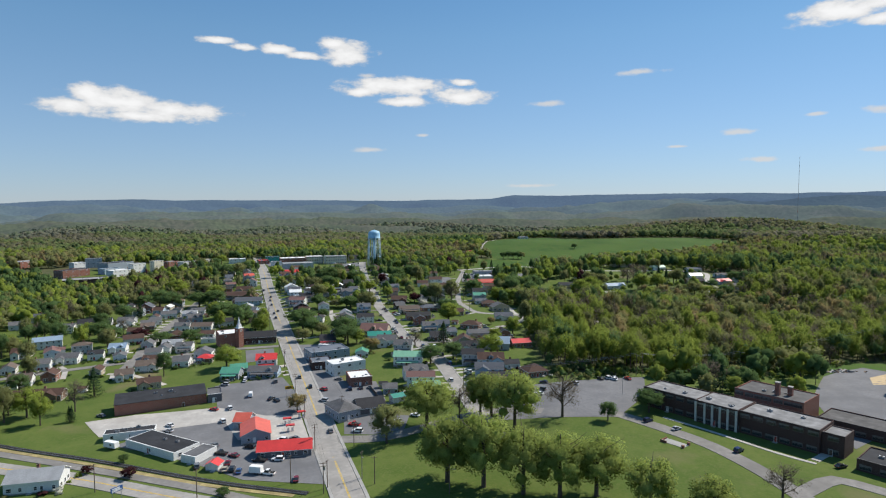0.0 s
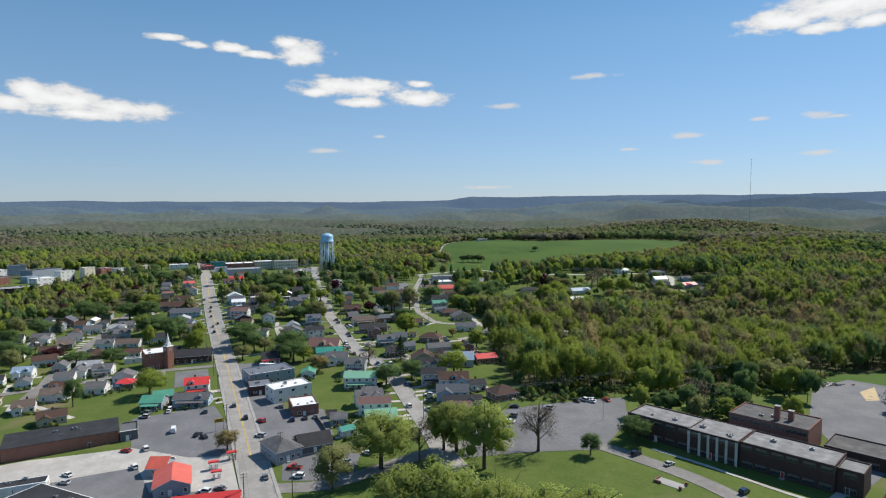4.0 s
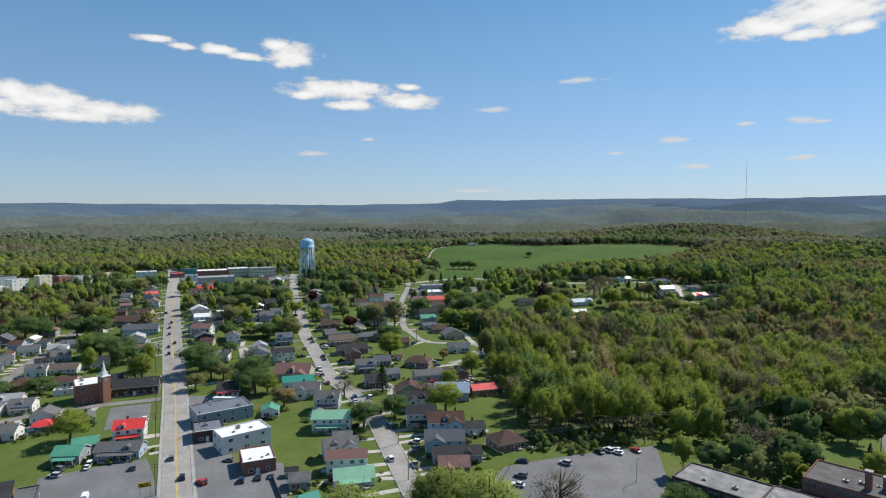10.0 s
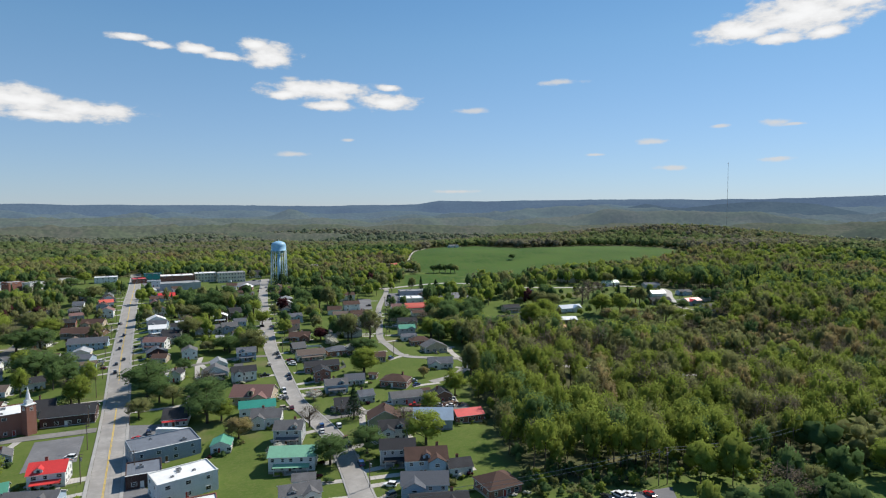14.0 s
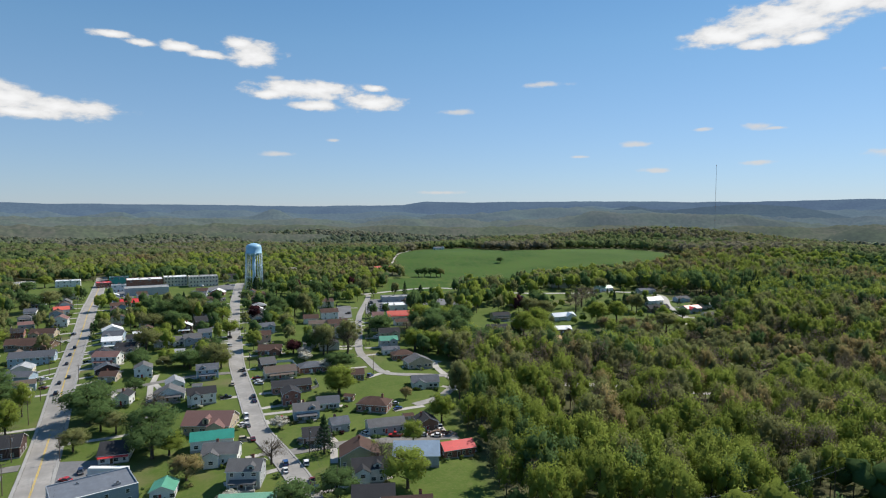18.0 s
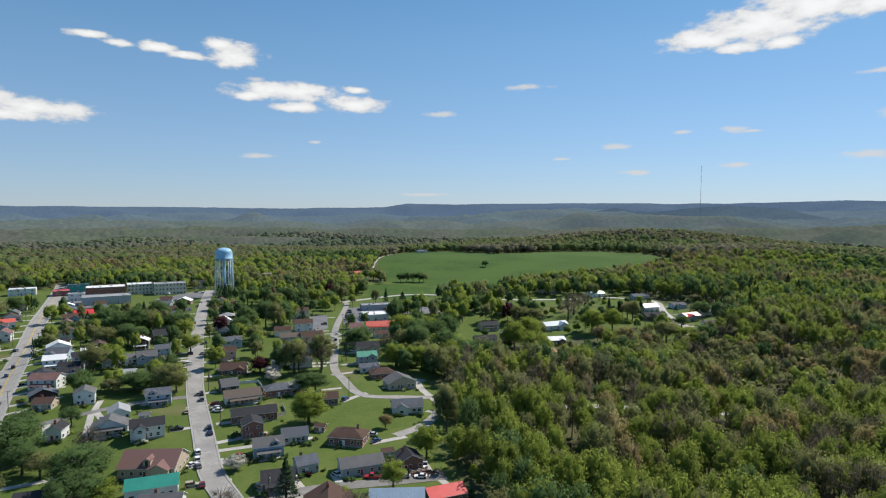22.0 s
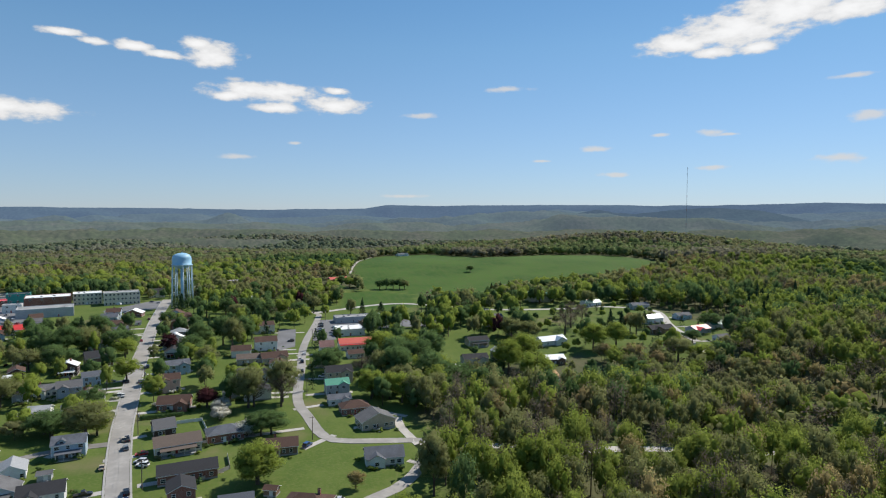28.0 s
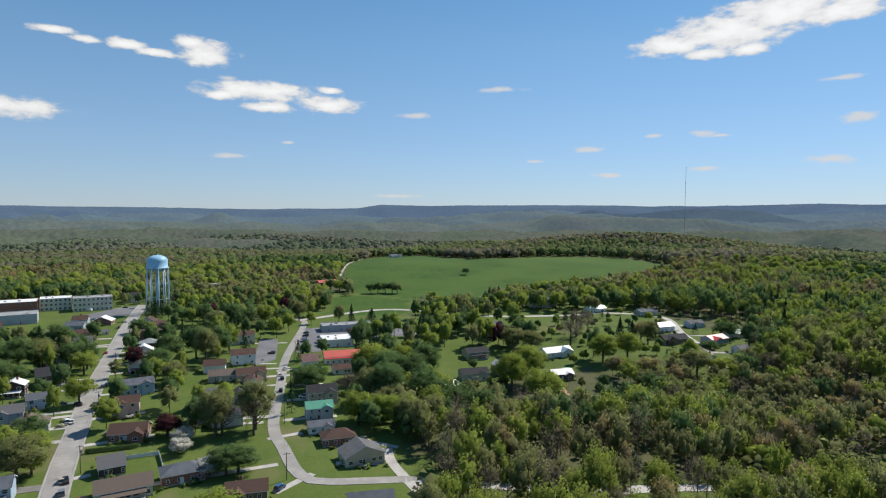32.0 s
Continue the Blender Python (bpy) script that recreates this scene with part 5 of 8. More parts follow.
def trailer(x, y, rot, kind):
    L = dict(camper=6.0, box=4.6, long=14.0)[kind]
    root = tagged(new("trailer"), {"camper": "white camper trailer on the grass", "box": "white box trailer on the car park", "long": "long white semi-trailer behind the shops"}[kind], "trailer")
    root.matrix_basis = pose(x, y, up(x, y) + 0.1, 0, 0, rot)
    part("body", Solid().box(-1.2, -L / 2, 0.7, 1.2, L / 2, 2.9 if kind != "long" else 3.9, taper=0.08).mesh("body", TRIM), root)
    part("drawbar", Solid().box(-0.1, L / 2, 0.55, 0.1, L / 2 + 1.2, 0.68).mesh("drawbar", STEEL), root)
    for sx in (-1, 1):
        for wy in (-0.5, 0.5):
            part("wheel", Solid().tube((sx * 1.0 - 0.1, wy - L * 0.12, 0.36), (sx * 1.0 + 0.1, wy - L * 0.12, 0.36), 0.36, n=12).mesh("wheel", DARK), root)
        if kind == "camper":
            part("window", window_mesh(1.0, 0.7), root, pose(0, 0, 0, 0, 0, 90 * sx) @ pose(0.8, -1.17, 1.9))


def memorial_wall(x, y, rot):
    root = tagged(new("memorial_wall"), "low ruined brick wall with a paved step on the lawn", "wall")
    root.matrix_basis = pose(x, y, up(x, y), 0, 0, rot)
    part("paving", Solid().box(-4.5, -2.2, -0.2, 4.5, 2.2, 0.12).mesh("paving", CONCRETE), root)
    for x0, y0, x1, y1, h in ((-4.8, -2.6, -2.2, -2.2, 0.9), (-4.8, -2.2, -4.4, 2.0, 0.7), (3.8, -2.6, 4.8, -1.8, 1.1), (3.8, 1.8, 4.8, 2.6, 1.1)):
        part("brick_wall", Solid().box(x0, y0, -0.3, x1, y1, h, taper=0.03).mesh("brick_wall", BRICKMAT), root)


def streetlight(x, y, rot):
    root = tagged(new("street_lamp"), "tall grey street lamp with a single arm", "street lamp", "street lamps")
    root.matrix_basis = pose(x, y, up(x, y), 0, 0, rot)
    part("post", Solid().tube((0, 0, -0.5), (0, 0, 8.5), 0.12, 0.07, 8).mesh("post", STEEL), root)
    part("arm", Solid().tube((0, 0, 8.4), (0, -1.8, 8.8), 0.05, n=6).mesh("arm", STEEL), root)
    part("lamp_head", Solid().box(-0.15, -2.4, 8.7, 0.15, -1.7, 8.88, taper=0.04).mesh("lamp_head", STEEL), root)



# roads
road('road_main', 9.8, [(14.9, 60.0), (-7.8, 126.0), (-32.8, 198.4), (-57.0, 268.0), (-88.0, 358.0), (-106.7, 412.5), (-131.0, 481.0), (-147.2, 526.0), (-191.2, 655.0), (-241.5, 806.0), (-304.0, 985.0)], 'asphalt', 'double', 1.2)
road('road_second', 7.2, [(23.0, 235.0), (16.5, 262.0), (12.0, 289.0), (4.6, 326.0), (-0.5, 352.0), (-6.5, 374.0), (-18.5, 403.0), (-28.0, 425.0), (-37.5, 459.0), (-48.0, 497.0), (-57.5, 535.0), (-65.5, 575.0), (-72.5, 608.0), (-83.0, 662.0), (-97.0, 741.0), (-105.5, 796.0), (-114.0, 850.0), (-121.0, 900.0)], 'asphalt', '', 0.7)
road('road_third', 4.9, [(-60.0, 850.0), (-10.0, 835.0), (22.0, 805.0), (25.0, 780.0), (15.7, 676.0), (15.0, 610.0), (14.6, 558.0), (19.8, 532.0), (26.5, 506.0), (37.0, 499.0), (67.0, 499.0), (66.0, 486.0), (58.0, 468.0), (49.7, 457.0), (40.0, 450.0)], 'asphalt', '', 0)
road('road_park', 7, [(-46.0, 244.0), (-25.0, 243.3), (-5.2, 253.5), (12.0, 264.0), (29.5, 269.4), (44.2, 264.7)], 'worn', '', 0)
road('road_side_school', 7, [(70.0, 262.0), (77.6, 258.0), (98.5, 231.0), (108.3, 207.0), (112.9, 184.5), (116.0, 160.0)], 'worn', '', 0)
road('road_side_yard', 6, [(113.0, 186.0), (131.0, 196.0), (141.4, 187.4), (175.0, 170.0)], 'worn', '', 0)
road('road_side_east', 6, [(-13.0, 400.0), (8.0, 405.5), (37.0, 408.0), (54.0, 411.0)], 'worn', '', 0)
road('road_side_west', 5, [(-53.0, 513.0), (-73.6, 509.1), (-96.3, 496.3), (-130.0, 478.0)], 'worn', '', 0)
road('road_side_church', 6, [(-112.2, 408.0), (-158.5, 394.0), (-181.0, 378.0), (-270.0, 330.0)], 'worn', '', 0)
road('road_left', 7, [(-188.0, 345.0), (-196.0, 381.0), (-208.0, 424.0), (-225.0, 505.0), (-245.0, 600.0)], 'worn', '', 0)
road('road_highway', 8, [(-330.0, 268.0), (-165.8, 219.5), (-127.6, 208.4), (-91.5, 195.9), (-28.0, 176.0), (60.0, 150.0), (160.0, 130.0)], 'asphalt', 'double', 0)
road('road_service', 4, [(-330.0, 284.0), (-175.7, 233.0), (-133.4, 218.3), (-81.6, 200.6), (-60.0, 192.0), (-36.0, 184.0)], 'worn', '', 0)
road('verge_dry', 2, [(-330.0, 289.0), (-179.1, 237.6), (-136.1, 222.8), (-83.1, 204.4), (-50.3, 195.9)], 'straw', '', 0)
road('road_far', 6, [(22.0, 806.0), (100.3, 849.3), (178.7, 799.4), (253.3, 789.4), (291.6, 797.1), (333.1, 769.7), (308.4, 703.7), (296.8, 666.5), (292.3, 642.5)], 'concrete', '', 0)
road('road_ravine', 5, [(314.8, 514.8), (292.8, 499.8), (267.2, 494.6), (234.4, 489.2), (147.5, 483.9), (121.4, 481.4), (67.0, 497.0)], 'concrete', '', 0)
road('drive_low', 4, [(66.0, 488.0), (59.4, 514.1), (59.6, 526.8)], 'concrete', '', 0)
road('path_railway', 2.6, [(-330.0, 294.0), (-182.1, 241.7), (-138.7, 227.1), (-84.5, 207.9), (-45.9, 197.4)], 'ballast', '', 0)
road('path_school', 1.6, [(95.0, 255.6), (108.0, 239.6), (123.2, 217.7), (132.0, 208.3)], 'concrete', '', 0)
road('path_steps', 3, [(141.1, 216.9), (133.2, 211.0)], 'concrete', '', 0)
lot('lot_store', [(-123.3, 319.8), (-89.9, 331.6), (-72.4, 297.6), (-65.9, 272.5), (-82.2, 272.8), (-108.9, 285.0)], 'asphalt')
lot('lot_concrete', [(-163.4, 268.9), (-144.9, 278.1), (-108.9, 285.0), (-82.2, 272.8), (-65.9, 272.5), (-53.3, 237.8), (-70.3, 238.4), (-86.4, 243.3), (-99.0, 265.1), (-121.7, 256.7), (-146.1, 249.9)], 'concrete')
lot('lot_diner', [(-122.0, 257.5), (-98.6, 266.0), (-85.4, 244.6), (-53.4, 244.5), (-39.4, 203.7), (-71.4, 208.2), (-95.4, 222.6), (-134.7, 239.8)], 'asphalt')
lot('lot_school', [(27.8, 277.7), (44.6, 302.6), (106.8, 316.3), (96.7, 284.2), (75.8, 256.0), (41.6, 256.8), (23.2, 256.0)], 'asphalt')
lot('lot_shops', [(-102.2, 411.9), (-80.7, 410.7), (-78.5, 384.8), (-85.8, 380.0), (-76.6, 348.8), (-62.0, 341.0), (-54.5, 323.5), (-36.6, 321.4), (-26.5, 281.6), (-57.9, 284.9)], 'asphalt')
lot('lot_church', [(-131.5, 396.0), (-114.5, 401.6), (-104.8, 373.1), (-120.6, 364.4)], 'asphalt')
lot('lot_business', [(23.5, 771.3), (82.3, 777.6), (129.7, 772.2), (121.0, 736.5), (77.0, 730.7), (39.8, 735.9), (37.1, 690.3), (21.1, 687.6)], 'asphalt')
lot('lot_downtown', [(-282.0, 928.8), (-253.9, 923.3), (-187.7, 757.8), (-196.2, 739.3)], 'asphalt')
lot('lot_tower', [(-159.2, 834.7), (-135.1, 889.0), (-114.4, 897.2), (-108.2, 844.1), (-131.8, 828.7), (-149.5, 809.8)], 'asphalt')
lot('lot_apartment', [(-4.7, 734.1), (8.2, 732.0), (9.7, 670.3), (-2.7, 657.0)], 'asphalt')
lot('lot_school_yard', [(178.0, 285.0), (209.8, 328.0), (226.2, 341.6), (251.2, 356.2), (262.0, 335.0), (220.0, 290.0), (177.2, 236.4), (154.3, 220.6), (171.0, 270.1)], 'asphalt')
lot('lot_corner', [(-44.8, 265.0), (-31.0, 270.0), (-15.4, 265.8), (-16.9, 250.1), (-30.0, 247.0), (-42.0, 249.0)], 'asphalt')
lot('ground_sand', [(233.4, 325.5), (250.6, 336.5), (229.7, 308.1), (222.5, 307.5)], 'sand')
road('path_field', 3, [(69.0, 1095.1), (77.2, 1162.8), (98.0, 1301.1), (134.4, 1478.3)], 'concrete', '', 0)

# large buildings
flat_building(-138.7, 291.5, 25.5, 40.2, 15, 5.2, 'brick', 'dark', "long red brick store with a dark shed roof", 'store', shed=1.0, windows=0)
flat_building(-115.6, 299.2, 22.3, 6.6, 12, 3.6, 'dark', 'grey', "dark open entrance wing of the brick store", 'store wing')
flat_building(-113.0, 236.6, -28.5, 29.0, 12, 3.0, 'white', 'dark', "white workshop with a black felt roof", 'workshop', parapet=0.12, windows=1)
flat_building(-94.6, 227.6, -22.0, 7.0, 11.5, 2.8, 'white', 'grey', "white workshop annex with a grey roof", 'workshop', parapet=0.12, windows=0)
flat_building(-132.6, 249.8, 19.0, 19.6, 6, 3.0, 'white', 'dark', "narrow white workshop wing with black roof", 'workshop', parapet=0.12, windows=3)
house(-79.3, 248.7, 18.1, 11.6, 15, 3.4, 'slate', 'coral', "filling station shop with slate walls and a coral metal roof", ridge='y', windows=2, category='shop')
house(-88.1, 261.4, -1.7, 6.6, 9, 3.2, 'slate', 'coral', "rear wing of the filling station with coral metal roof", ridge='x', windows=1, category='shop')
house(-62.2, 231.2, 9.6, 20.3, 9, 3.0, 'dark', 'red', "diner with dark front and bright red metal roof", ridge='x', windows=5, category='diner')
house(-85.0, 217.6, -7.1, 4.8, 4, 2.2, 'white', 'red', "small white shed with red roof on the lot", ridge='y', windows=0, category='shed')
flat_building(-73.3, 374.3, 29.8, 24.3, 16, 5.5, 'slate', 'slate', "grey metal shop beside the main street", 'shop')
flat_building(-72.8, 352.3, 19.2, 11.5, 13, 4.2, 'brickdark', 'slate', "low brick garage shop with grey roof", 'shop')
flat_building(-56.2, 341.3, 32.5, 19.6, 12, 6.5, 'white', 'white', "white rendered shop with a flat white roof", 'shop')
flat_building(-45.5, 319.4, 18.0, 11.7, 14, 4.5, 'brick', 'white', "brick shop with a patched white flat roof", 'shop')
house(-46.2, 270.1, 35.3, 10.5, 15, 4.5, 'slate', 'grey', "slate-blue shop with a hipped grey roof", form='hip', windows=3, category='shop')
house(-34.7, 274.9, 21.5, 12.6, 12, 3, 'dark', 'dark', "dark low shop behind the slate-blue one", ridge='x', windows=1, category='shop')
house(-79.7, 412.4, 9.4, 10.4, 13, 3.6, 'white', 'dark', "white shop with a black roof and a red awning", ridge='x', windows=3, category='shop', awning='red')
flat_building(-147.9, 412.9, 28.9, 15.3, 16, 9, 'brick', 'white', "brick church hall with a white flat roof", 'church')
church_tower(-139.1, 407.1, 57.5, 3.9, 6, 13, 'brick', 'white', "brick church tower with a white steeple")
house(-129.0, 421.2, 14.4, 21.4, 12, 4.5, 'brickdark', 'dark', "long dark brick church nave", ridge='x', windows=5, category='church')
flat_building(-166.6, 423.8, 15.7, 10.0, 5, 2.6, 'white', 'light', "long pale mobile home", 'mobile home')
flat_building(47.5, 712.3, 6.5, 20.2, 20, 4.5, 'white', 'white', "white metal store with a flat white roof", 'store')
flat_building(57.3, 763.1, 6.7, 38.5, 14, 4.5, 'grey', 'light', "long grey flat-roofed store", 'store')
house(65.7, 734.2, 19.1, 15.2, 12, 4, 'brown', 'brown', "brown annex of the grey store", ridge='x', windows=2, category='store')
house(50.4, 660.5, 5.3, 24.8, 10, 4.6, 'white', 'coral', "white two-winged clinic with coral metal roof", ridge='x', windows=7, category='clinic', awning='red')
house(47.2, 633.9, 12.2, 9.9, 7, 3.0, 'white', 'brown', "small white shop with a brown roof", ridge='x', windows=3, category='shop')
house(-137.3, 925.3, 15.0, 14.7, 16, 4, 'white', 'dark', "white hall with a dark roof near the water tower", ridge='x', windows=4, category='hall')
flat_building(-110.1, 954.7, 54.4, 16.0, 16, 6, 'white', 'white', "white low hall beyond the water tower", 'hall')
flat_building(-66.5, 984.7, 54.3, 17.1, 14, 9, 'tan', 'light', "tan block beyond the water tower", 'block')
flat_building(-33.6, 880.8, 24.9, 16.9, 12, 3.5, 'white', 'white', "long white roofed hall among trees", 'hall')
flat_building(-264.0, 884.5, 24.9, 15.0, 18, 5, 'brick', 'red', "red downtown shop with brick walls", 'shop')
flat_building(-596.2, 857.1, 76.3, 32.5, 25, 8, 'brick', 'light', "old red brick mill block", 'mill')

flat_building(-219.0, 878.0, 19.0, 36.0, 25.2, 9.0, 'brick', 'white', "brick downtown hall with a white roof", 'downtown block')
flat_building(-190.0, 890.0, 19.0, 24.0, 20.0, 10.0, 'cream', 'white', "cream three-storey downtown hotel with many windows", 'downtown block', windows=7, sash=TRIM, wide=1.5)
flat_building(-157.5, 881.0, 19.0, 30.0, 18.0, 11.0, 'cream', 'light', "cream downtown hotel wing with a canopied entrance", 'downtown block', windows=9, sash=TRIM, wide=1.5)
flat_building(-197.0, 816.0, 19.0, 39.9, 22.0, 7.0, 'grey', 'light', "long grey windowless downtown store", 'downtown block', windows=0)
flat_building(-233.0, 842.0, 19.0, 14.0, 10.6, 6.5, 'white', 'light', "small white downtown store beside a car park", 'downtown block')
house(-184.0, 734.0, 19.0, 17.0, 11.0, 3.6, 'white', 'red', "white shop with a bright red metal roof", ridge='x', windows=2, category='shop')
flat_building(-258.0, 912.0, 19.0, 19.4, 13.6, 8.2, 'teal', 'dark', "teal two-storey downtown shop", 'downtown block')
flat_building(-510.9, 842.7, 62.0, 17.0, 11.9, 8.2, 'white', 'white', "white downtown block among trees", 'downtown block')
flat_building(-497.0, 858.0, 30.0, 20.5, 14.3, 12.3, 'grey', 'grey', "grey three-storey downtown block", 'downtown block')
flat_building(-455.0, 838.0, 62.0, 37.6, 24.0, 9.0, 'slate', 'dark', "dark-roofed slate-grey downtown warehouse with blank walls", 'downtown block', windows=0)
flat_building(-476.0, 772.0, 62.0, 34.1, 20.0, 8.5, 'brick', 'dark', "long brick warehouse with a dark roof", 'downtown block', windows=4)
flat_building(-441.0, 796.0, 62.0, 22.0, 14.0, 6.2, 'blue', 'slate', "low blue-grey downtown store", 'downtown block')
flat_building(-416.0, 772.0, 62.0, 24.1, 15.0, 7.4, 'white', 'white', "white downtown store with a white roof", 'downtown block')
flat_building(-405.0, 797.0, 62.0, 18.0, 12.0, 11.7, 'white', 'light', "white three-storey downtown block", 'downtown block')
flat_building(-384.0, 808.0, 62.0, 13.9, 9.7, 13.5, 'cream', 'white', "tall cream downtown block", 'downtown block')
flat_building(-397.0, 846.0, 62.0, 8.0, 8.0, 8.3, 'blue', 'light', "narrow pale blue downtown block", 'downtown block')
flat_building(-380.0, 842.0, 62.0, 17.0, 12.0, 8.9, 'brick', 'light', "brick downtown row with pale roofs", 'downtown block')
flat_building(-361.0, 847.0, 62.0, 18.0, 13.0, 7.5, 'white', 'grey', "white end block of the downtown row", 'downtown block')
flat_building(-428.6, 728.0, 30.0, 58.0, 24.0, 4.6, 'brickdark', 'light', "long low store with a pale flat roof", 'downtown block', windows=0)
flat_building(-344.6, 872.0, 62.0, 27.2, 15.0, 7.4, 'cream', 'light', "cream block above the trees", 'downtown block')
flat_building(-306.0, 897.0, 20.0, 24.0, 15.9, 6.4, 'white', 'white', "white hall at the edge of the town", 'hall')

# houses
house(-21.0, 355.4, -2.4, 16.6, 10, 5.6, 'white', 'mint', ridge='x', porch=1)
house(-25.3, 378.0, -4.6, 11.1, 9, 6, 'grey', 'grey', porch=1)
house(-37.5, 397.8, 0.0, 12.5, 9, 4.2, 'white', 'grey', ridge='x')
house(-44.4, 413.5, 10.7, 15.7, 9, 4, 'white', 'teal', ridge='x')
house(-49.4, 433.5, -6.7, 19.6, 14, 3.5, 'tan', 'pink', ridge='x')
house(-60.8, 465.3, 15.8, 12.5, 9, 5, 'white', 'dark')
house(-11.9, 311.2, 1.6, 14.3, 8, 5.5, 'white', 'pink', ridge='x')
house(-15.4, 324.3, 13.1, 12.8, 8, 5.5, 'white', 'grey', ridge='x')
house(-15.6, 338.9, 3.8, 7.5, 6, 3, 'slate', 'grey', ridge='x')
house(-8.9, 300.5, 8.1, 13.5, 9, 3, 'white', 'mint', ridge='x', porch=1)
house(-27.1, 299.9, 5.0, 6.8, 7, 3, 'slate', 'grey', ridge='x')
house(-22.5, 285.4, 30.8, 6.0, 5, 2.8, 'white', 'teal')
house(17.3, 352.7, -1.3, 12.8, 9, 6, 'grey', 'dark', porch=1)
house(27.0, 343.2, 0.0, 14.8, 10, 5.6, 'blue', 'brown', ridge='x', chimney=1)
house(25.0, 325.3, -4.2, 15.1, 9, 5, 'blue', 'slate', ridge='x')
house(28.4, 313.2, 1.0, 17.8, 9, 3.6, 'slate', 'dark', ridge='x')
house(26.3, 303.9, -1.1, 10.7, 8, 3.5, 'brick', 'pink', ridge='x')
house(38.4, 339.7, 7.0, 8.3, 8, 3, 'white', 'dark', ridge='x')
house(48.8, 321.8, 19.4, 11.8, 11, 3.2, 'brick', 'brown', form='hip')
house(13.3, 387.7, 1.2, 13.9, 11, 4.2, 'olive', 'brown', ridge='y')
house(34.4, 387.0, -6.3, 16.5, 12, 4, 'metal', 'blue', ridge='x', windows=0, category='garage')
house(50.4, 392.7, 13.0, 12.4, 8, 3.2, 'brick', 'red', ridge='x')
house(20.8, 446.0, -20.0, 14.2, 10, 3.4, 'brick', 'brown', form='hip', chimney=1)
house(24.4, 418.5, 9.8, 15.3, 9, 3.4, 'grey', 'grey', ridge='x')
house(41.9, 420.3, 10.4, 8.3, 9, 3.6, 'brown', 'dark')
house(4.9, 421.5, 17.4, 7.3, 7, 3.6, 'grey', 'slate')
house(-3.8, 411.0, 7.1, 10.6, 10, 3.2, 'brown', 'dark', ridge='x', porch=1)
house(-10.0, 439.4, 9.3, 11.1, 9, 4.4, 'blue', 'grey', ridge='x', porch=1)
house(-18.6, 459.0, 13.5, 8.1, 9, 5.6, 'brick', 'dark')
house(-0.9, 451.1, 6.9, 10.0, 8, 3, 'grey', 'slate', ridge='x')
house(-20.2, 477.1, 12.9, 18.9, 9, 3.4, 'brick', 'dark', ridge='x')
house(-28.8, 502.2, 16.4, 16.3, 10, 3.6, 'cream', 'tan', ridge='x', porch=1)
house(-12.8, 511.1, 16.7, 13.6, 9, 3.6, 'brick', 'slate', form='hip')
house(10.0, 493.3, 3.2, 12.7, 9, 3.2, 'brown', 'brown', ridge='x')
house(48.2, 479.8, 0.4, 14.0, 9, 3.2, 'white', 'slate', ridge='x')
house(48.4, 516.3, 13.7, 14.8, 10, 3.6, 'tan', 'grey', ridge='y')
house(40.7, 535.5, 8.4, 12.9, 9, 3.2, 'brick', 'brown', form='hip')
house(-40.8, 554.6, 2.1, 13.7, 10, 3.2, 'brick', 'brown', ridge='x')
house(16.5, 374.1, 3.0, 11.5, 9, 5, 'white', 'dark', ridge='x')
house(-67.0, 504.6, 13.3, 10.9, 8, 5.4, 'blue', 'slate', porch=1)
house(-78.0, 438.7, -0.7, 7.9, 8, 3, 'brown', 'grey')
house(-51.3, 375.2, 4.6, 7.4, 8, 3.2, 'white', 'green')
house(-131.2, 541.9, -5.8, 13.9, 9, 5.2, 'white', 'pink', porch=1)
house(-118.4, 510.3, -1.4, 8.4, 8, 3, 'tan', 'brown')
house(-129.1, 565.4, 0.0, 11.2, 8, 4, 'grey', 'dark')
house(-97.3, 471.7, -2.2, 6.0, 7, 4.5, 'white', 'dark')
house(-183.0, 565.2, 13.0, 23.9, 10, 5.5, 'blue', 'slate', ridge='x')
house(-168.9, 523.1, -3.4, 13.3, 9, 4.5, 'blue', 'slate')
house(-153.4, 493.4, 12.4, 6.0, 7, 4.2, 'white', 'grey')
house(-210.3, 614.4, 13.0, 24.0, 12, 3, 'brown', 'brown', ridge='x')
house(-248.2, 631.2, -1.7, 10.0, 12, 3, 'tan', 'brown', ridge='x')
house(-183.9, 527.9, -7.6, 11.3, 9, 3.6, 'grey', 'dark', ridge='x')
house(-48.8, 581.4, 11.1, 9.4, 8, 6, 'pink', 'brown')
house(-52.6, 613.2, 21.3, 13.2, 9, 5, 'blue', 'slate')
house(-99.7, 636.9, 24.5, 13.7, 12, 5.5, 'brown', 'dark', porch=1, chimney=1)
house(-113.1, 683.6, 31.7, 12.0, 9, 5, 'blue', 'grey')
house(-114.7, 724.4, 20.7, 12.2, 9, 4.5, 'white', 'slate')
house(-123.8, 747.4, 20.6, 16.2, 9, 4, 'tan', 'brown', ridge='x')
house(-92.2, 574.4, 19.1, 10.4, 9, 5.5, 'slate', 'grey')
house(-89.1, 593.8, 20.6, 8.2, 8, 5, 'blue', 'slate')
house(-82.9, 550.0, 20.0, 7.0, 8, 4, 'white', 'grey')
house(-111.3, 571.4, 10.6, 6.0, 8, 3.6, 'grey', 'dark')
house(-94.9, 549.3, 5.5, 8.3, 8, 3.4, 'white', 'light', ridge='x')
house(-17.5, 567.2, 9.5, 7.9, 8, 3.6, 'grey', 'grey', ridge='x')
house(-15.2, 723.0, 15.2, 14.9, 9, 6, 'cream', 'brown')
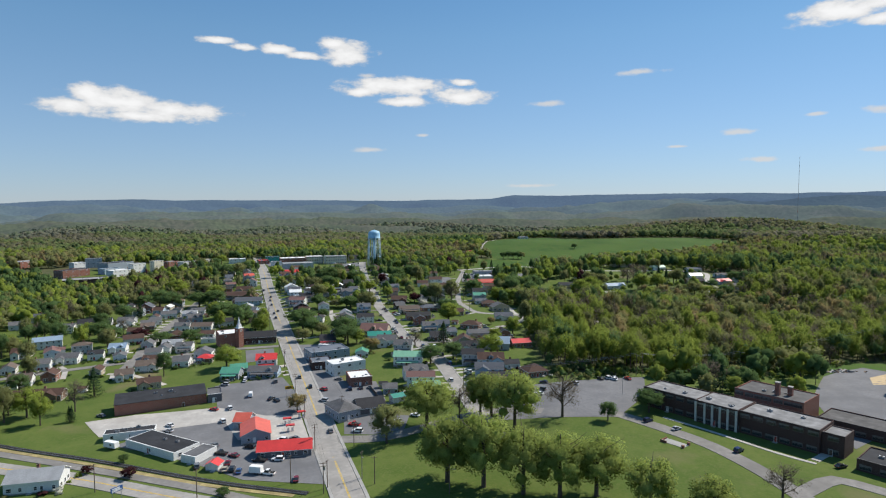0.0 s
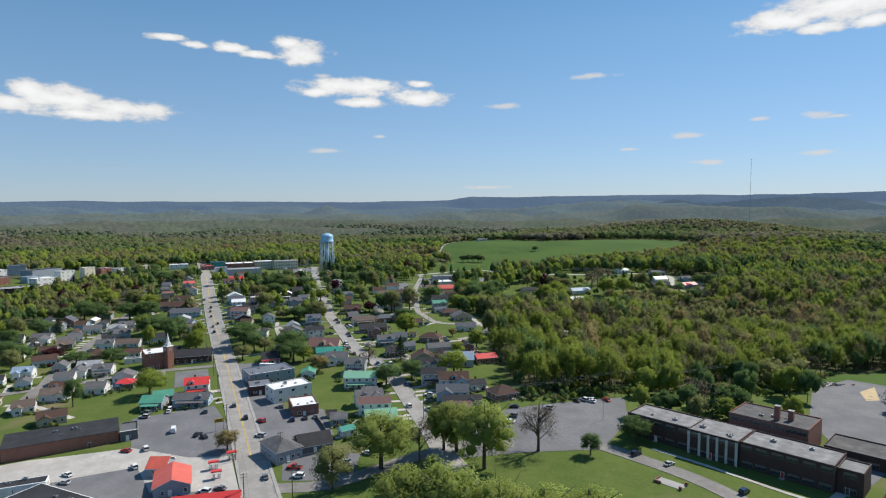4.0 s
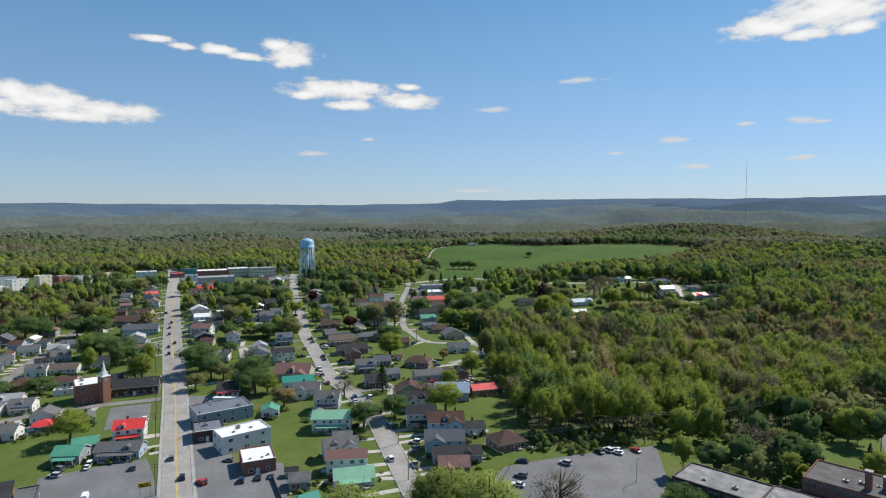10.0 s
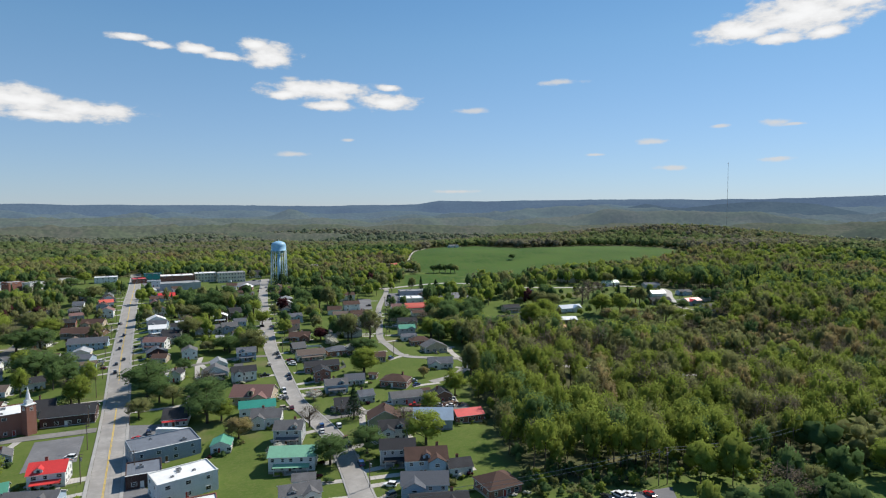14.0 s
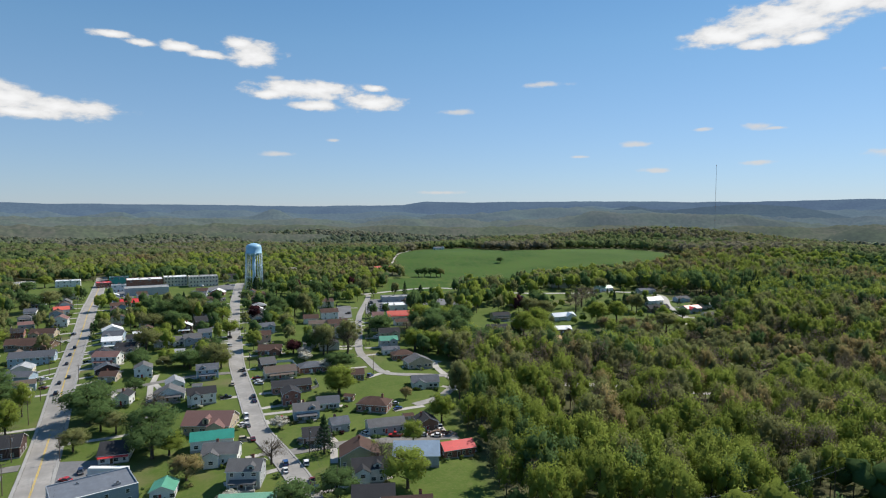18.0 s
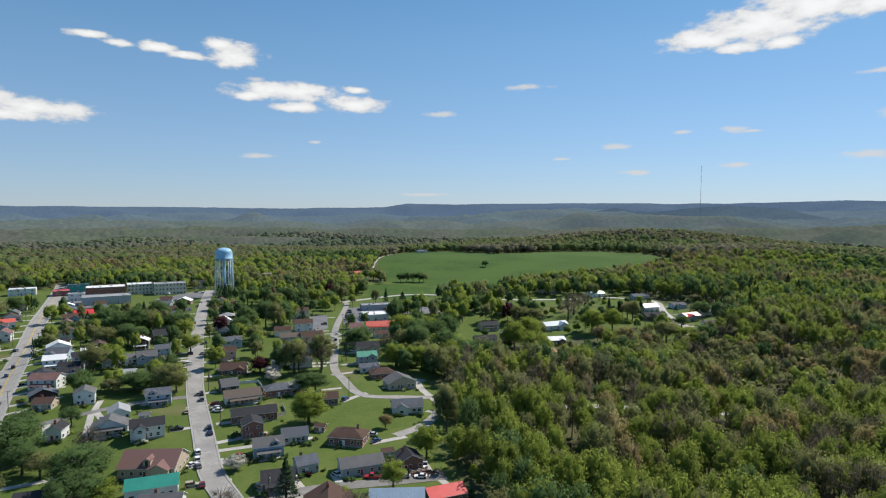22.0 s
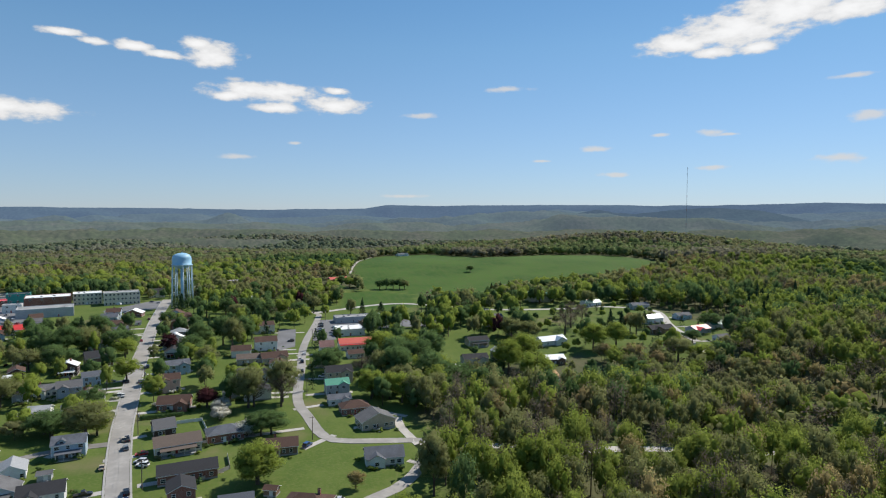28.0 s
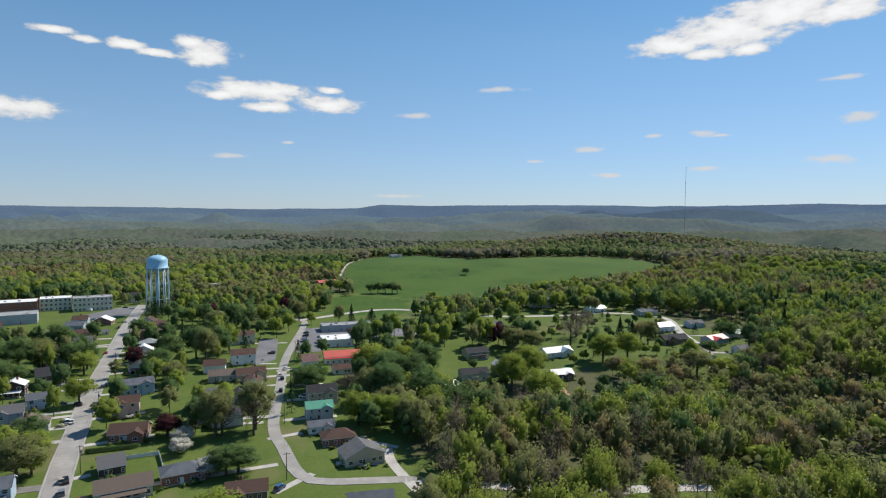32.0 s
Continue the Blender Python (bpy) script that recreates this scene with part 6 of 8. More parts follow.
house(-8.9, 665.5, 10.6, 13.5, 10, 6, 'white', 'brown')
house(-15.7, 629.9, 5.6, 13.4, 9, 3.4, 'tan', 'tan', ridge='x')
house(-1.3, 629.7, 14.7, 15.0, 9, 3.4, 'tan', 'brown', ridge='x')
house(-14.9, 596.8, 11.6, 8.0, 8, 3.4, 'white', 'grey')
house(-2.8, 591.5, 14.6, 7.1, 8, 3.4, 'grey', 'dark')
house(-80.7, 767.1, 34.0, 12.2, 9, 5, 'brick', 'brown')
house(35.4, 587.2, 7.9, 13.8, 9, 5, 'tan', 'dark', ridge='x')
house(33.7, 565.2, 7.0, 11.5, 8, 5.4, 'grey', 'green', ridge='x')
house(34.2, 548.7, 6.5, 10.6, 7, 3.2, 'white', 'slate', ridge='x')
house(138.9, 683.2, 8.2, 15.5, 9, 4.4, 'tan', 'dark', porch=1)
house(124.8, 637.2, 4.2, 16.4, 9, 4, 'grey', 'dark')
house(168.2, 735.4, 7.4, 15.4, 9, 3, 'white', 'light', ridge='x')
house(192.6, 674.5, 13.0, 21.3, 10, 3.4, 'white', 'blue', ridge='x')
house(175.4, 626.2, 0.9, 13.1, 9, 3.6, 'brown', 'white', ridge='x')
house(245.9, 838.2, 1.3, 24.0, 16, 5.5, 'white', 'green', ridge='x')
house(228.2, 856.7, 15.6, 10.8, 7, 3.6, 'white', 'blue')
house(206.0, 875.7, 17.1, 10.9, 7, 3.2, 'white', 'dark')
house(49.8, 1021.9, 20.3, 22.7, 10, 4, 'brick', 'coral', ridge='x')
house(195.5, 1480.9, 23.3, 24.0, 10, 4, 'white', 'slate', ridge='x')
house(324.5, 781.9, 8.1, 18.5, 9, 4, 'grey', 'slate', ridge='x')
house(298.6, 714.6, 11.4, 16.1, 9, 4.5, 'white', 'white', ridge='x')
house(282.1, 675.9, 6.8, 20.3, 9, 3.6, 'brown', 'dark', ridge='x')
house(334.1, 725.8, 9.9, 14.0, 8, 3.6, 'blue', 'grey')
house(310.4, 668.6, 16.5, 16.9, 10, 4, 'slate', 'red', ridge='x')
house(336.5, 684.1, 7.9, 13.8, 8, 3.6, 'white', 'teal', ridge='x')
house(275.2, 614.0, 1.8, 9.7, 7, 3.4, 'white', 'white')
house(309.9, 640.4, 8.4, 9.6, 8, 3.4, 'white', 'grey')
house(285.4, 802.7, 16.6, 19.2, 9, 3.6, 'white', 'mint', ridge='x')
house(152.5, 585.1, 11.4, 15.2, 10, 3.6, 'white', 'plywood', ridge='x')
house(104.9, 614.7, 25.0, 8.3, 7, 3, 'white', 'white')
house(143.3, 644.1, 11.9, 7.8, 8, 6, 'dark', 'light')
house(171.4, 755.7, 9.7, 17.1, 9, 3.2, 'tan', 'grey', ridge='x')
house(-210.3, 637.6, 2.1, 16.3, 10, 3, 'tan', 'brown', ridge='x')
house(-148.0, 597.4, 1.4, 12.2, 9, 4.4, 'blue', 'slate', ridge='x')
house(-125.5, 554.1, 14.6, 10.3, 9, 4, 'grey', 'dark', ridge='x')
house(-105.2, 354.6, 12.1, 11.5, 10, 5.4, 'white', 'red', porch=1)
house(-101.0, 335.4, 0.7, 16.5, 8, 3.6, 'blue', 'grey', ridge='x', porch=1)
house(-119.1, 334.5, 0.6, 10.1, 9, 3.6, 'slate', 'green', porch=1)
house(-118.7, 345.0, 21.4, 9.0, 7, 2.8, 'slate', 'green', ridge='x')
house(-133.0, 376.7, 25.7, 6.0, 8, 3, 'grey', 'grey')
house(-147.2, 368.8, 12.0, 8.7, 8, 3, 'brown', 'red', form='hip')
house(-158.6, 361.6, 6.7, 9.4, 9, 3.6, 'white', 'grey')
house(-182.8, 390.8, 15.8, 7.7, 9, 4.6, 'white', 'grey')
house(-172.2, 397.6, 9.0, 10.2, 9, 4.4, 'white', 'grey', porch=1)
house(-193.7, 434.5, 27.7, 11.4, 10, 4, 'brick', 'brown', form='hip')
house(-174.8, 440.6, 7.5, 12.3, 9, 3.2, 'white', 'brown', ridge='x')
house(-225.3, 697.6, 31.5, 10.9, 8, 4.5, 'white', 'coral')
house(-273.0, 669.6, 11.7, 11.3, 8, 3.6, 'white', 'grey')
house(-199.3, 606.6, -9.5, 22.4, 12, 3, 'brown', 'brown', ridge='x')
house(-162.7, 635.0, 15.9, 10.2, 9, 3.6, 'white', 'dark')
house(-103.5, 578.5, 13.0, 10.1, 8, 3.6, 'white', 'grey')
house(-237.8, 519.4, 23.6, 12.2, 9, 4, 'white', 'grey')
house(-239.8, 538.8, 13.0, 7.5, 8, 4, 'grey', 'dark')
house(-206.9, 498.0, 33.5, 10.7, 9, 4.2, 'blue', 'grey')
house(-207.0, 479.9, 24.6, 9.1, 8, 4, 'white', 'dark')
house(-235.6, 489.8, 30.0, 9.0, 8, 4, 'white', 'grey')
house(-235.4, 477.5, 31.1, 10.6, 9, 4, 'white', 'grey')
house(-188.6, 468.8, 3.8, 15.0, 9, 3, 'white', 'tan', ridge='x')
house(-185.0, 381.4, 13.0, 9.5, 9, 4.5, 'white', 'grey')
house(-214.4, 393.8, 13.0, 10.1, 9, 4.5, 'white', 'blue', ridge='x')
house(-203.6, 375.1, 24.8, 7.2, 8, 3.6, 'white', 'grey')
house(-175.6, 353.7, 17.1, 11.9, 9, 3.6, 'white', 'tan')
house(-159.5, 321.5, 27.9, 11.5, 9, 3.4, 'tan', 'brown', ridge='x')
house(-180.6, 336.7, 22.6, 9.1, 8, 3.4, 'white', 'tan')
house(-221.5, 335.1, 16.5, 7.4, 9, 4, 'brick', 'brown')
house(-240.9, 356.6, 23.4, 9.8, 9, 4.4, 'white', 'grey')
house(-232.0, 326.4, 21.2, 11.0, 10, 3.6, 'white', 'tan', ridge='x')
house(-205.3, 301.2, 13.0, 22.5, 9, 3, 'brown', 'brown', ridge='x')
house(-256.3, 351.1, 25.5, 7.4, 9, 3.6, 'white', 'tan')
house(-271.9, 410.3, 30.6, 17.1, 9, 5.6, 'white', 'blue', ridge='x')
house(-281.2, 483.9, 20.7, 24.0, 10, 3.4, 'white', 'dark', ridge='x')
house(-337.1, 500.0, 13.0, 15.3, 9, 5, 'white', 'slate')
house(-287.9, 458.1, 13.0, 10.4, 8, 5, 'white', 'grey')
house(-219.5, 423.0, 28.4, 12.8, 9, 4, 'white', 'brown')
house(-201.9, 463.4, 13.0, 10.8, 8, 4.6, 'white', 'grey')
house(-253.7, 482.3, 13.0, 7.7, 8, 3.6, 'white', 'grey')
house(-219.4, 519.7, 13.0, 11.5, 9, 4, 'white', 'light')
house(-335.1, 471.7, 30.8, 12.1, 9, 4, 'white', 'grey')
house(-272.5, 385.6, 16.7, 10.4, 9, 3.8, 'white', 'brown')
house(-200.6, 344.5, 13.0, 6.0, 8, 3.4, 'tan', 'brown')
house(-201.7, 408.2, 13.0, 7.6, 8, 3.6, 'grey', 'grey')
house(-233.1, 370.9, 10.1, 12.5, 9, 4, 'white', 'grey')
house(-220.8, 379.1, 20.3, 8.6, 8, 4, 'white', 'dark')
house(-141.2, 203.8, 13.0, 16.9, 10, 4, 'white', 'light')
house(-245.6, 441.0, 13.0, 6.0, 7, 4, 'white', 'coral', ridge='y')
house(-178.4, 365.0, 4.2, 9.5, 9, 3.6, 'white', 'brown', ridge='x')
house(-241.9, 502.6, 13.0, 6.0, 9, 4.5, 'white', 'brown', ridge='y')
house(-214.1, 509.4, 19.7, 8.3, 8, 4.5, 'white', 'slate', ridge='y')
house(-219.7, 537.6, 13.0, 11.5, 9, 3.5, 'grey', 'grey', ridge='x')
house(-230.3, 465.7, 26.3, 9.3, 9, 4, 'brown', 'tan', ridge='x')
house(-230.8, 448.2, 13.0, 9.7, 9, 4, 'grey', 'brown', ridge='x')
house(-287.5, 550.9, 13.0, 7.0, 9, 5.5, 'white', 'dark', ridge='y')
house(-333.8, 602.1, 28.2, 12.5, 10, 3.4, 'white', 'grey', ridge='x')
house(-253.6, 470.5, 34.0, 6.0, 7, 3, 'white', 'white', ridge='y')

# vehicles
car(-97.6, 300.0, 15, 'van', 'white')
car(-85.5, 294.0, -20, 'car', 'black')
car(-82.1, 291.3, 40, 'car', 'black')
car(-91.1, 322.1, 20, 'suv', 'grey')
car(-109.1, 281.2, 70, 'car', 'red')
car(-101.9, 282.1, 30, 'suv', 'white')
car(-99.2, 265.3, 35, 'suv', 'white')
car(-77.9, 236.5, 75, 'suv', 'black')
car(-73.3, 239.6, 75, 'suv', 'navy')
car(-66.8, 243.3, 70, 'suv', 'white')
car(-62.1, 244.9, 70, 'car', 'grey')
car(-87.2, 230.3, 75, 'pickup', 'black')
car(-81.4, 228.2, 65, 'car', 'maroon')
car(-92.9, 238.4, 60, 'car', 'grey')
car(-81.3, 221.4, 10, 'car', 'maroon')
car(-80.6, 215.8, 15, 'car', 'tan')
car(-77.8, 215.8, 10, 'suv', 'black')
car(-74.8, 214.3, 10, 'car', 'blue')
car(-63.7, 212.5, 75, 'pickup', 'white')
car(-63.4, 224.4, 85, 'suv', 'white')
car(-70.2, 223.7, 80, 'pickup', 'black')
car(-52.3, 207.4, 10, 'car', 'maroon')
car(-91.9, 218.7, 20, 'suv', 'grey')
car(-160.0, 276.1, 70, 'car', 'grey')
car(-121.1, 261.2, 60, 'car', 'white')
car(-118.6, 254.5, 70, 'car', 'silver')
car(-117.9, 320.0, 80, 'suv', 'silver')
car(-108.9, 325.3, 10, 'car', 'white')
car(-70.0, 311.4, 18, 'suv', 'black')
car(-48.3, 251.9, 18, 'car', 'grey')
car(-39.0, 257.6, 75, 'pickup', 'red')
car(-36.6, 250.5, 80, 'suv', 'white')
car(-48.3, 306.4, 15, 'car', 'grey')
car(-43.0, 307.8, 10, 'car', 'navy')
car(-61.0, 307.2, 15, 'car', 'maroon')
car(3.9, 317.3, 14, 'suv', 'white')
car(12.8, 310.8, 14, 'pickup', 'silver')
car(13.8, 332.6, 70, 'suv', 'white')
car(4.1, 351.2, 12, 'car', 'navy')
car(-20.3, 258.8, 60, 'car', 'silver')
car(-12.8, 265.0, 60, 'car', 'white')
car(-30.9, 271.7, 60, 'suv', 'white')
car(51.5, 305.0, 60, 'car', 'navy')
car(48.5, 293.5, 60, 'suv', 'grey')
car(66.2, 301.1, 50, 'suv', 'silver')
car(46.1, 287.1, 60, 'car', 'white')
car(88.4, 308.7, 40, 'car', 'white')
car(96.2, 310.4, 20, 'car', 'red')
car(81.7, 309.9, 25, 'car', 'black')
car(85.8, 311.1, 25, 'suv', 'white')
car(89.4, 311.2, 25, 'car', 'white')
car(86.5, 250.2, -60, 'suv', 'navy')
car(94.9, 241.0, -62, 'car', 'silver')
car(109.6, 218.9, -55, 'suv', 'navy')
car(138.6, 205.2, -70, 'car', 'black')
car(-79.9, 329.2, 18, 'suv', 'grey')
car(-165.2, 572.9, 18, 'car', 'navy')
car(-157.8, 551.2, 18, 'car', 'black')
car(-143.9, 521.8, 18, 'car', 'black')
car(-189.9, 634.3, 18, 'suv', 'black')
car(-57.4, 325.0, 75, 'car', 'grey')
car(-48.3, 306.4, 10, 'suv', 'navy')
car(-42.7, 307.8, 8, 'car', 'black')
car(-38.4, 308.7, 8, 'car', 'grey')
car(-62.1, 306.4, 50, 'suv', 'red')
car(-58.5, 289.1, 70, 'suv', 'silver')
car(-89.7, 393.1, 70, 'car', 'red')
car(-87.3, 399.5, 20, 'car', 'grey')
car(-109.4, 328.7, 10, 'suv', 'white')
car(-119.1, 325.4, 65, 'suv', 'grey')
car(-50.3, 515.3, 20, 'pickup', 'black')
car(-48.1, 505.7, 20, 'suv', 'grey')
car(-37.2, 467.6, 18, 'suv', 'black')
car(-35.8, 462.2, 18, 'car', 'navy')
car(-36.8, 444.1, 20, 'suv', 'white')
car(-35.6, 437.5, 20, 'suv', 'white')
car(-33.8, 431.5, 20, 'car', 'grey')
car(-29.1, 415.2, 15, 'car', 'maroon')
car(-13.5, 389.1, 13, 'suv', 'blue')
car(-12.8, 383.3, 13, 'car', 'white')
car(-6.0, 387.9, 12, 'suv', 'white')
car(-2.7, 373.1, 13, 'pickup', 'maroon')
car(-1.1, 368.3, 13, 'suv', 'navy')
car(3.7, 351.5, 13, 'suv', 'blue')
car(-12.8, 366.1, 60, 'suv', 'navy')
car(28.1, 411.1, 80, 'pickup', 'red')
car(33.7, 410.7, 80, 'car', 'black')
car(39.2, 410.5, 80, 'car', 'silver')
car(45.0, 409.8, 80, 'car', 'white')
car(30.3, 450.8, 80, 'car', 'silver')
car(-37.6, 488.2, 75, 'suv', 'white')
car(-144.8, 512.7, 18, 'car', 'black')
car(-138.4, 494.7, 18, 'suv', 'black')
car(-90.1, 393.4, 70, 'car', 'red')
car(-87.6, 400.4, 10, 'suv', 'navy')
car(-82.6, 394.7, 10, 'car', 'silver')
car(-108.6, 376.3, 80, 'suv', 'white')
car(-150.0, 506.2, 80, 'car', 'maroon')
car(-79.5, 632.8, 15, 'suv', 'black')
car(-72.4, 594.7, 15, 'car', 'black')
car(-68.2, 572.5, 15, 'car', 'white')
car(-64.9, 594.4, 15, 'car', 'grey')
car(-70.5, 625.6, 15, 'suv', 'navy')
car(-105.5, 810.3, 15, 'car', 'white')
car(-189.2, 636.2, 18, 'car', 'silver')
car(-169.7, 590.1, 18, 'suv', 'black')
car(-81.3, 631.0, 14, 'car', 'navy')
car(-71.6, 623.1, 14, 'suv', 'grey')
car(-74.0, 595.1, 14, 'car', 'black')
car(-69.8, 572.8, 14, 'suv', 'white')
car(-66.2, 594.2, 14, 'car', 'grey')
car(-94.4, 704.7, 12, 'car', 'red')
car(14.0, 631.9, 0, 'car', 'white')
car(15.7, 602.2, 0, 'suv', 'black')
car(-51.4, 515.4, 14, 'suv', 'tan')
car(-51.0, 488.5, 14, 'car', 'tan')
car(-39.0, 491.3, 75, 'suv', 'silver')
car(27.2, 751.0, 80, 'car', 'black')
car(27.0, 740.1, 80, 'suv', 'black')
car(26.3, 729.6, 80, 'car', 'silver')
car(25.7, 719.5, 80, 'suv', 'navy')
car(37.4, 735.5, 80, 'suv', 'grey')
car(36.9, 723.3, 80, 'car', 'black')
car(35.5, 706.2, 80, 'suv', 'silver')
car(27.0, 591.5, 85, 'suv', 'white')
car(16.1, 645.2, 5, 'car', 'white')
car(15.3, 624.1, 5, 'suv', 'black')
car(6.3, 686.8, 80, 'suv', 'black')
car(-157.0, 870.5, 60, 'van', 'white')
car(-150.6, 823.4, 60, 'suv', 'white')
car(-131.7, 882.3, 70, 'car', 'navy')
car(-123.5, 874.8, 70, 'car', 'white')
car(-108.3, 780.1, 14, 'car', 'maroon')
car(-109.6, 801.4, 14, 'car', 'white')
car(-228.6, 821.9, 60, 'car', 'white')
car(-212.0, 792.7, 60, 'suv', 'silver')
car(-200.6, 774.7, 60, 'car', 'red')
car(-218.6, 794.0, 60, 'car', 'grey')
car(-232.0, 841.6, 60, 'suv', 'black')

# small things of the near lots
fuel_pump(-69.3, 261.8, 18)
fuel_pump(-66.0, 253.9, 18)
fuel_pump(-64.8, 269.5, 18)
sign(-77.8, 298.7, 18, 'yellow')
sign(-107.6, 192.6, 60, 'blue')
sign(-146.9, 358.0, 18, 'blue')
trailer(-133.8, 237.2, 70, 'camper')
trailer(-68.2, 213.3, 80, 'box')
trailer(-75.4, 393.2, 82, 'long')
memorial_wall(89.3, 227.5, -50)
streetlight(-28.9, 206.9, 20)
streetlight(1.8, 194.7, 70)
streetlight(86.0, 285.3, 0)



def rubble(x, y, long, wide, high, words, colours, seed):
    """A heap of broken boards and blocks."""
    g = random.Random(seed)
    s = Solid()
    for k in range(70):
        u, v = g.gauss(0, 0.4) * long, g.gauss(0, 0.4) * wide
        top = high * math.exp(-2 * (u / long) ** 2 - 2 * (v / wide) ** 2)
        m = pose(x + u, y + v, up(x + u, y + v) + top * g.random() + 0.15, g.uniform(-30, 30), g.uniform(-30, 30), g.uniform(0, 180))
        a, b, c = g.uniform(0.4, 1.8), g.uniform(0.15, 0.6), g.uniform(0.06, 0.3)
        s.add([m @ Vector((p * a, q * b, r * c)) for p, q, r in ((-1, -1, -1), (1, -1, -1), (1, 1, -1), (-1, 1, -1), (-1, -1, 1), (1, -1, 1), (1, 1, 1), (-1, 1, 1))], [(3, 2, 1, 0), (4, 5, 6, 7), (0, 1, 5, 4), (1, 2, 6, 5), (2, 3, 7, 6), (3, 0, 4, 7)], g.randrange(len(colours)))
    tagged(new("rubble_heap", s.mesh("rubble_heap", colours)), words, "rubble", kind="stuff")
    taken(x, y, long)


JUNK = [material("junk_" + n, c, 0.8, vary=0.25) for n, c in (("board", (0.3, 0.2, 0.13)), ("rust", (0.2, 0.08, 0.05)), ("pale", (0.5, 0.48, 0.45)), ("grey", (0.2, 0.2, 0.21)))]
rubble(46.0, 413.0, 6.5, 2.2, 1.4, "heap of scrap, boards and old furniture beside a yard", JUNK, 4)
rubble(228.0, 342.0, 12.0, 2.0, 1.2, "row of broken concrete and timber at the edge of the school yard", JUNK[2:] + JUNK[:1], 8)

# poles and wires
left_line = [pole(x, y, 18.0, 11.0, 2, n % 2 == 0) for n, (x, y) in enumerate([(-40.5, 197), (-51, 233), (-63, 268), (-75, 300), (-94, 352), (-106, 385), (-118, 414), (-132, 455), (-142, 487), (-160, 535), (-176, 585), (-196, 645), (-222, 720)])]
wires(left_line)
right_line = [pole(x, y, 18.0, 10.0, 1) for x, y in [(-24, 203), (-36, 236), (-46, 268), (-77, 355), (-100, 412), (-134, 510), (-178, 640)]]
wires(right_line, (-0.6, 0.6))
second_line = [pole(x, y, 14.0, 10.0, 1, True) for x, y in [(16, 285), (7, 333), (-5.5, 398), (-33, 470), (-48, 522), (-61, 583), (-76, 660), (-89, 735)]]
wires(second_line, (-0.6, 0.6))
third_line = [pole(x, y, 5.0, 9.5, 1) for x, y in [(22, 503), (19, 560), (20, 612), (21, 680), (31, 770)]]
wires(third_line, (-0.5, 0.5))
high = [Vector((-60, 262, 10)), pole(10, 300, 70, 12), pole(103, 318, 70, 12.5, 2), pole(106.5, 319, 70, 12.5, 2, True), pole(172, 345, 70, 13, 1), Vector((300, 400, 16))]
wires(high[1:], (-1.3, 1.3), 1.6, 0.06)
for x, y in [(-118.8, 199.4), (-82.3, 195.0), (-53.8, 205.8), (-40.0, 201.1), (1.8, 194.7), (-29.0, 207.8)]:
    pole(x, y, 70.0, 10.0, 1)

# trees
tree(1.1, 202.9, 22, 9.5, 'park')
tree(13.4, 198.5, 25, 9.5, 'park')
tree(26.1, 192.8, 22, 8.5, 'park')
tree(37.5, 189.6, 21, 8.5, 'park')
tree(49.1, 189.0, 20, 8.5, 'park')
tree(-7.2, 251.8, 20, 10, 'park')
tree(6.8, 257.0, 15, 4.5, 'bare')
tree(21.1, 262.8, 19, 8, 'park')
tree(16.4, 264.8, 18, 6.5, 'park')
tree(29.5, 246.1, 24, 9, 'park')
tree(-23.1, 237.7, 15, 5.5, 'olive')
tree(51.6, 257.3, 18, 7, 'bare')
tree(69.9, 251.8, 8, 3.3, 'green')
tree(90.6, 261.5, 10, 5.5, 'green')
tree(62.9, 178.7, 16, 6.5, 'park')
tree(78.9, 171.2, 13, 6, 'park')
tree(104.8, 181.1, 12, 5, 'bare')
tree(189.3, 319.4, 12, 5.5, 'spring')
tree(132.2, 295.3, 14, 7.5, 'bare')
tree(150.4, 306.9, 10, 4, 'olive')
tree(-180.6, 306.6, 14, 5, 'conifer')
tree(-169.4, 269.4, 7, 2.2, 'conifer')
tree(-170.6, 269.5, 7, 2, 'conifer')
tree(-68.7, 277.5, 8, 4, 'gold')
tree(-112.6, 210.0, 4, 2.5, 'purple')
tree(-130.0, 213.7, 3, 2, 'purple')
tree(-121.9, 223.8, 3, 1.8, 'green')
tree(-74.1, 195.9, 3, 2.2, 'green')
tree(-106.3, 452.6, 16, 10, 'green')
tree(-97.1, 442.3, 11, 6, 'green')
tree(-77.0, 448.6, 13, 5.5, 'bare')
tree(-110.9, 472.6, 12, 6, 'green')
tree(-99.4, 421.5, 9, 5, 'olive')
tree(-65.2, 407.4, 13, 8, 'green')
tree(-46.8, 384.5, 9, 5, 'gold')
tree(-166.2, 496.1, 13, 7, 'green')
tree(-188.3, 511.4, 14, 8, 'green')
tree(-80.8, 524.9, 10, 5, 'green')
tree(-68.7, 538.1, 10, 5, 'spring')
tree(-89.2, 437.8, 9, 5, 'olive')
tree(-106.5, 520.9, 10, 4, 'green')
tree(-96.7, 483.3, 8, 4, 'green')
tree(-59.2, 408.1, 9, 5, 'spring')
tree(-27.5, 359.4, 7, 3.5, 'blossom')
tree(-18.6, 390.5, 9, 5, 'bare')
tree(4.2, 467.0, 10, 7, 'spring')
tree(-18.5, 542.0, 7, 4, 'blossom')
tree(-2.4, 515.7, 6, 4, 'blossom')
tree(-7.6, 353.7, 11, 6, 'green')
tree(5.9, 361.0, 10, 6, 'green')
tree(-20.1, 426.7, 5, 3.5, 'blossom')
tree(21.1, 378.3, 11, 4.5, 'bare')
tree(29.2, 365.2, 13, 7, 'spring')
tree(36.5, 458.8, 6, 2.6, 'gold')
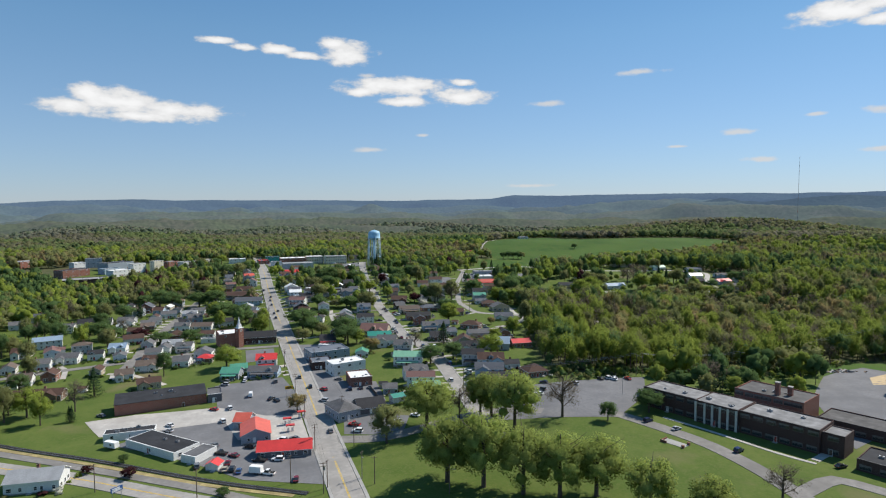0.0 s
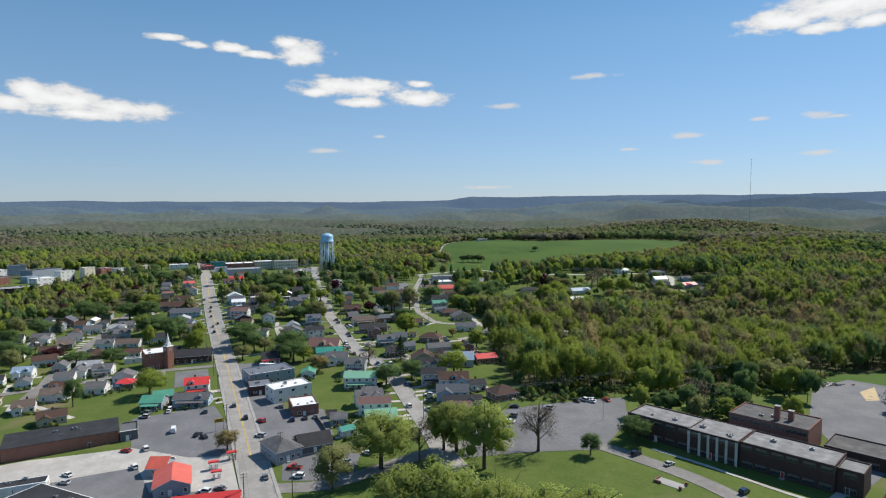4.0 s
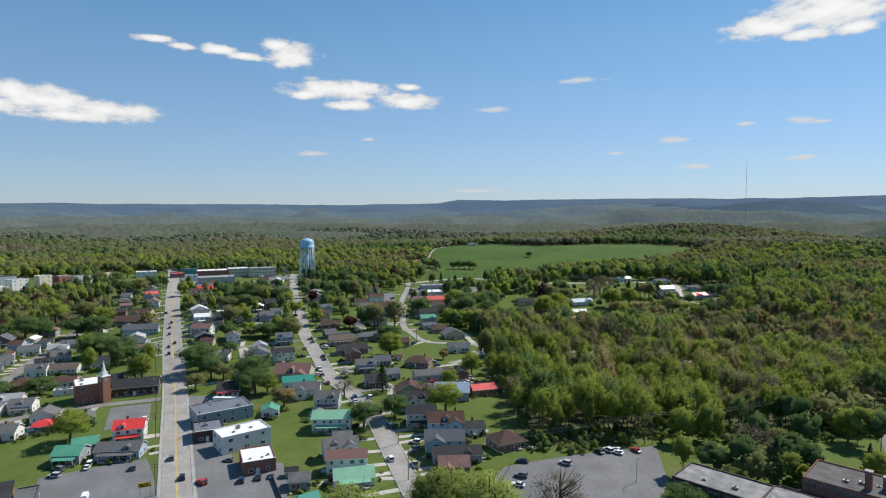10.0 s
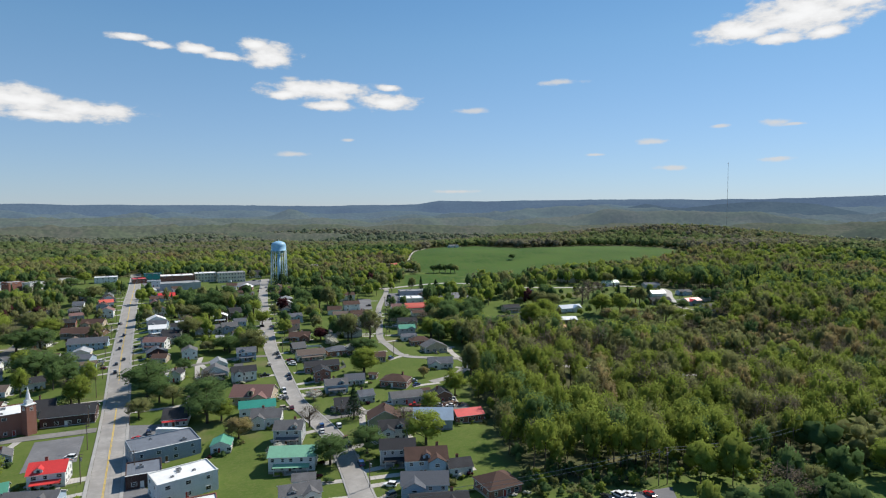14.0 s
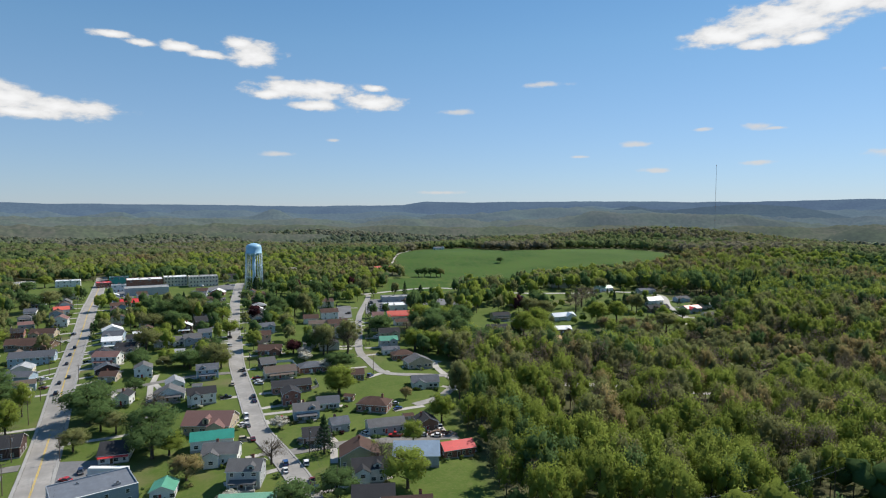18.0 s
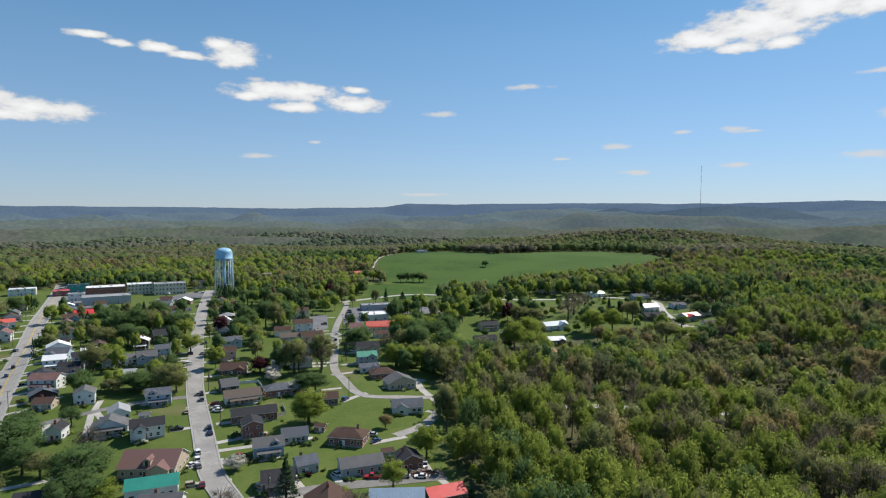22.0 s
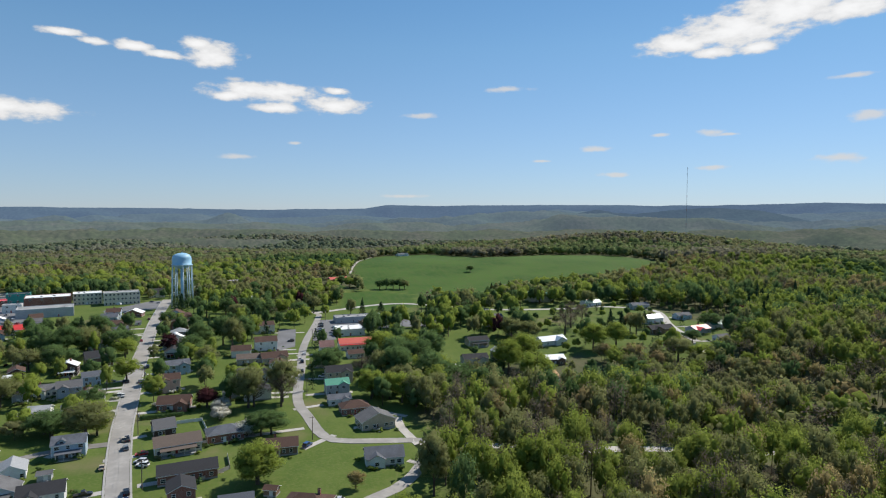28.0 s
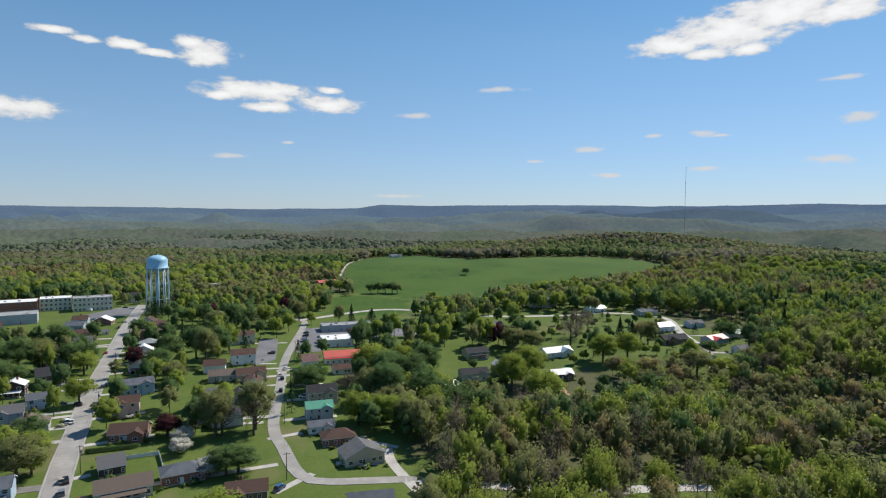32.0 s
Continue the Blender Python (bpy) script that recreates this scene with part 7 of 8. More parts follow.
tree(34.6, 401.9, 9, 4, 'spring')
tree(16.0, 392.9, 6, 4, 'spring')
tree(49.5, 426.2, 12, 5, 'spring')
tree(61.7, 450.5, 20, 5, 'olive')
tree(-5.2, 550.2, 14, 6, 'bare')
tree(7.4, 548.2, 15, 6, 'bare')
tree(5.3, 512.4, 9, 6, 'green')
tree(-26.3, 553.7, 7, 4, 'purple')
tree(-39.5, 627.8, 11, 5, 'spring')
tree(-51.6, 646.8, 14, 7, 'green')
tree(-89.6, 651.9, 12, 6, 'spring')
tree(-66.3, 518.4, 15, 7.5, 'olive')
tree(-85.5, 529.7, 9, 7, 'green')
tree(-89.5, 760.3, 10, 6, 'green')
tree(-93.4, 843.5, 16, 6, 'conifer')
tree(-132.8, 708.9, 16, 5, 'conifer')
tree(-156.9, 701.1, 14, 7, 'green')
tree(-120.6, 632.3, 12, 6, 'green')
tree(-18.0, 533.7, 6, 4, 'blossom')
tree(-4.2, 512.4, 6, 5, 'blossom')
tree(28.4, 596.7, 14, 7, 'green')
tree(50.2, 554.0, 14, 6, 'spring')
tree(66.2, 579.6, 20, 8, 'green')
tree(83.2, 574.0, 18, 8, 'green')
tree(58.4, 585.2, 16, 6, 'olive')
tree(66.2, 640.6, 15, 8, 'spring')
tree(82.9, 646.9, 15, 7, 'spring')
tree(109.3, 691.4, 13, 5, 'spring')
tree(53.0, 787.6, 15, 4, 'olive')
tree(62.4, 778.1, 16, 4, 'conifer')
tree(78.3, 776.1, 13, 7, 'conifer')
tree(126.6, 763.1, 16, 5, 'conifer')
tree(63.5, 562.8, 13, 5, 'olive')
tree(70.5, 540.5, 15, 6, 'olive')
tree(80.4, 539.6, 16, 5, 'olive')
tree(0.1, 396.3, 14, 5, 'conifer')
tree(-216.4, 570.1, 16, 9, 'green')
tree(-253.4, 631.1, 15, 8, 'olive')
tree(-174.4, 496.9, 13, 8, 'green')
tree(-159.6, 484.1, 10, 6, 'green')
tree(-256.1, 713.3, 15, 8, 'green')
tree(-246.9, 725.6, 15, 8, 'olive')
tree(-248.1, 759.8, 14, 7, 'green')
tree(-285.5, 717.4, 14, 8, 'green')
tree(-331.1, 826.3, 14, 8, 'olive')
tree(-311.2, 821.3, 14, 7, 'green')
tree(-325.8, 887.1, 13, 7, 'spring')
tree(-173.4, 675.5, 9.1, 5.2, 'green')
tree(-157.3, 673.7, 11.1, 6.0, 'green')
tree(-133.7, 631.7, 11.7, 6.8, 'olive')
tree(-126.4, 642.3, 11.7, 6.0, 'green')
tree(-114.2, 628.0, 12.3, 6.8, 'green')
tree(-115.4, 667.1, 11.7, 6.0, 'green')
tree(-121.3, 722.7, 10.4, 5.2, 'green')
tree(-117.3, 564.3, 14, 7, 'olive')
tree(-110.1, 527.7, 11, 6, 'green')
tree(-113.6, 578.4, 11, 6, 'spring')
tree(-69.2, 420.9, 16, 9, 'green')
tree(-73.0, 595.7, 12, 6, 'spring')
tree(-88.2, 803.4, 16, 6, 'conifer')
tree(-130.1, 653.1, 18, 8, 'green')
tree(-123.1, 657.4, 20, 8, 'green')
tree(-116.5, 665.3, 18, 8, 'olive')
tree(-123.3, 712.6, 17, 7, 'green')
tree(-101.5, 668.8, 14, 7, 'green')
tree(-50.8, 667.6, 18, 7.5, 'green')
tree(-37.9, 621.4, 12, 5.5, 'olive')
tree(-67.2, 663.4, 12, 5, 'purple')
tree(-37.7, 682.3, 20, 7, 'green')
tree(-29.2, 663.7, 21, 6.5, 'olive')
tree(-25.1, 683.4, 19, 7, 'green')
tree(-21.0, 701.5, 16, 6, 'spring')
tree(-7.5, 549.1, 19, 7, 'olive')
tree(7.6, 554.9, 20, 7, 'olive')
tree(1.4, 511.1, 10, 5.5, 'green')
tree(-74.7, 548.6, 12, 6, 'green')
tree(-64.0, 524.1, 9, 5, 'spring')
tree(-81.1, 524.4, 10, 6.5, 'green')
tree(3.8, 467.3, 14, 6.5, 'spring')
tree(-26.5, 552.3, 9, 5, 'purple')
tree(51.3, 558.0, 11, 6, 'spring')
tree(59.3, 553.7, 13, 5, 'spring')
tree(64.6, 547.0, 14, 5, 'spring')
tree(71.0, 543.1, 15, 5, 'spring')
tree(31.8, 602.7, 13, 6.5, 'green')
tree(60.6, 622.1, 18, 8, 'spring')
tree(69.6, 611.6, 19, 8.5, 'green')
tree(81.8, 603.1, 20, 9, 'green')
tree(95.8, 638.1, 20, 8, 'green')
tree(48.5, 596.3, 10, 6, 'bare')
tree(-50.1, 785.1, 16, 7, 'green')
tree(-38.6, 764.3, 15, 7, 'olive')
tree(-27.6, 786.1, 16, 7, 'green')
tree(-16.8, 777.1, 15, 7, 'green')
tree(-4.5, 786.4, 15, 7, 'spring')
tree(-65.2, 785.1, 14, 7, 'green')
tree(-92.4, 665.5, 14, 6, 'green')
tree(9.7, 778.1, 14, 7, 'green')
tree(21.3, 803.8, 15, 6, 'olive')
tree(179.4, 821.7, 13, 7, 'green')
tree(164.7, 808.6, 13, 7, 'conifer')
tree(206.2, 874.1, 14, 5, 'conifer')
tree(215.1, 872.5, 15, 5, 'conifer')
tree(230.6, 891.0, 14, 5, 'conifer')
tree(246.9, 910.4, 13, 6, 'green')
tree(242.5, 827.7, 15, 8, 'green')
tree(253.7, 825.7, 14, 4, 'conifer')
tree(190.7, 752.6, 11, 5, 'green')
tree(225.1, 712.2, 20, 9, 'bare')
tree(212.2, 693.4, 18, 8, 'bare')
tree(168.6, 693.1, 16, 8, 'olive')
tree(181.0, 689.8, 14, 8, 'olive')
tree(162.9, 726.9, 11, 7, 'olive')
tree(151.6, 618.6, 22, 10, 'spring')
tree(138.4, 606.8, 20, 9, 'spring')
tree(141.8, 567.5, 20, 9, 'spring')
tree(242.9, 679.4, 18, 5, 'conifer')
tree(250.9, 676.8, 16, 5, 'conifer')
tree(262.3, 684.6, 14, 6, 'gold')
tree(261.6, 674.0, 16, 6, 'olive')
tree(278.9, 692.5, 13, 6, 'conifer')
tree(136.5, 621.8, 14, 6, 'conifer')
tree(96.9, 566.0, 14, 9, 'green')
tree(103.2, 554.6, 13, 8, 'green')
tree(286.3, 640.3, 9, 6, 'green')
tree(330.5, 682.5, 12, 8, 'green')
tree(332.1, 660.3, 14, 7, 'bare')
tree(388.6, 724.4, 11, 6, 'purple')
tree(327.6, 642.1, 13, 8, 'green')
tree(281.8, 801.3, 15, 6, 'olive')
tree(241.3, 726.1, 16, 5, 'bare')
tree(254.9, 609.2, 15, 8, 'olive')
tree(264.7, 599.3, 14, 8, 'spring')
tree(213.5, 647.1, 18, 9, 'spring')
tree(230.1, 646.0, 17, 8, 'spring')
tree(-271.6, 574.9, 16, 9, 'green')
tree(-253.4, 561.4, 16, 9, 'green')
tree(-279.5, 563.3, 13, 7, 'green')
tree(-261.6, 517.2, 12, 5, 'conifer')
tree(-270.8, 507.7, 13, 7, 'green')
tree(-232.4, 571.5, 14, 9, 'green')
tree(-181.2, 494.7, 15, 10, 'green')
tree(-298.4, 519.8, 12, 8, 'green')
tree(-349.1, 636.8, 12, 7, 'green')
tree(-341.0, 645.4, 15, 7, 'olive')
tree(-274.5, 621.8, 18, 10, 'spring')
tree(-234.1, 617.3, 13, 8, 'spring')
tree(-220.1, 433.6, 8, 6, 'purple')
tree(-199.8, 421.0, 8, 7, 'green')
tree(-179.4, 424.3, 9, 7, 'green')
tree(-128.7, 353.2, 13, 7, 'spring')
tree(-248.7, 431.8, 13, 8, 'green')
tree(95.3, 953.9, 11, 5, 'green')
tree(102.7, 952.7, 12, 5, 'green')
tree(111.2, 955.5, 11, 5, 'green')
tree(118.1, 950.2, 12, 6, 'green')
tree(123.6, 949.2, 11, 5, 'olive')
tree(190.4, 1549.7, 10, 6, 'green')
tree(213.6, 1528.8, 9, 5, 'spring')
tree(53.2, 985.8, 12, 7, 'green')
tree(62.1, 971.5, 12, 7, 'spring')
hedge((-52.5, 540.3), (-34.5, 542.9), 1.8, 1.6)
tree(233.0, 1071.0, 9.0, 5.0, 'green')

# ---- more houses along the streets, where no other building stands ----
rng = random.Random(21)


def along(pts, y0, y1, offsets, step):
    line = curve_points(pts, 4.0)
    run = 0.0
    for a, b in zip(line, line[1:]):
        run += (b - a).length
        if run < step or not y0 < a.y < y1:
            continue
        run = 0.0
        d = (b - a).normalized()
        rot = math.degrees(math.atan2(-d.x, d.y))
        for off in offsets:
            x, y = a.x + d.y * off + rng.uniform(-4, 4), a.y - d.x * off + rng.uniform(-3.5, 3.5)
            if (y > 555 and x > -120 and rng.random() < 0.2) or not clear_of(x, y, 5.2) or any(inside(x, y, p) for p in FIELDS):
                continue
            w, dd = rng.uniform(7, 14), rng.uniform(7, 11)
            house(round(x, 1), round(y, 1), round(rot + rng.uniform(-7, 7), 1), round(w, 1), round(dd, 1), rng.choice((3.2, 3.6, 4.2, 5.4)), rng.choice(("white", "white", "white", "white", "grey", "grey", "brick", "brickdark", "tan", "blue", "cream", "slate")),
                  rng.choice(("grey", "grey", "dark", "dark", "brown", "slate", "slate", "tan", "light", "white", "pink", "brown")), ridge=rng.choice("xy"), porch=rng.random() < 0.35, form="hip" if rng.random() < 0.15 else "gable")


along([(-12.6, 398), (-39, 467), (-54, 520), (-67, 581), (-95, 735), (-106, 820)], 420, 800, (-34, -17, 17), 16)
along([(15.7, 676), (15, 610), (14.6, 558), (19.8, 532)], 540, 680, (-17, 17, 34), 15)
along([(-131, 481), (-148, 526), (-190, 655), (-244, 806)], 440, 790, (-42, -20, 20, 40), 17)
along([(-188, 345), (-196, 381), (-208, 424), (-225, 505), (-245, 600)], 350, 590, (-40, -18, 18, 38), 15)
along([(-112, 408), (-158, 394), (-181, 378), (-270, 330)], 335, 420, (-17, 17, 36), 16)

# drives from the houses to their streets, sheds behind, shrubs along the walls
rng = np.random.default_rng(9)
road_arr = np.array(ROADS)
shrubs = []
parked = 0
for x, y, rot, w, d, category in list(HOMES):
    if category != "house":
        continue
    ca, sa = math.cos(radians(rot)), math.sin(radians(rot))
    for k in range(int(rng.integers(5, 11))):
        u, v = rng.uniform(-0.6, 0.6) * w, -d / 2 - rng.uniform(0.8, 3.2)
        if rng.uniform() < 0.3:
            u, v = rng.choice((-1, 1)) * (w / 2 + rng.uniform(0.8, 5)), rng.uniform(-0.5, 0.9) * d
        h = rng.uniform(0.8, 2.2)
        shrubs.append((x + u * ca - v * sa, y + u * sa + v * ca, h, h * rng.uniform(0.5, 0.9)))
    near = ((road_arr[:, 0] - x) ** 2 + (road_arr[:, 1] - y) ** 2).argmin()
    rx, ry, rr = road_arr[near]
    gap = math.hypot(rx - x, ry - y)
    side = rng.choice((-1, 1)) * (w / 2 + 2.2)
    ax, ay = x + side * ca, y + side * sa
    if gap < 38 and y < 760:
        v, f = strip([Vector((ax, ay, 0)).lerp(Vector((rx + side * ca * 0.5, ry + side * sa * 0.5, 0)), k / 5) for k in range(6)], -1.4, 1.4, 0.1)
        tagged(new("driveway", mesh("driveway", v, f, PAVING["concrete"])), "pale concrete driveway beside a house", "driveway", kind="structure")
        if parked < 26 and rng.uniform() < 0.4:
            parked += 1
            car(round(ax + (rx - ax) * 0.2, 1), round(ay + (ry - ay) * 0.2, 1), math.degrees(math.atan2(ry - ay, rx - ax)) - 90, str(rng.choice(["car", "car", "suv", "pickup"])), str(rng.choice(["white", "silver", "grey", "black", "red", "blue", "tan"])))
    bx, by = x - side * 0.9 * ca - (d / 2 + 6) * -sa, y - side * 0.9 * sa + (d / 2 + 6) * ca
    if rng.uniform() < 0.3 and clear_of(bx, by, 3.0):
        house(round(bx, 1), round(by, 1), rot, 4.2, 3.4, 2.2, str(rng.choice(["white", "grey", "tan", "brown"])), str(rng.choice(["grey", "dark", "brown", "green"])), "small timber garden shed behind a house", windows=0, category="shed")
wood_of("shrubs", "low shrubs beside the houses", np.array(shrubs), [("green", 0.5), ("spring", 0.25), ("olive", 0.15), ("purple", 0.05), ("blossom", 0.05)], 20, 0.14, False, 0.1, 2.5, 3)


def fence(points, label, mat, h=1.5):
    root = tagged(new("fence"), label, "fence")
    for a, b in zip(points, points[1:]):
        n = max(1, int(math.dist(a, b) / 2.4))
        for k in range(n):
            p, q = [tuple(a[i] + (b[i] - a[i]) * j / n for i in (0, 1)) for j in (k, k + 1)]
            zp, zq = up(*p), up(*q)
            part("post", Solid().box(p[0] - 0.07, p[1] - 0.07, zp - 0.3, p[0] + 0.07, p[1] + 0.07, zp + h + 0.1).mesh("post", mat), root)
            dx, dy = (q[1] - p[1]) / 2.4 * 0.03, (p[0] - q[0]) / 2.4 * 0.03
            v = [(p[0] - dx, p[1] - dy, zp + 0.1), (q[0] - dx, q[1] - dy, zq + 0.1), (q[0] + dx, q[1] + dy, zq + 0.1), (p[0] + dx, p[1] + dy, zp + 0.1)]
            v += [(c[0], c[1], c[2] + h - 0.1) for c in v]
            part("panel", Solid().add(v, [(3, 2, 1, 0), (4, 5, 6, 7), (0, 1, 5, 4), (1, 2, 6, 5), (2, 3, 7, 6), (3, 0, 4, 7)]).mesh("panel", mat), root)


fence([(-38.9, 531.3), (-25.5, 534.1), (-19.8, 516.5)], 'white vinyl panel fence round a yard', TRIM)
fence([(-15.2, 472.7), (-6.7, 480.8), (-9.2, 492.3)], 'pale board fence beside a house', material('fence_board', (0.42, 0.4, 0.36), 0.8))
fence([(-105.8, 550.7), (-97.2, 559.6)], 'low white picket fence round a garden', TRIM, 1.0)
fence([(-101.6, 538.1), (-95.1, 542.6)], 'low white picket fence round a garden', TRIM, 1.0)
fence([(-37.7, 307.0), (-29.7, 284.0)], 'dark board fence beside the shops', WOODPOLE, 1.6)
# trees of the yards, where nothing else stands
# gaps in the trees, fitted to the camera's view so that buildings show
VIEW_GAPS = [[(95, 690), (215, 690), (200, 588), (170, 555), (125, 565), (98, 600)], [(242, 610), (392, 735), (320, 805), (200, 805), (185, 720)], [(-540, 800), (-480, 728), (-400, 684), (-345, 770), (-325, 880), (-420, 870), (-540, 860)], [(-265, 905), (-130, 892), (-112, 815), (-150, 780), (-185, 735), (-215, 760), (-240, 820)], [(-257.4, 874.4), (-139.3, 849.3), (-107.9, 741.5), (-193.9, 734.0)], [(37.1, 848.8), (123.7, 837.6), (106.1, 734.7), (34.6, 742.3)], [(186.1, 691.3), (207.3, 681.9), (178.7, 615.0), (159.6, 619.8)], [(120.4, 684.1), (162.8, 682.0), (143.7, 623.4), (107.9, 628.4)], [(314.0, 743.3), (384.3, 730.7), (297.1, 615.2), (245.2, 627.0)], [(223.4, 799.9), (327.4, 786.2), (304.0, 745.2), (198.6, 732.1)], [(27.3, 1027.7), (68.9, 1020.2), (63.2, 924.9), (26.8, 928.3)], [(-606.7, 824.8), (-426.4, 851.1), (-373.2, 804.8), (-350.6, 755.6), (-550.4, 747.4)], [(-322.0, 882.7), (-285.0, 896.4), (-252.7, 794.2), (-280.8, 768.9)], [(-382.2, 939.7), (-222.4, 916.4), (-183.4, 792.7), (-308.0, 795.1)]]
rng = np.random.default_rng(5)
made, spare = 0, []
for n in range(9000):
    x, y = rng.uniform(-420, 340), rng.uniform(250, 950)
    if made + len(spare) >= 720 or any(inside(x, y, p) for p in VIEW_GAPS) or not inside(x, y, YARDS) or not clear_of(x, y, 3.6) or any(inside(x, y, p) for p in FIELDS):
        continue
    if rng.uniform() > 0.4 + 0.6 * eased(480, 800, y - 0.5 * x) or (x < -100 and y < 560 and rng.uniform() < 0.6) or (x < 60 and 520 < y < 800 and rng.uniform() < 0.5):
        continue
    h, r = float(rng.uniform(9, 17) + 3 * eased(480, 620, y)), float(rng.uniform(3.4, 6.2))
    if y < 520 and -125 < x < 90:
        continue
    if y < 520 and made < 90 and x < 90:
        kind = rng.choice(["spring", "green", "olive", "bare", "gold", "conifer", "purple"], p=[0.34, 0.26, 0.22, 0.06, 0.01, 0.08, 0.03])
        tree(round(float(x), 1), round(float(y), 1), h, r, str(kind))
        made += 1
    elif y >= 520 or x >= 90:
        spare.append((x, y, h * (0.88 if x < 60 else 1.1), r * (0.95 if x < 60 else 1.15)))
        taken(x, y, r * 0.7)

# ---- woods ----


def scatter(count, x0, x1, y0, y1, test, gap, seed, lo, hi, broad=1.0):
    """Spots for trees in a rectangle where the test holds, on a jittered lattice."""
    g = np.random.default_rng(seed)
    step = gap
    xs, ys = np.meshgrid(np.arange(x0, x1, step), np.arange(y0, y1, step))
    x = xs.ravel() + g.uniform(-0.45, 0.45, xs.size) * step
    y = ys.ravel() + g.uniform(-0.45, 0.45, xs.size) * step
    ok = test(x, y)
    x, y = x[ok], y[ok]
    order = g.permutation(len(x))[:count]
    h = g.uniform(lo, hi, len(order))
    return np.stack([x[order], y[order], h, h * broad * g.uniform(0.22, 0.36, len(order))], 1)


road_spots = np.array(ROADS)
kept_clear = np.array(TAKEN)


def open_ground(x, y):
    ok = np.ones(len(x), bool)
    for group, gap in ((road_spots, 2.5), (kept_clear, 2.0)):
        for k in range(0, len(group), 40):
            g = group[k : k + 40]
            ok &= ~((((x[:, None] - g[:, 0]) ** 2 + (y[:, None] - g[:, 1]) ** 2) < (g[:, 2] + gap) ** 2).any(1))
    return ok


def in_woods(x, y):
    return ~np.any([inside(x, y, p) for p in VIEW_GAPS], axis=0) & np.any([inside(x, y, p) for p in WOODS], axis=0) & open_ground(x, y)


def beyond(x, y, near, far, width):
    r = np.hypot(x, y - 100)
    ok = (r > near) & (r < far) & (np.abs(x) < 0.86 * (y + 60) + width) & (y > 300)
    ok &= ~np.any([inside(x, y, p) for p in VIEW_GAPS], axis=0)
    return ok & ~np.any([inside(x, y + k, p) for p in FIELDS for k in (0, 22, 45)], axis=0) & ~inside(x, y, YARDS) & ~np.any([inside(x, y, p) for p in WOODS], axis=0)


SPRING = [("conifer", 0.02), ("green", 0.13), ("spring", 0.61), ("olive", 0.13), ("bare", 0.09), ("gold", 0.02)]
BEHIND = [("conifer", 0.03), ("green", 0.16), ("spring", 0.38), ("olive", 0.24), ("bare", 0.12), ("gold", 0.07)]
MIXED = [("conifer", 0.012), ("green", 0.2), ("spring", 0.32), ("olive", 0.35), ("bare", 0.06), ("gold", 0.03)]
TOWN = [("conifer", 0.1), ("green", 0.36), ("spring", 0.3), ("olive", 0.18), ("bare", 0.05), ("purple", 0.01)]
# leaf kinds with haze painted into their colour, by distance
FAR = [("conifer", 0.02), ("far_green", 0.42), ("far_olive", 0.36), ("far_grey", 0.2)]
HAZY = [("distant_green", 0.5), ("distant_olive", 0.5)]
gardens = scatter(90, 95, 392, 560, 805, lambda x, y: (inside(x, y, VIEW_GAPS[0]) | inside(x, y, VIEW_GAPS[1])) & open_ground(x, y), 14, 21, 5.5, 9.5, 1.25)
spare += [tuple(spot) for spot in gardens]
wood_of("yard_trees", "garden and street trees of the farther town", np.array(spare), TOWN, 150, 0.03, True, 0.2, 2.0, 11)
all_woods = scatter(4300, 50, 640, 318, 1010, in_woods, 8.3, 1, 13, 25)
all_woods[:, 3] *= 0.86
all_woods[:, 2] *= 1 - 0.35 * eased(520, 590, all_woods[:, 1]) * eased(340, 290, all_woods[:, 0])
close = all_woods[:, 1] - 0.15 * all_woods[:, 0] < 455
wood_of("woods", "spring woodland beside the town", all_woods[close], SPRING, 900, 0.0175, True, 0.22, 1.3, 12)
deep = all_woods[~close]
deep = deep[(deep[:, 1] < 540) | (np.arange(len(deep)) % 5 < 4)]
deep[:, 3] *= 1 + 0.12 * eased(520, 560, deep[:, 1])
wood_of("woods_behind", "spring woodland farther from the town", deep, BEHIND, 330, 0.024, True, 0.26, 1.3, 9)
wood_of("undergrowth", "undergrowth and young trees under the woods", scatter(900, 50, 640, 318, 900, in_woods, 12, 11, 3, 8), SPRING, 50, 0.07, False, 0.1, 2.0, 4)
BRUSH = [(55, 311), (76, 309), (108, 318), (182, 319), (206, 330), (250, 368), (205, 352), (140, 340), (60, 332)]
wood_of("brush", "brambles and scrub along the edge of the woods", scatter(400, 50, 260, 300, 375, lambda x, y: inside(x, y, BRUSH) & open_ground(x, y), 3.4, 12, 1.5, 4.5, 1.6), [("green", 0.4), ("spring", 0.35), ("olive", 0.15), ("bare", 0.1)], 60, 0.07, False, 0.05, 2.0, 4)
wood_of("woods_town", "tree belts round the town", scatter(1200, -640, -260, 520, 770, in_woods, 9, 2, 10, 17), TOWN, 70, 0.045, False, 0.15, 1.5, 8)
wood_of("woods_middle", "mixed woodland beyond the town", scatter(6500, -1000, 1150, 300, 1300, lambda x, y: beyond(x, y, 300, 1150, 60) & open_ground(x, y), 11.5, 3, 12, 18, 1.6), MIXED, 40, 0.05, False, 0.1, 1.2, 7)
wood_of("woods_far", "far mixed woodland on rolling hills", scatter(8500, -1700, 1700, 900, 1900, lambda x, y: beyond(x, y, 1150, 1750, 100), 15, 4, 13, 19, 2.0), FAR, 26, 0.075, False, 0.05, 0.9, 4)
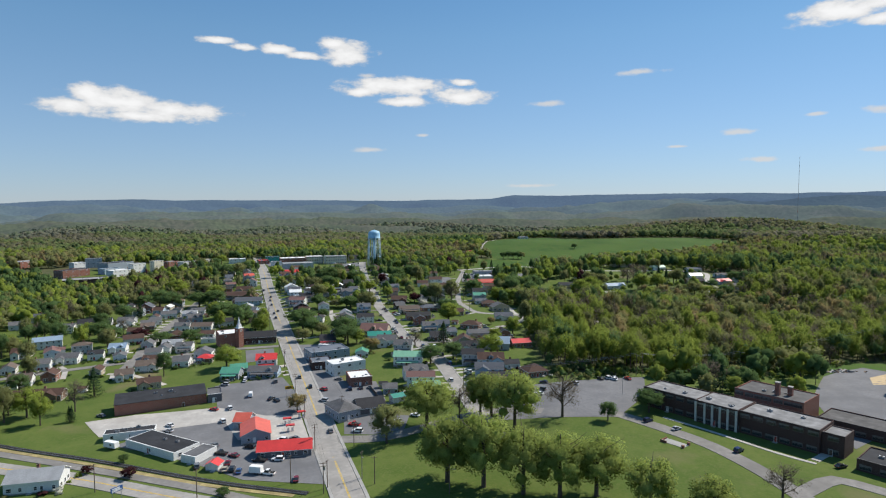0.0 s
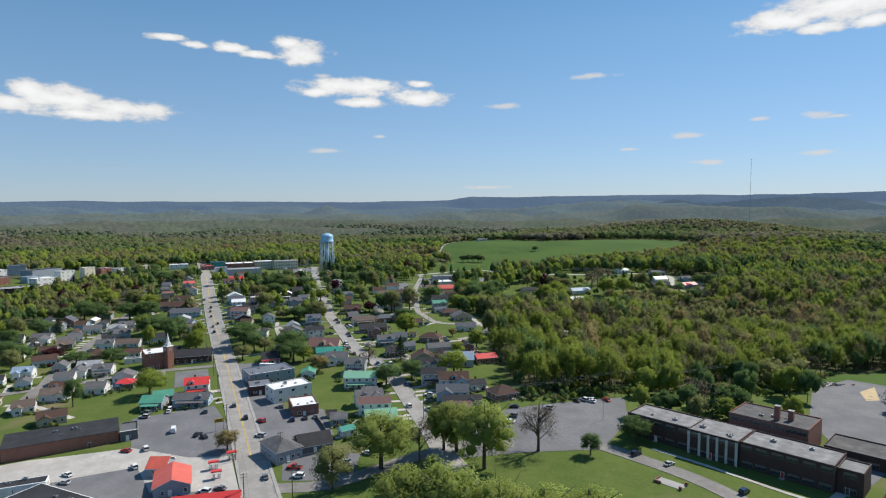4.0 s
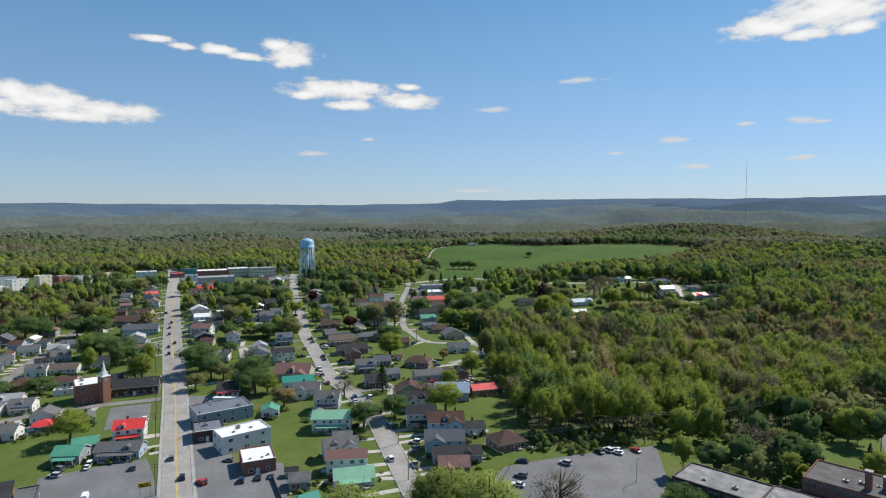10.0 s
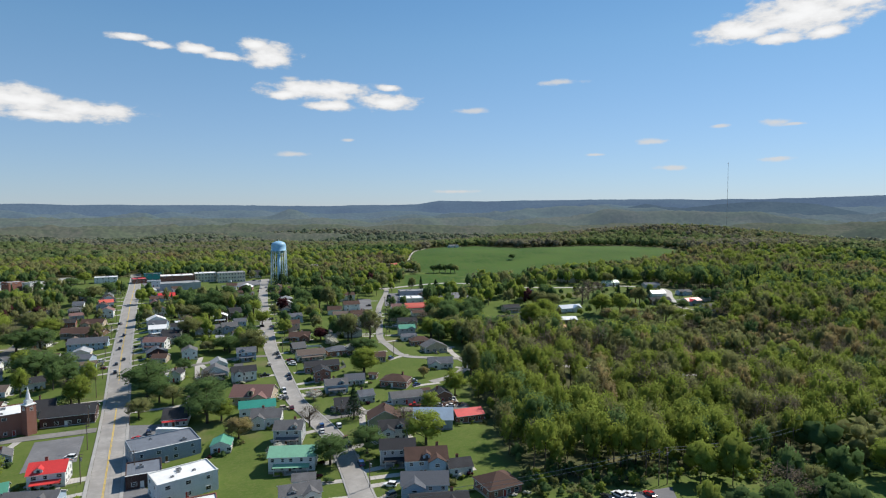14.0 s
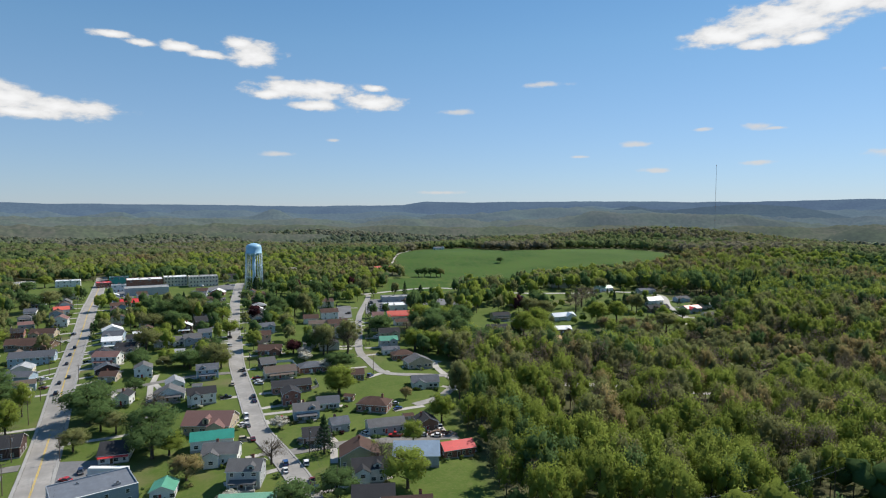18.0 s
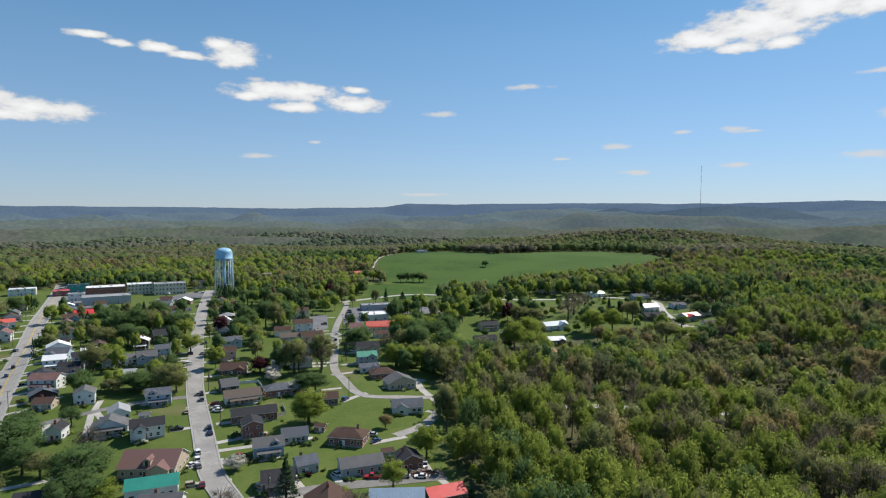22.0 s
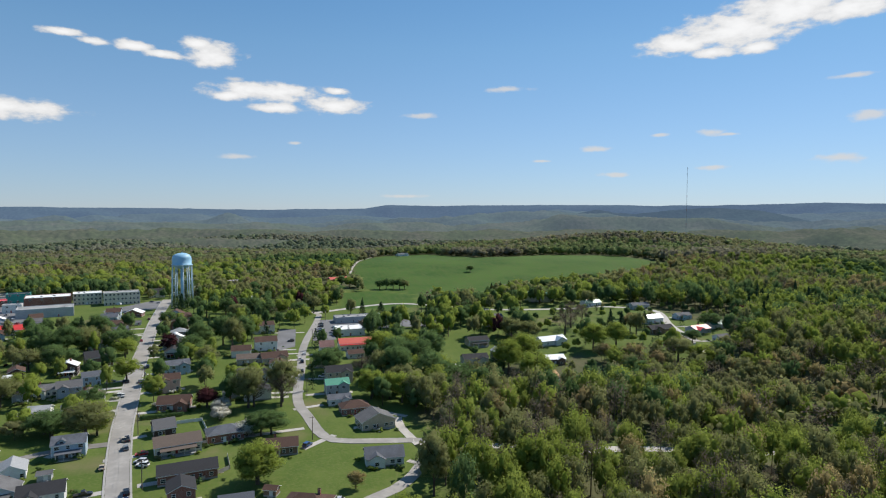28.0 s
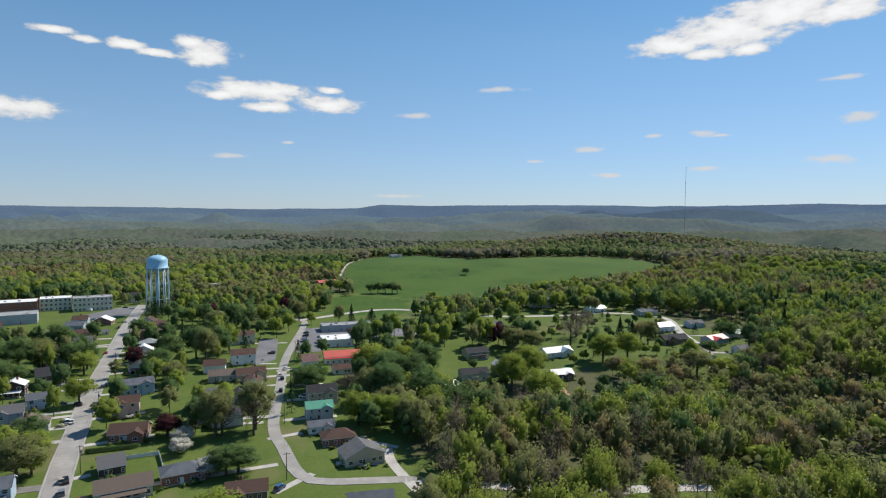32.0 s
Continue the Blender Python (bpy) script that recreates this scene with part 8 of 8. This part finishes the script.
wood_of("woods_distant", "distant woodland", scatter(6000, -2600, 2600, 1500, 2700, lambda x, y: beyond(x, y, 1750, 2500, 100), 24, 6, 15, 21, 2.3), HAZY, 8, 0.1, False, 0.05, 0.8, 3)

# ---- far hills ----


def lattice_noise(x, y, seed):
    """Smooth noise between -1 and 1 over arrays of places."""
    i, j = np.floor(x), np.floor(y)
    u, v = x - i, y - j
    u, v = u * u * (3 - 2 * u), v * v * (3 - 2 * v)

    def corner(p, q):
        w = np.sin(p * 127.1 + q * 311.7 + seed * 74.7) * 43758.5453
        return 2 * (w - np.floor(w)) - 1

    top = corner(i, j) * (1 - u) + corner(i + 1, j) * u
    return top * (1 - v) + (corner(i, j + 1) * (1 - u) + corner(i + 1, j + 1) * u) * v


def far_hills(name, radius, depth, tops, colour, dry, air, wild, lumps, canopy):
    """A wooded range round the horizon: heights by heading, with spurs, hollows and treetops on the slope before the
    crest; air is a glow in place of haze.
    """
    m = bpy.data.materials.new(name)
    m.use_nodes = True
    nt = m.node_tree
    bsdf = nt.nodes["Principled BSDF"]
    c = mixed(nt, ramp(nt, noise_node(nt, 0.006, 5, 0.6), 0.4, 0.62), colour, dry)
    c = mixed(nt, ramp(nt, noise_node(nt, 0.06, 4, 0.7), 0.35, 0.7), shade(colour, 0.5), c)
    nt.links.new(c, bsdf.inputs["Base Color"])
    bsdf.inputs["Roughness"].default_value, bsdf.inputs["Specular IOR Level"].default_value = 1.0, 0.0
    # the hills glow bluish here to imitate haze
    bsdf.inputs["Emission Color"].default_value = (*air, 1)
    bsdf.inputs["Emission Strength"].default_value = 1.0
    az, k = np.meshgrid(np.linspace(-52, 64, 1000), np.linspace(0, 1, 44))
    top = np.interp(az, [t[0] for t in tops], [t[1] for t in tops])
    top = top + wild * (lattice_noise(az * 0.09, 0 * az, radius) + 0.5 * lattice_noise(az * 0.27, 0 * az, radius + 1) + k**8 * (0.25 * lattice_noise(az * 1.3, 0 * az, radius + 2) + 0.1 * lattice_noise(az * 4.0, 0 * az, radius + 7)))
    r = radius - depth * (1 - k)
    x, y = r * np.sin(np.radians(az)), r * np.cos(np.radians(az))
    body = np.sin(math.pi * np.clip(0.06 + 0.9 * k, 0, 1))
    spurs = lattice_noise(x / 330 + 0.5 * np.sin(y / 140), y / 200, radius + 3) + 0.4 * lattice_noise(x / 140, y / 100, radius + 4)
    z = -25 + (top + 25) * k**0.85 + lumps * spurs * body
    z += canopy * lattice_noise(x / 9, y / 12, radius + 5) * np.where(k > 0.97, 0.35, 0.6)
    n = az.shape[1]
    i, j = np.meshgrid(np.arange(n - 1), np.arange(az.shape[0] - 1))
    q = (j * n + i).ravel()
    f = np.stack([q, q + 1, q + n + 1, q + n], 1).tolist()
    tagged(new(name, mesh(name, np.stack([x.ravel(), y.ravel(), z.ravel()], 1), f, m, smooth=True)), "blue-green wooded hills on the horizon with haze painted as glow", "hills", kind="structure")


# farther ranges get darker colour and stronger blue glow, painted for haze
far_hills("backdrop_near", 2700, 620, [(-80, 22), (-40, 25), (-20, 30), (0, 28), (15, 30), (30, 38), (50, 44), (80, 46)], (0.078, 0.095, 0.048), (0.1, 0.09, 0.065), (0.034, 0.043, 0.05), 16, 40, 5.0)
far_hills("backdrop_low", 3300, 560, [(-80, 46), (-40, 44), (-20, 48), (0, 46), (15, 52), (30, 62), (50, 72), (80, 74)], (0.07, 0.09, 0.055), (0.09, 0.086, 0.068), (0.056, 0.072, 0.09), 24, 54, 4.2)
far_hills("backdrop_middle", 3750, 420, [(-80, 62), (-40, 64), (-20, 66), (0, 64), (12, 82), (17, 92), (24, 84), (40, 90), (80, 90)], (0.056, 0.08, 0.055), (0.075, 0.082, 0.066), (0.066, 0.09, 0.125), 24, 62, 3.8)
# darker colour than its neighbours stands in for a cloud's shadow on this hill
far_hills("backdrop_shadowed_hill", 4000, 260, [(-80, -45), (17.5, -45), (20.6, 58), (23.2, 116), (24.7, 136), (26.2, 118), (27.8, 106), (30.5, 124), (33.7, 134), (37.5, 118), (41.5, 58), (44.5, -45), (80, -45)], (0.034, 0.052, 0.042), (0.044, 0.056, 0.048), (0.052, 0.078, 0.12), 6, 26, 3.0)
far_hills("backdrop_hills", 4250, 450, [(-80, 84), (-30, 88), (-10, 84), (10, 92), (20, 108), (40, 116), (80, 112)], (0.05, 0.074, 0.058), (0.064, 0.076, 0.064), (0.07, 0.1, 0.15), 20, 64, 3.4)
far_hills("backdrop_ridge", 4800, 350, [(-80, 108), (-38, 104), (-31, 128), (-27, 142), (-23, 134), (-15, 133), (-6, 130), (0, 128), (4.5, 137), (6.5, 164), (14, 166), (22, 168), (30, 164), (36, 172), (50, 176), (80, 170)], (0.04, 0.062, 0.058), (0.048, 0.064, 0.062), (0.064, 0.096, 0.16), 4, 36, 2.6)
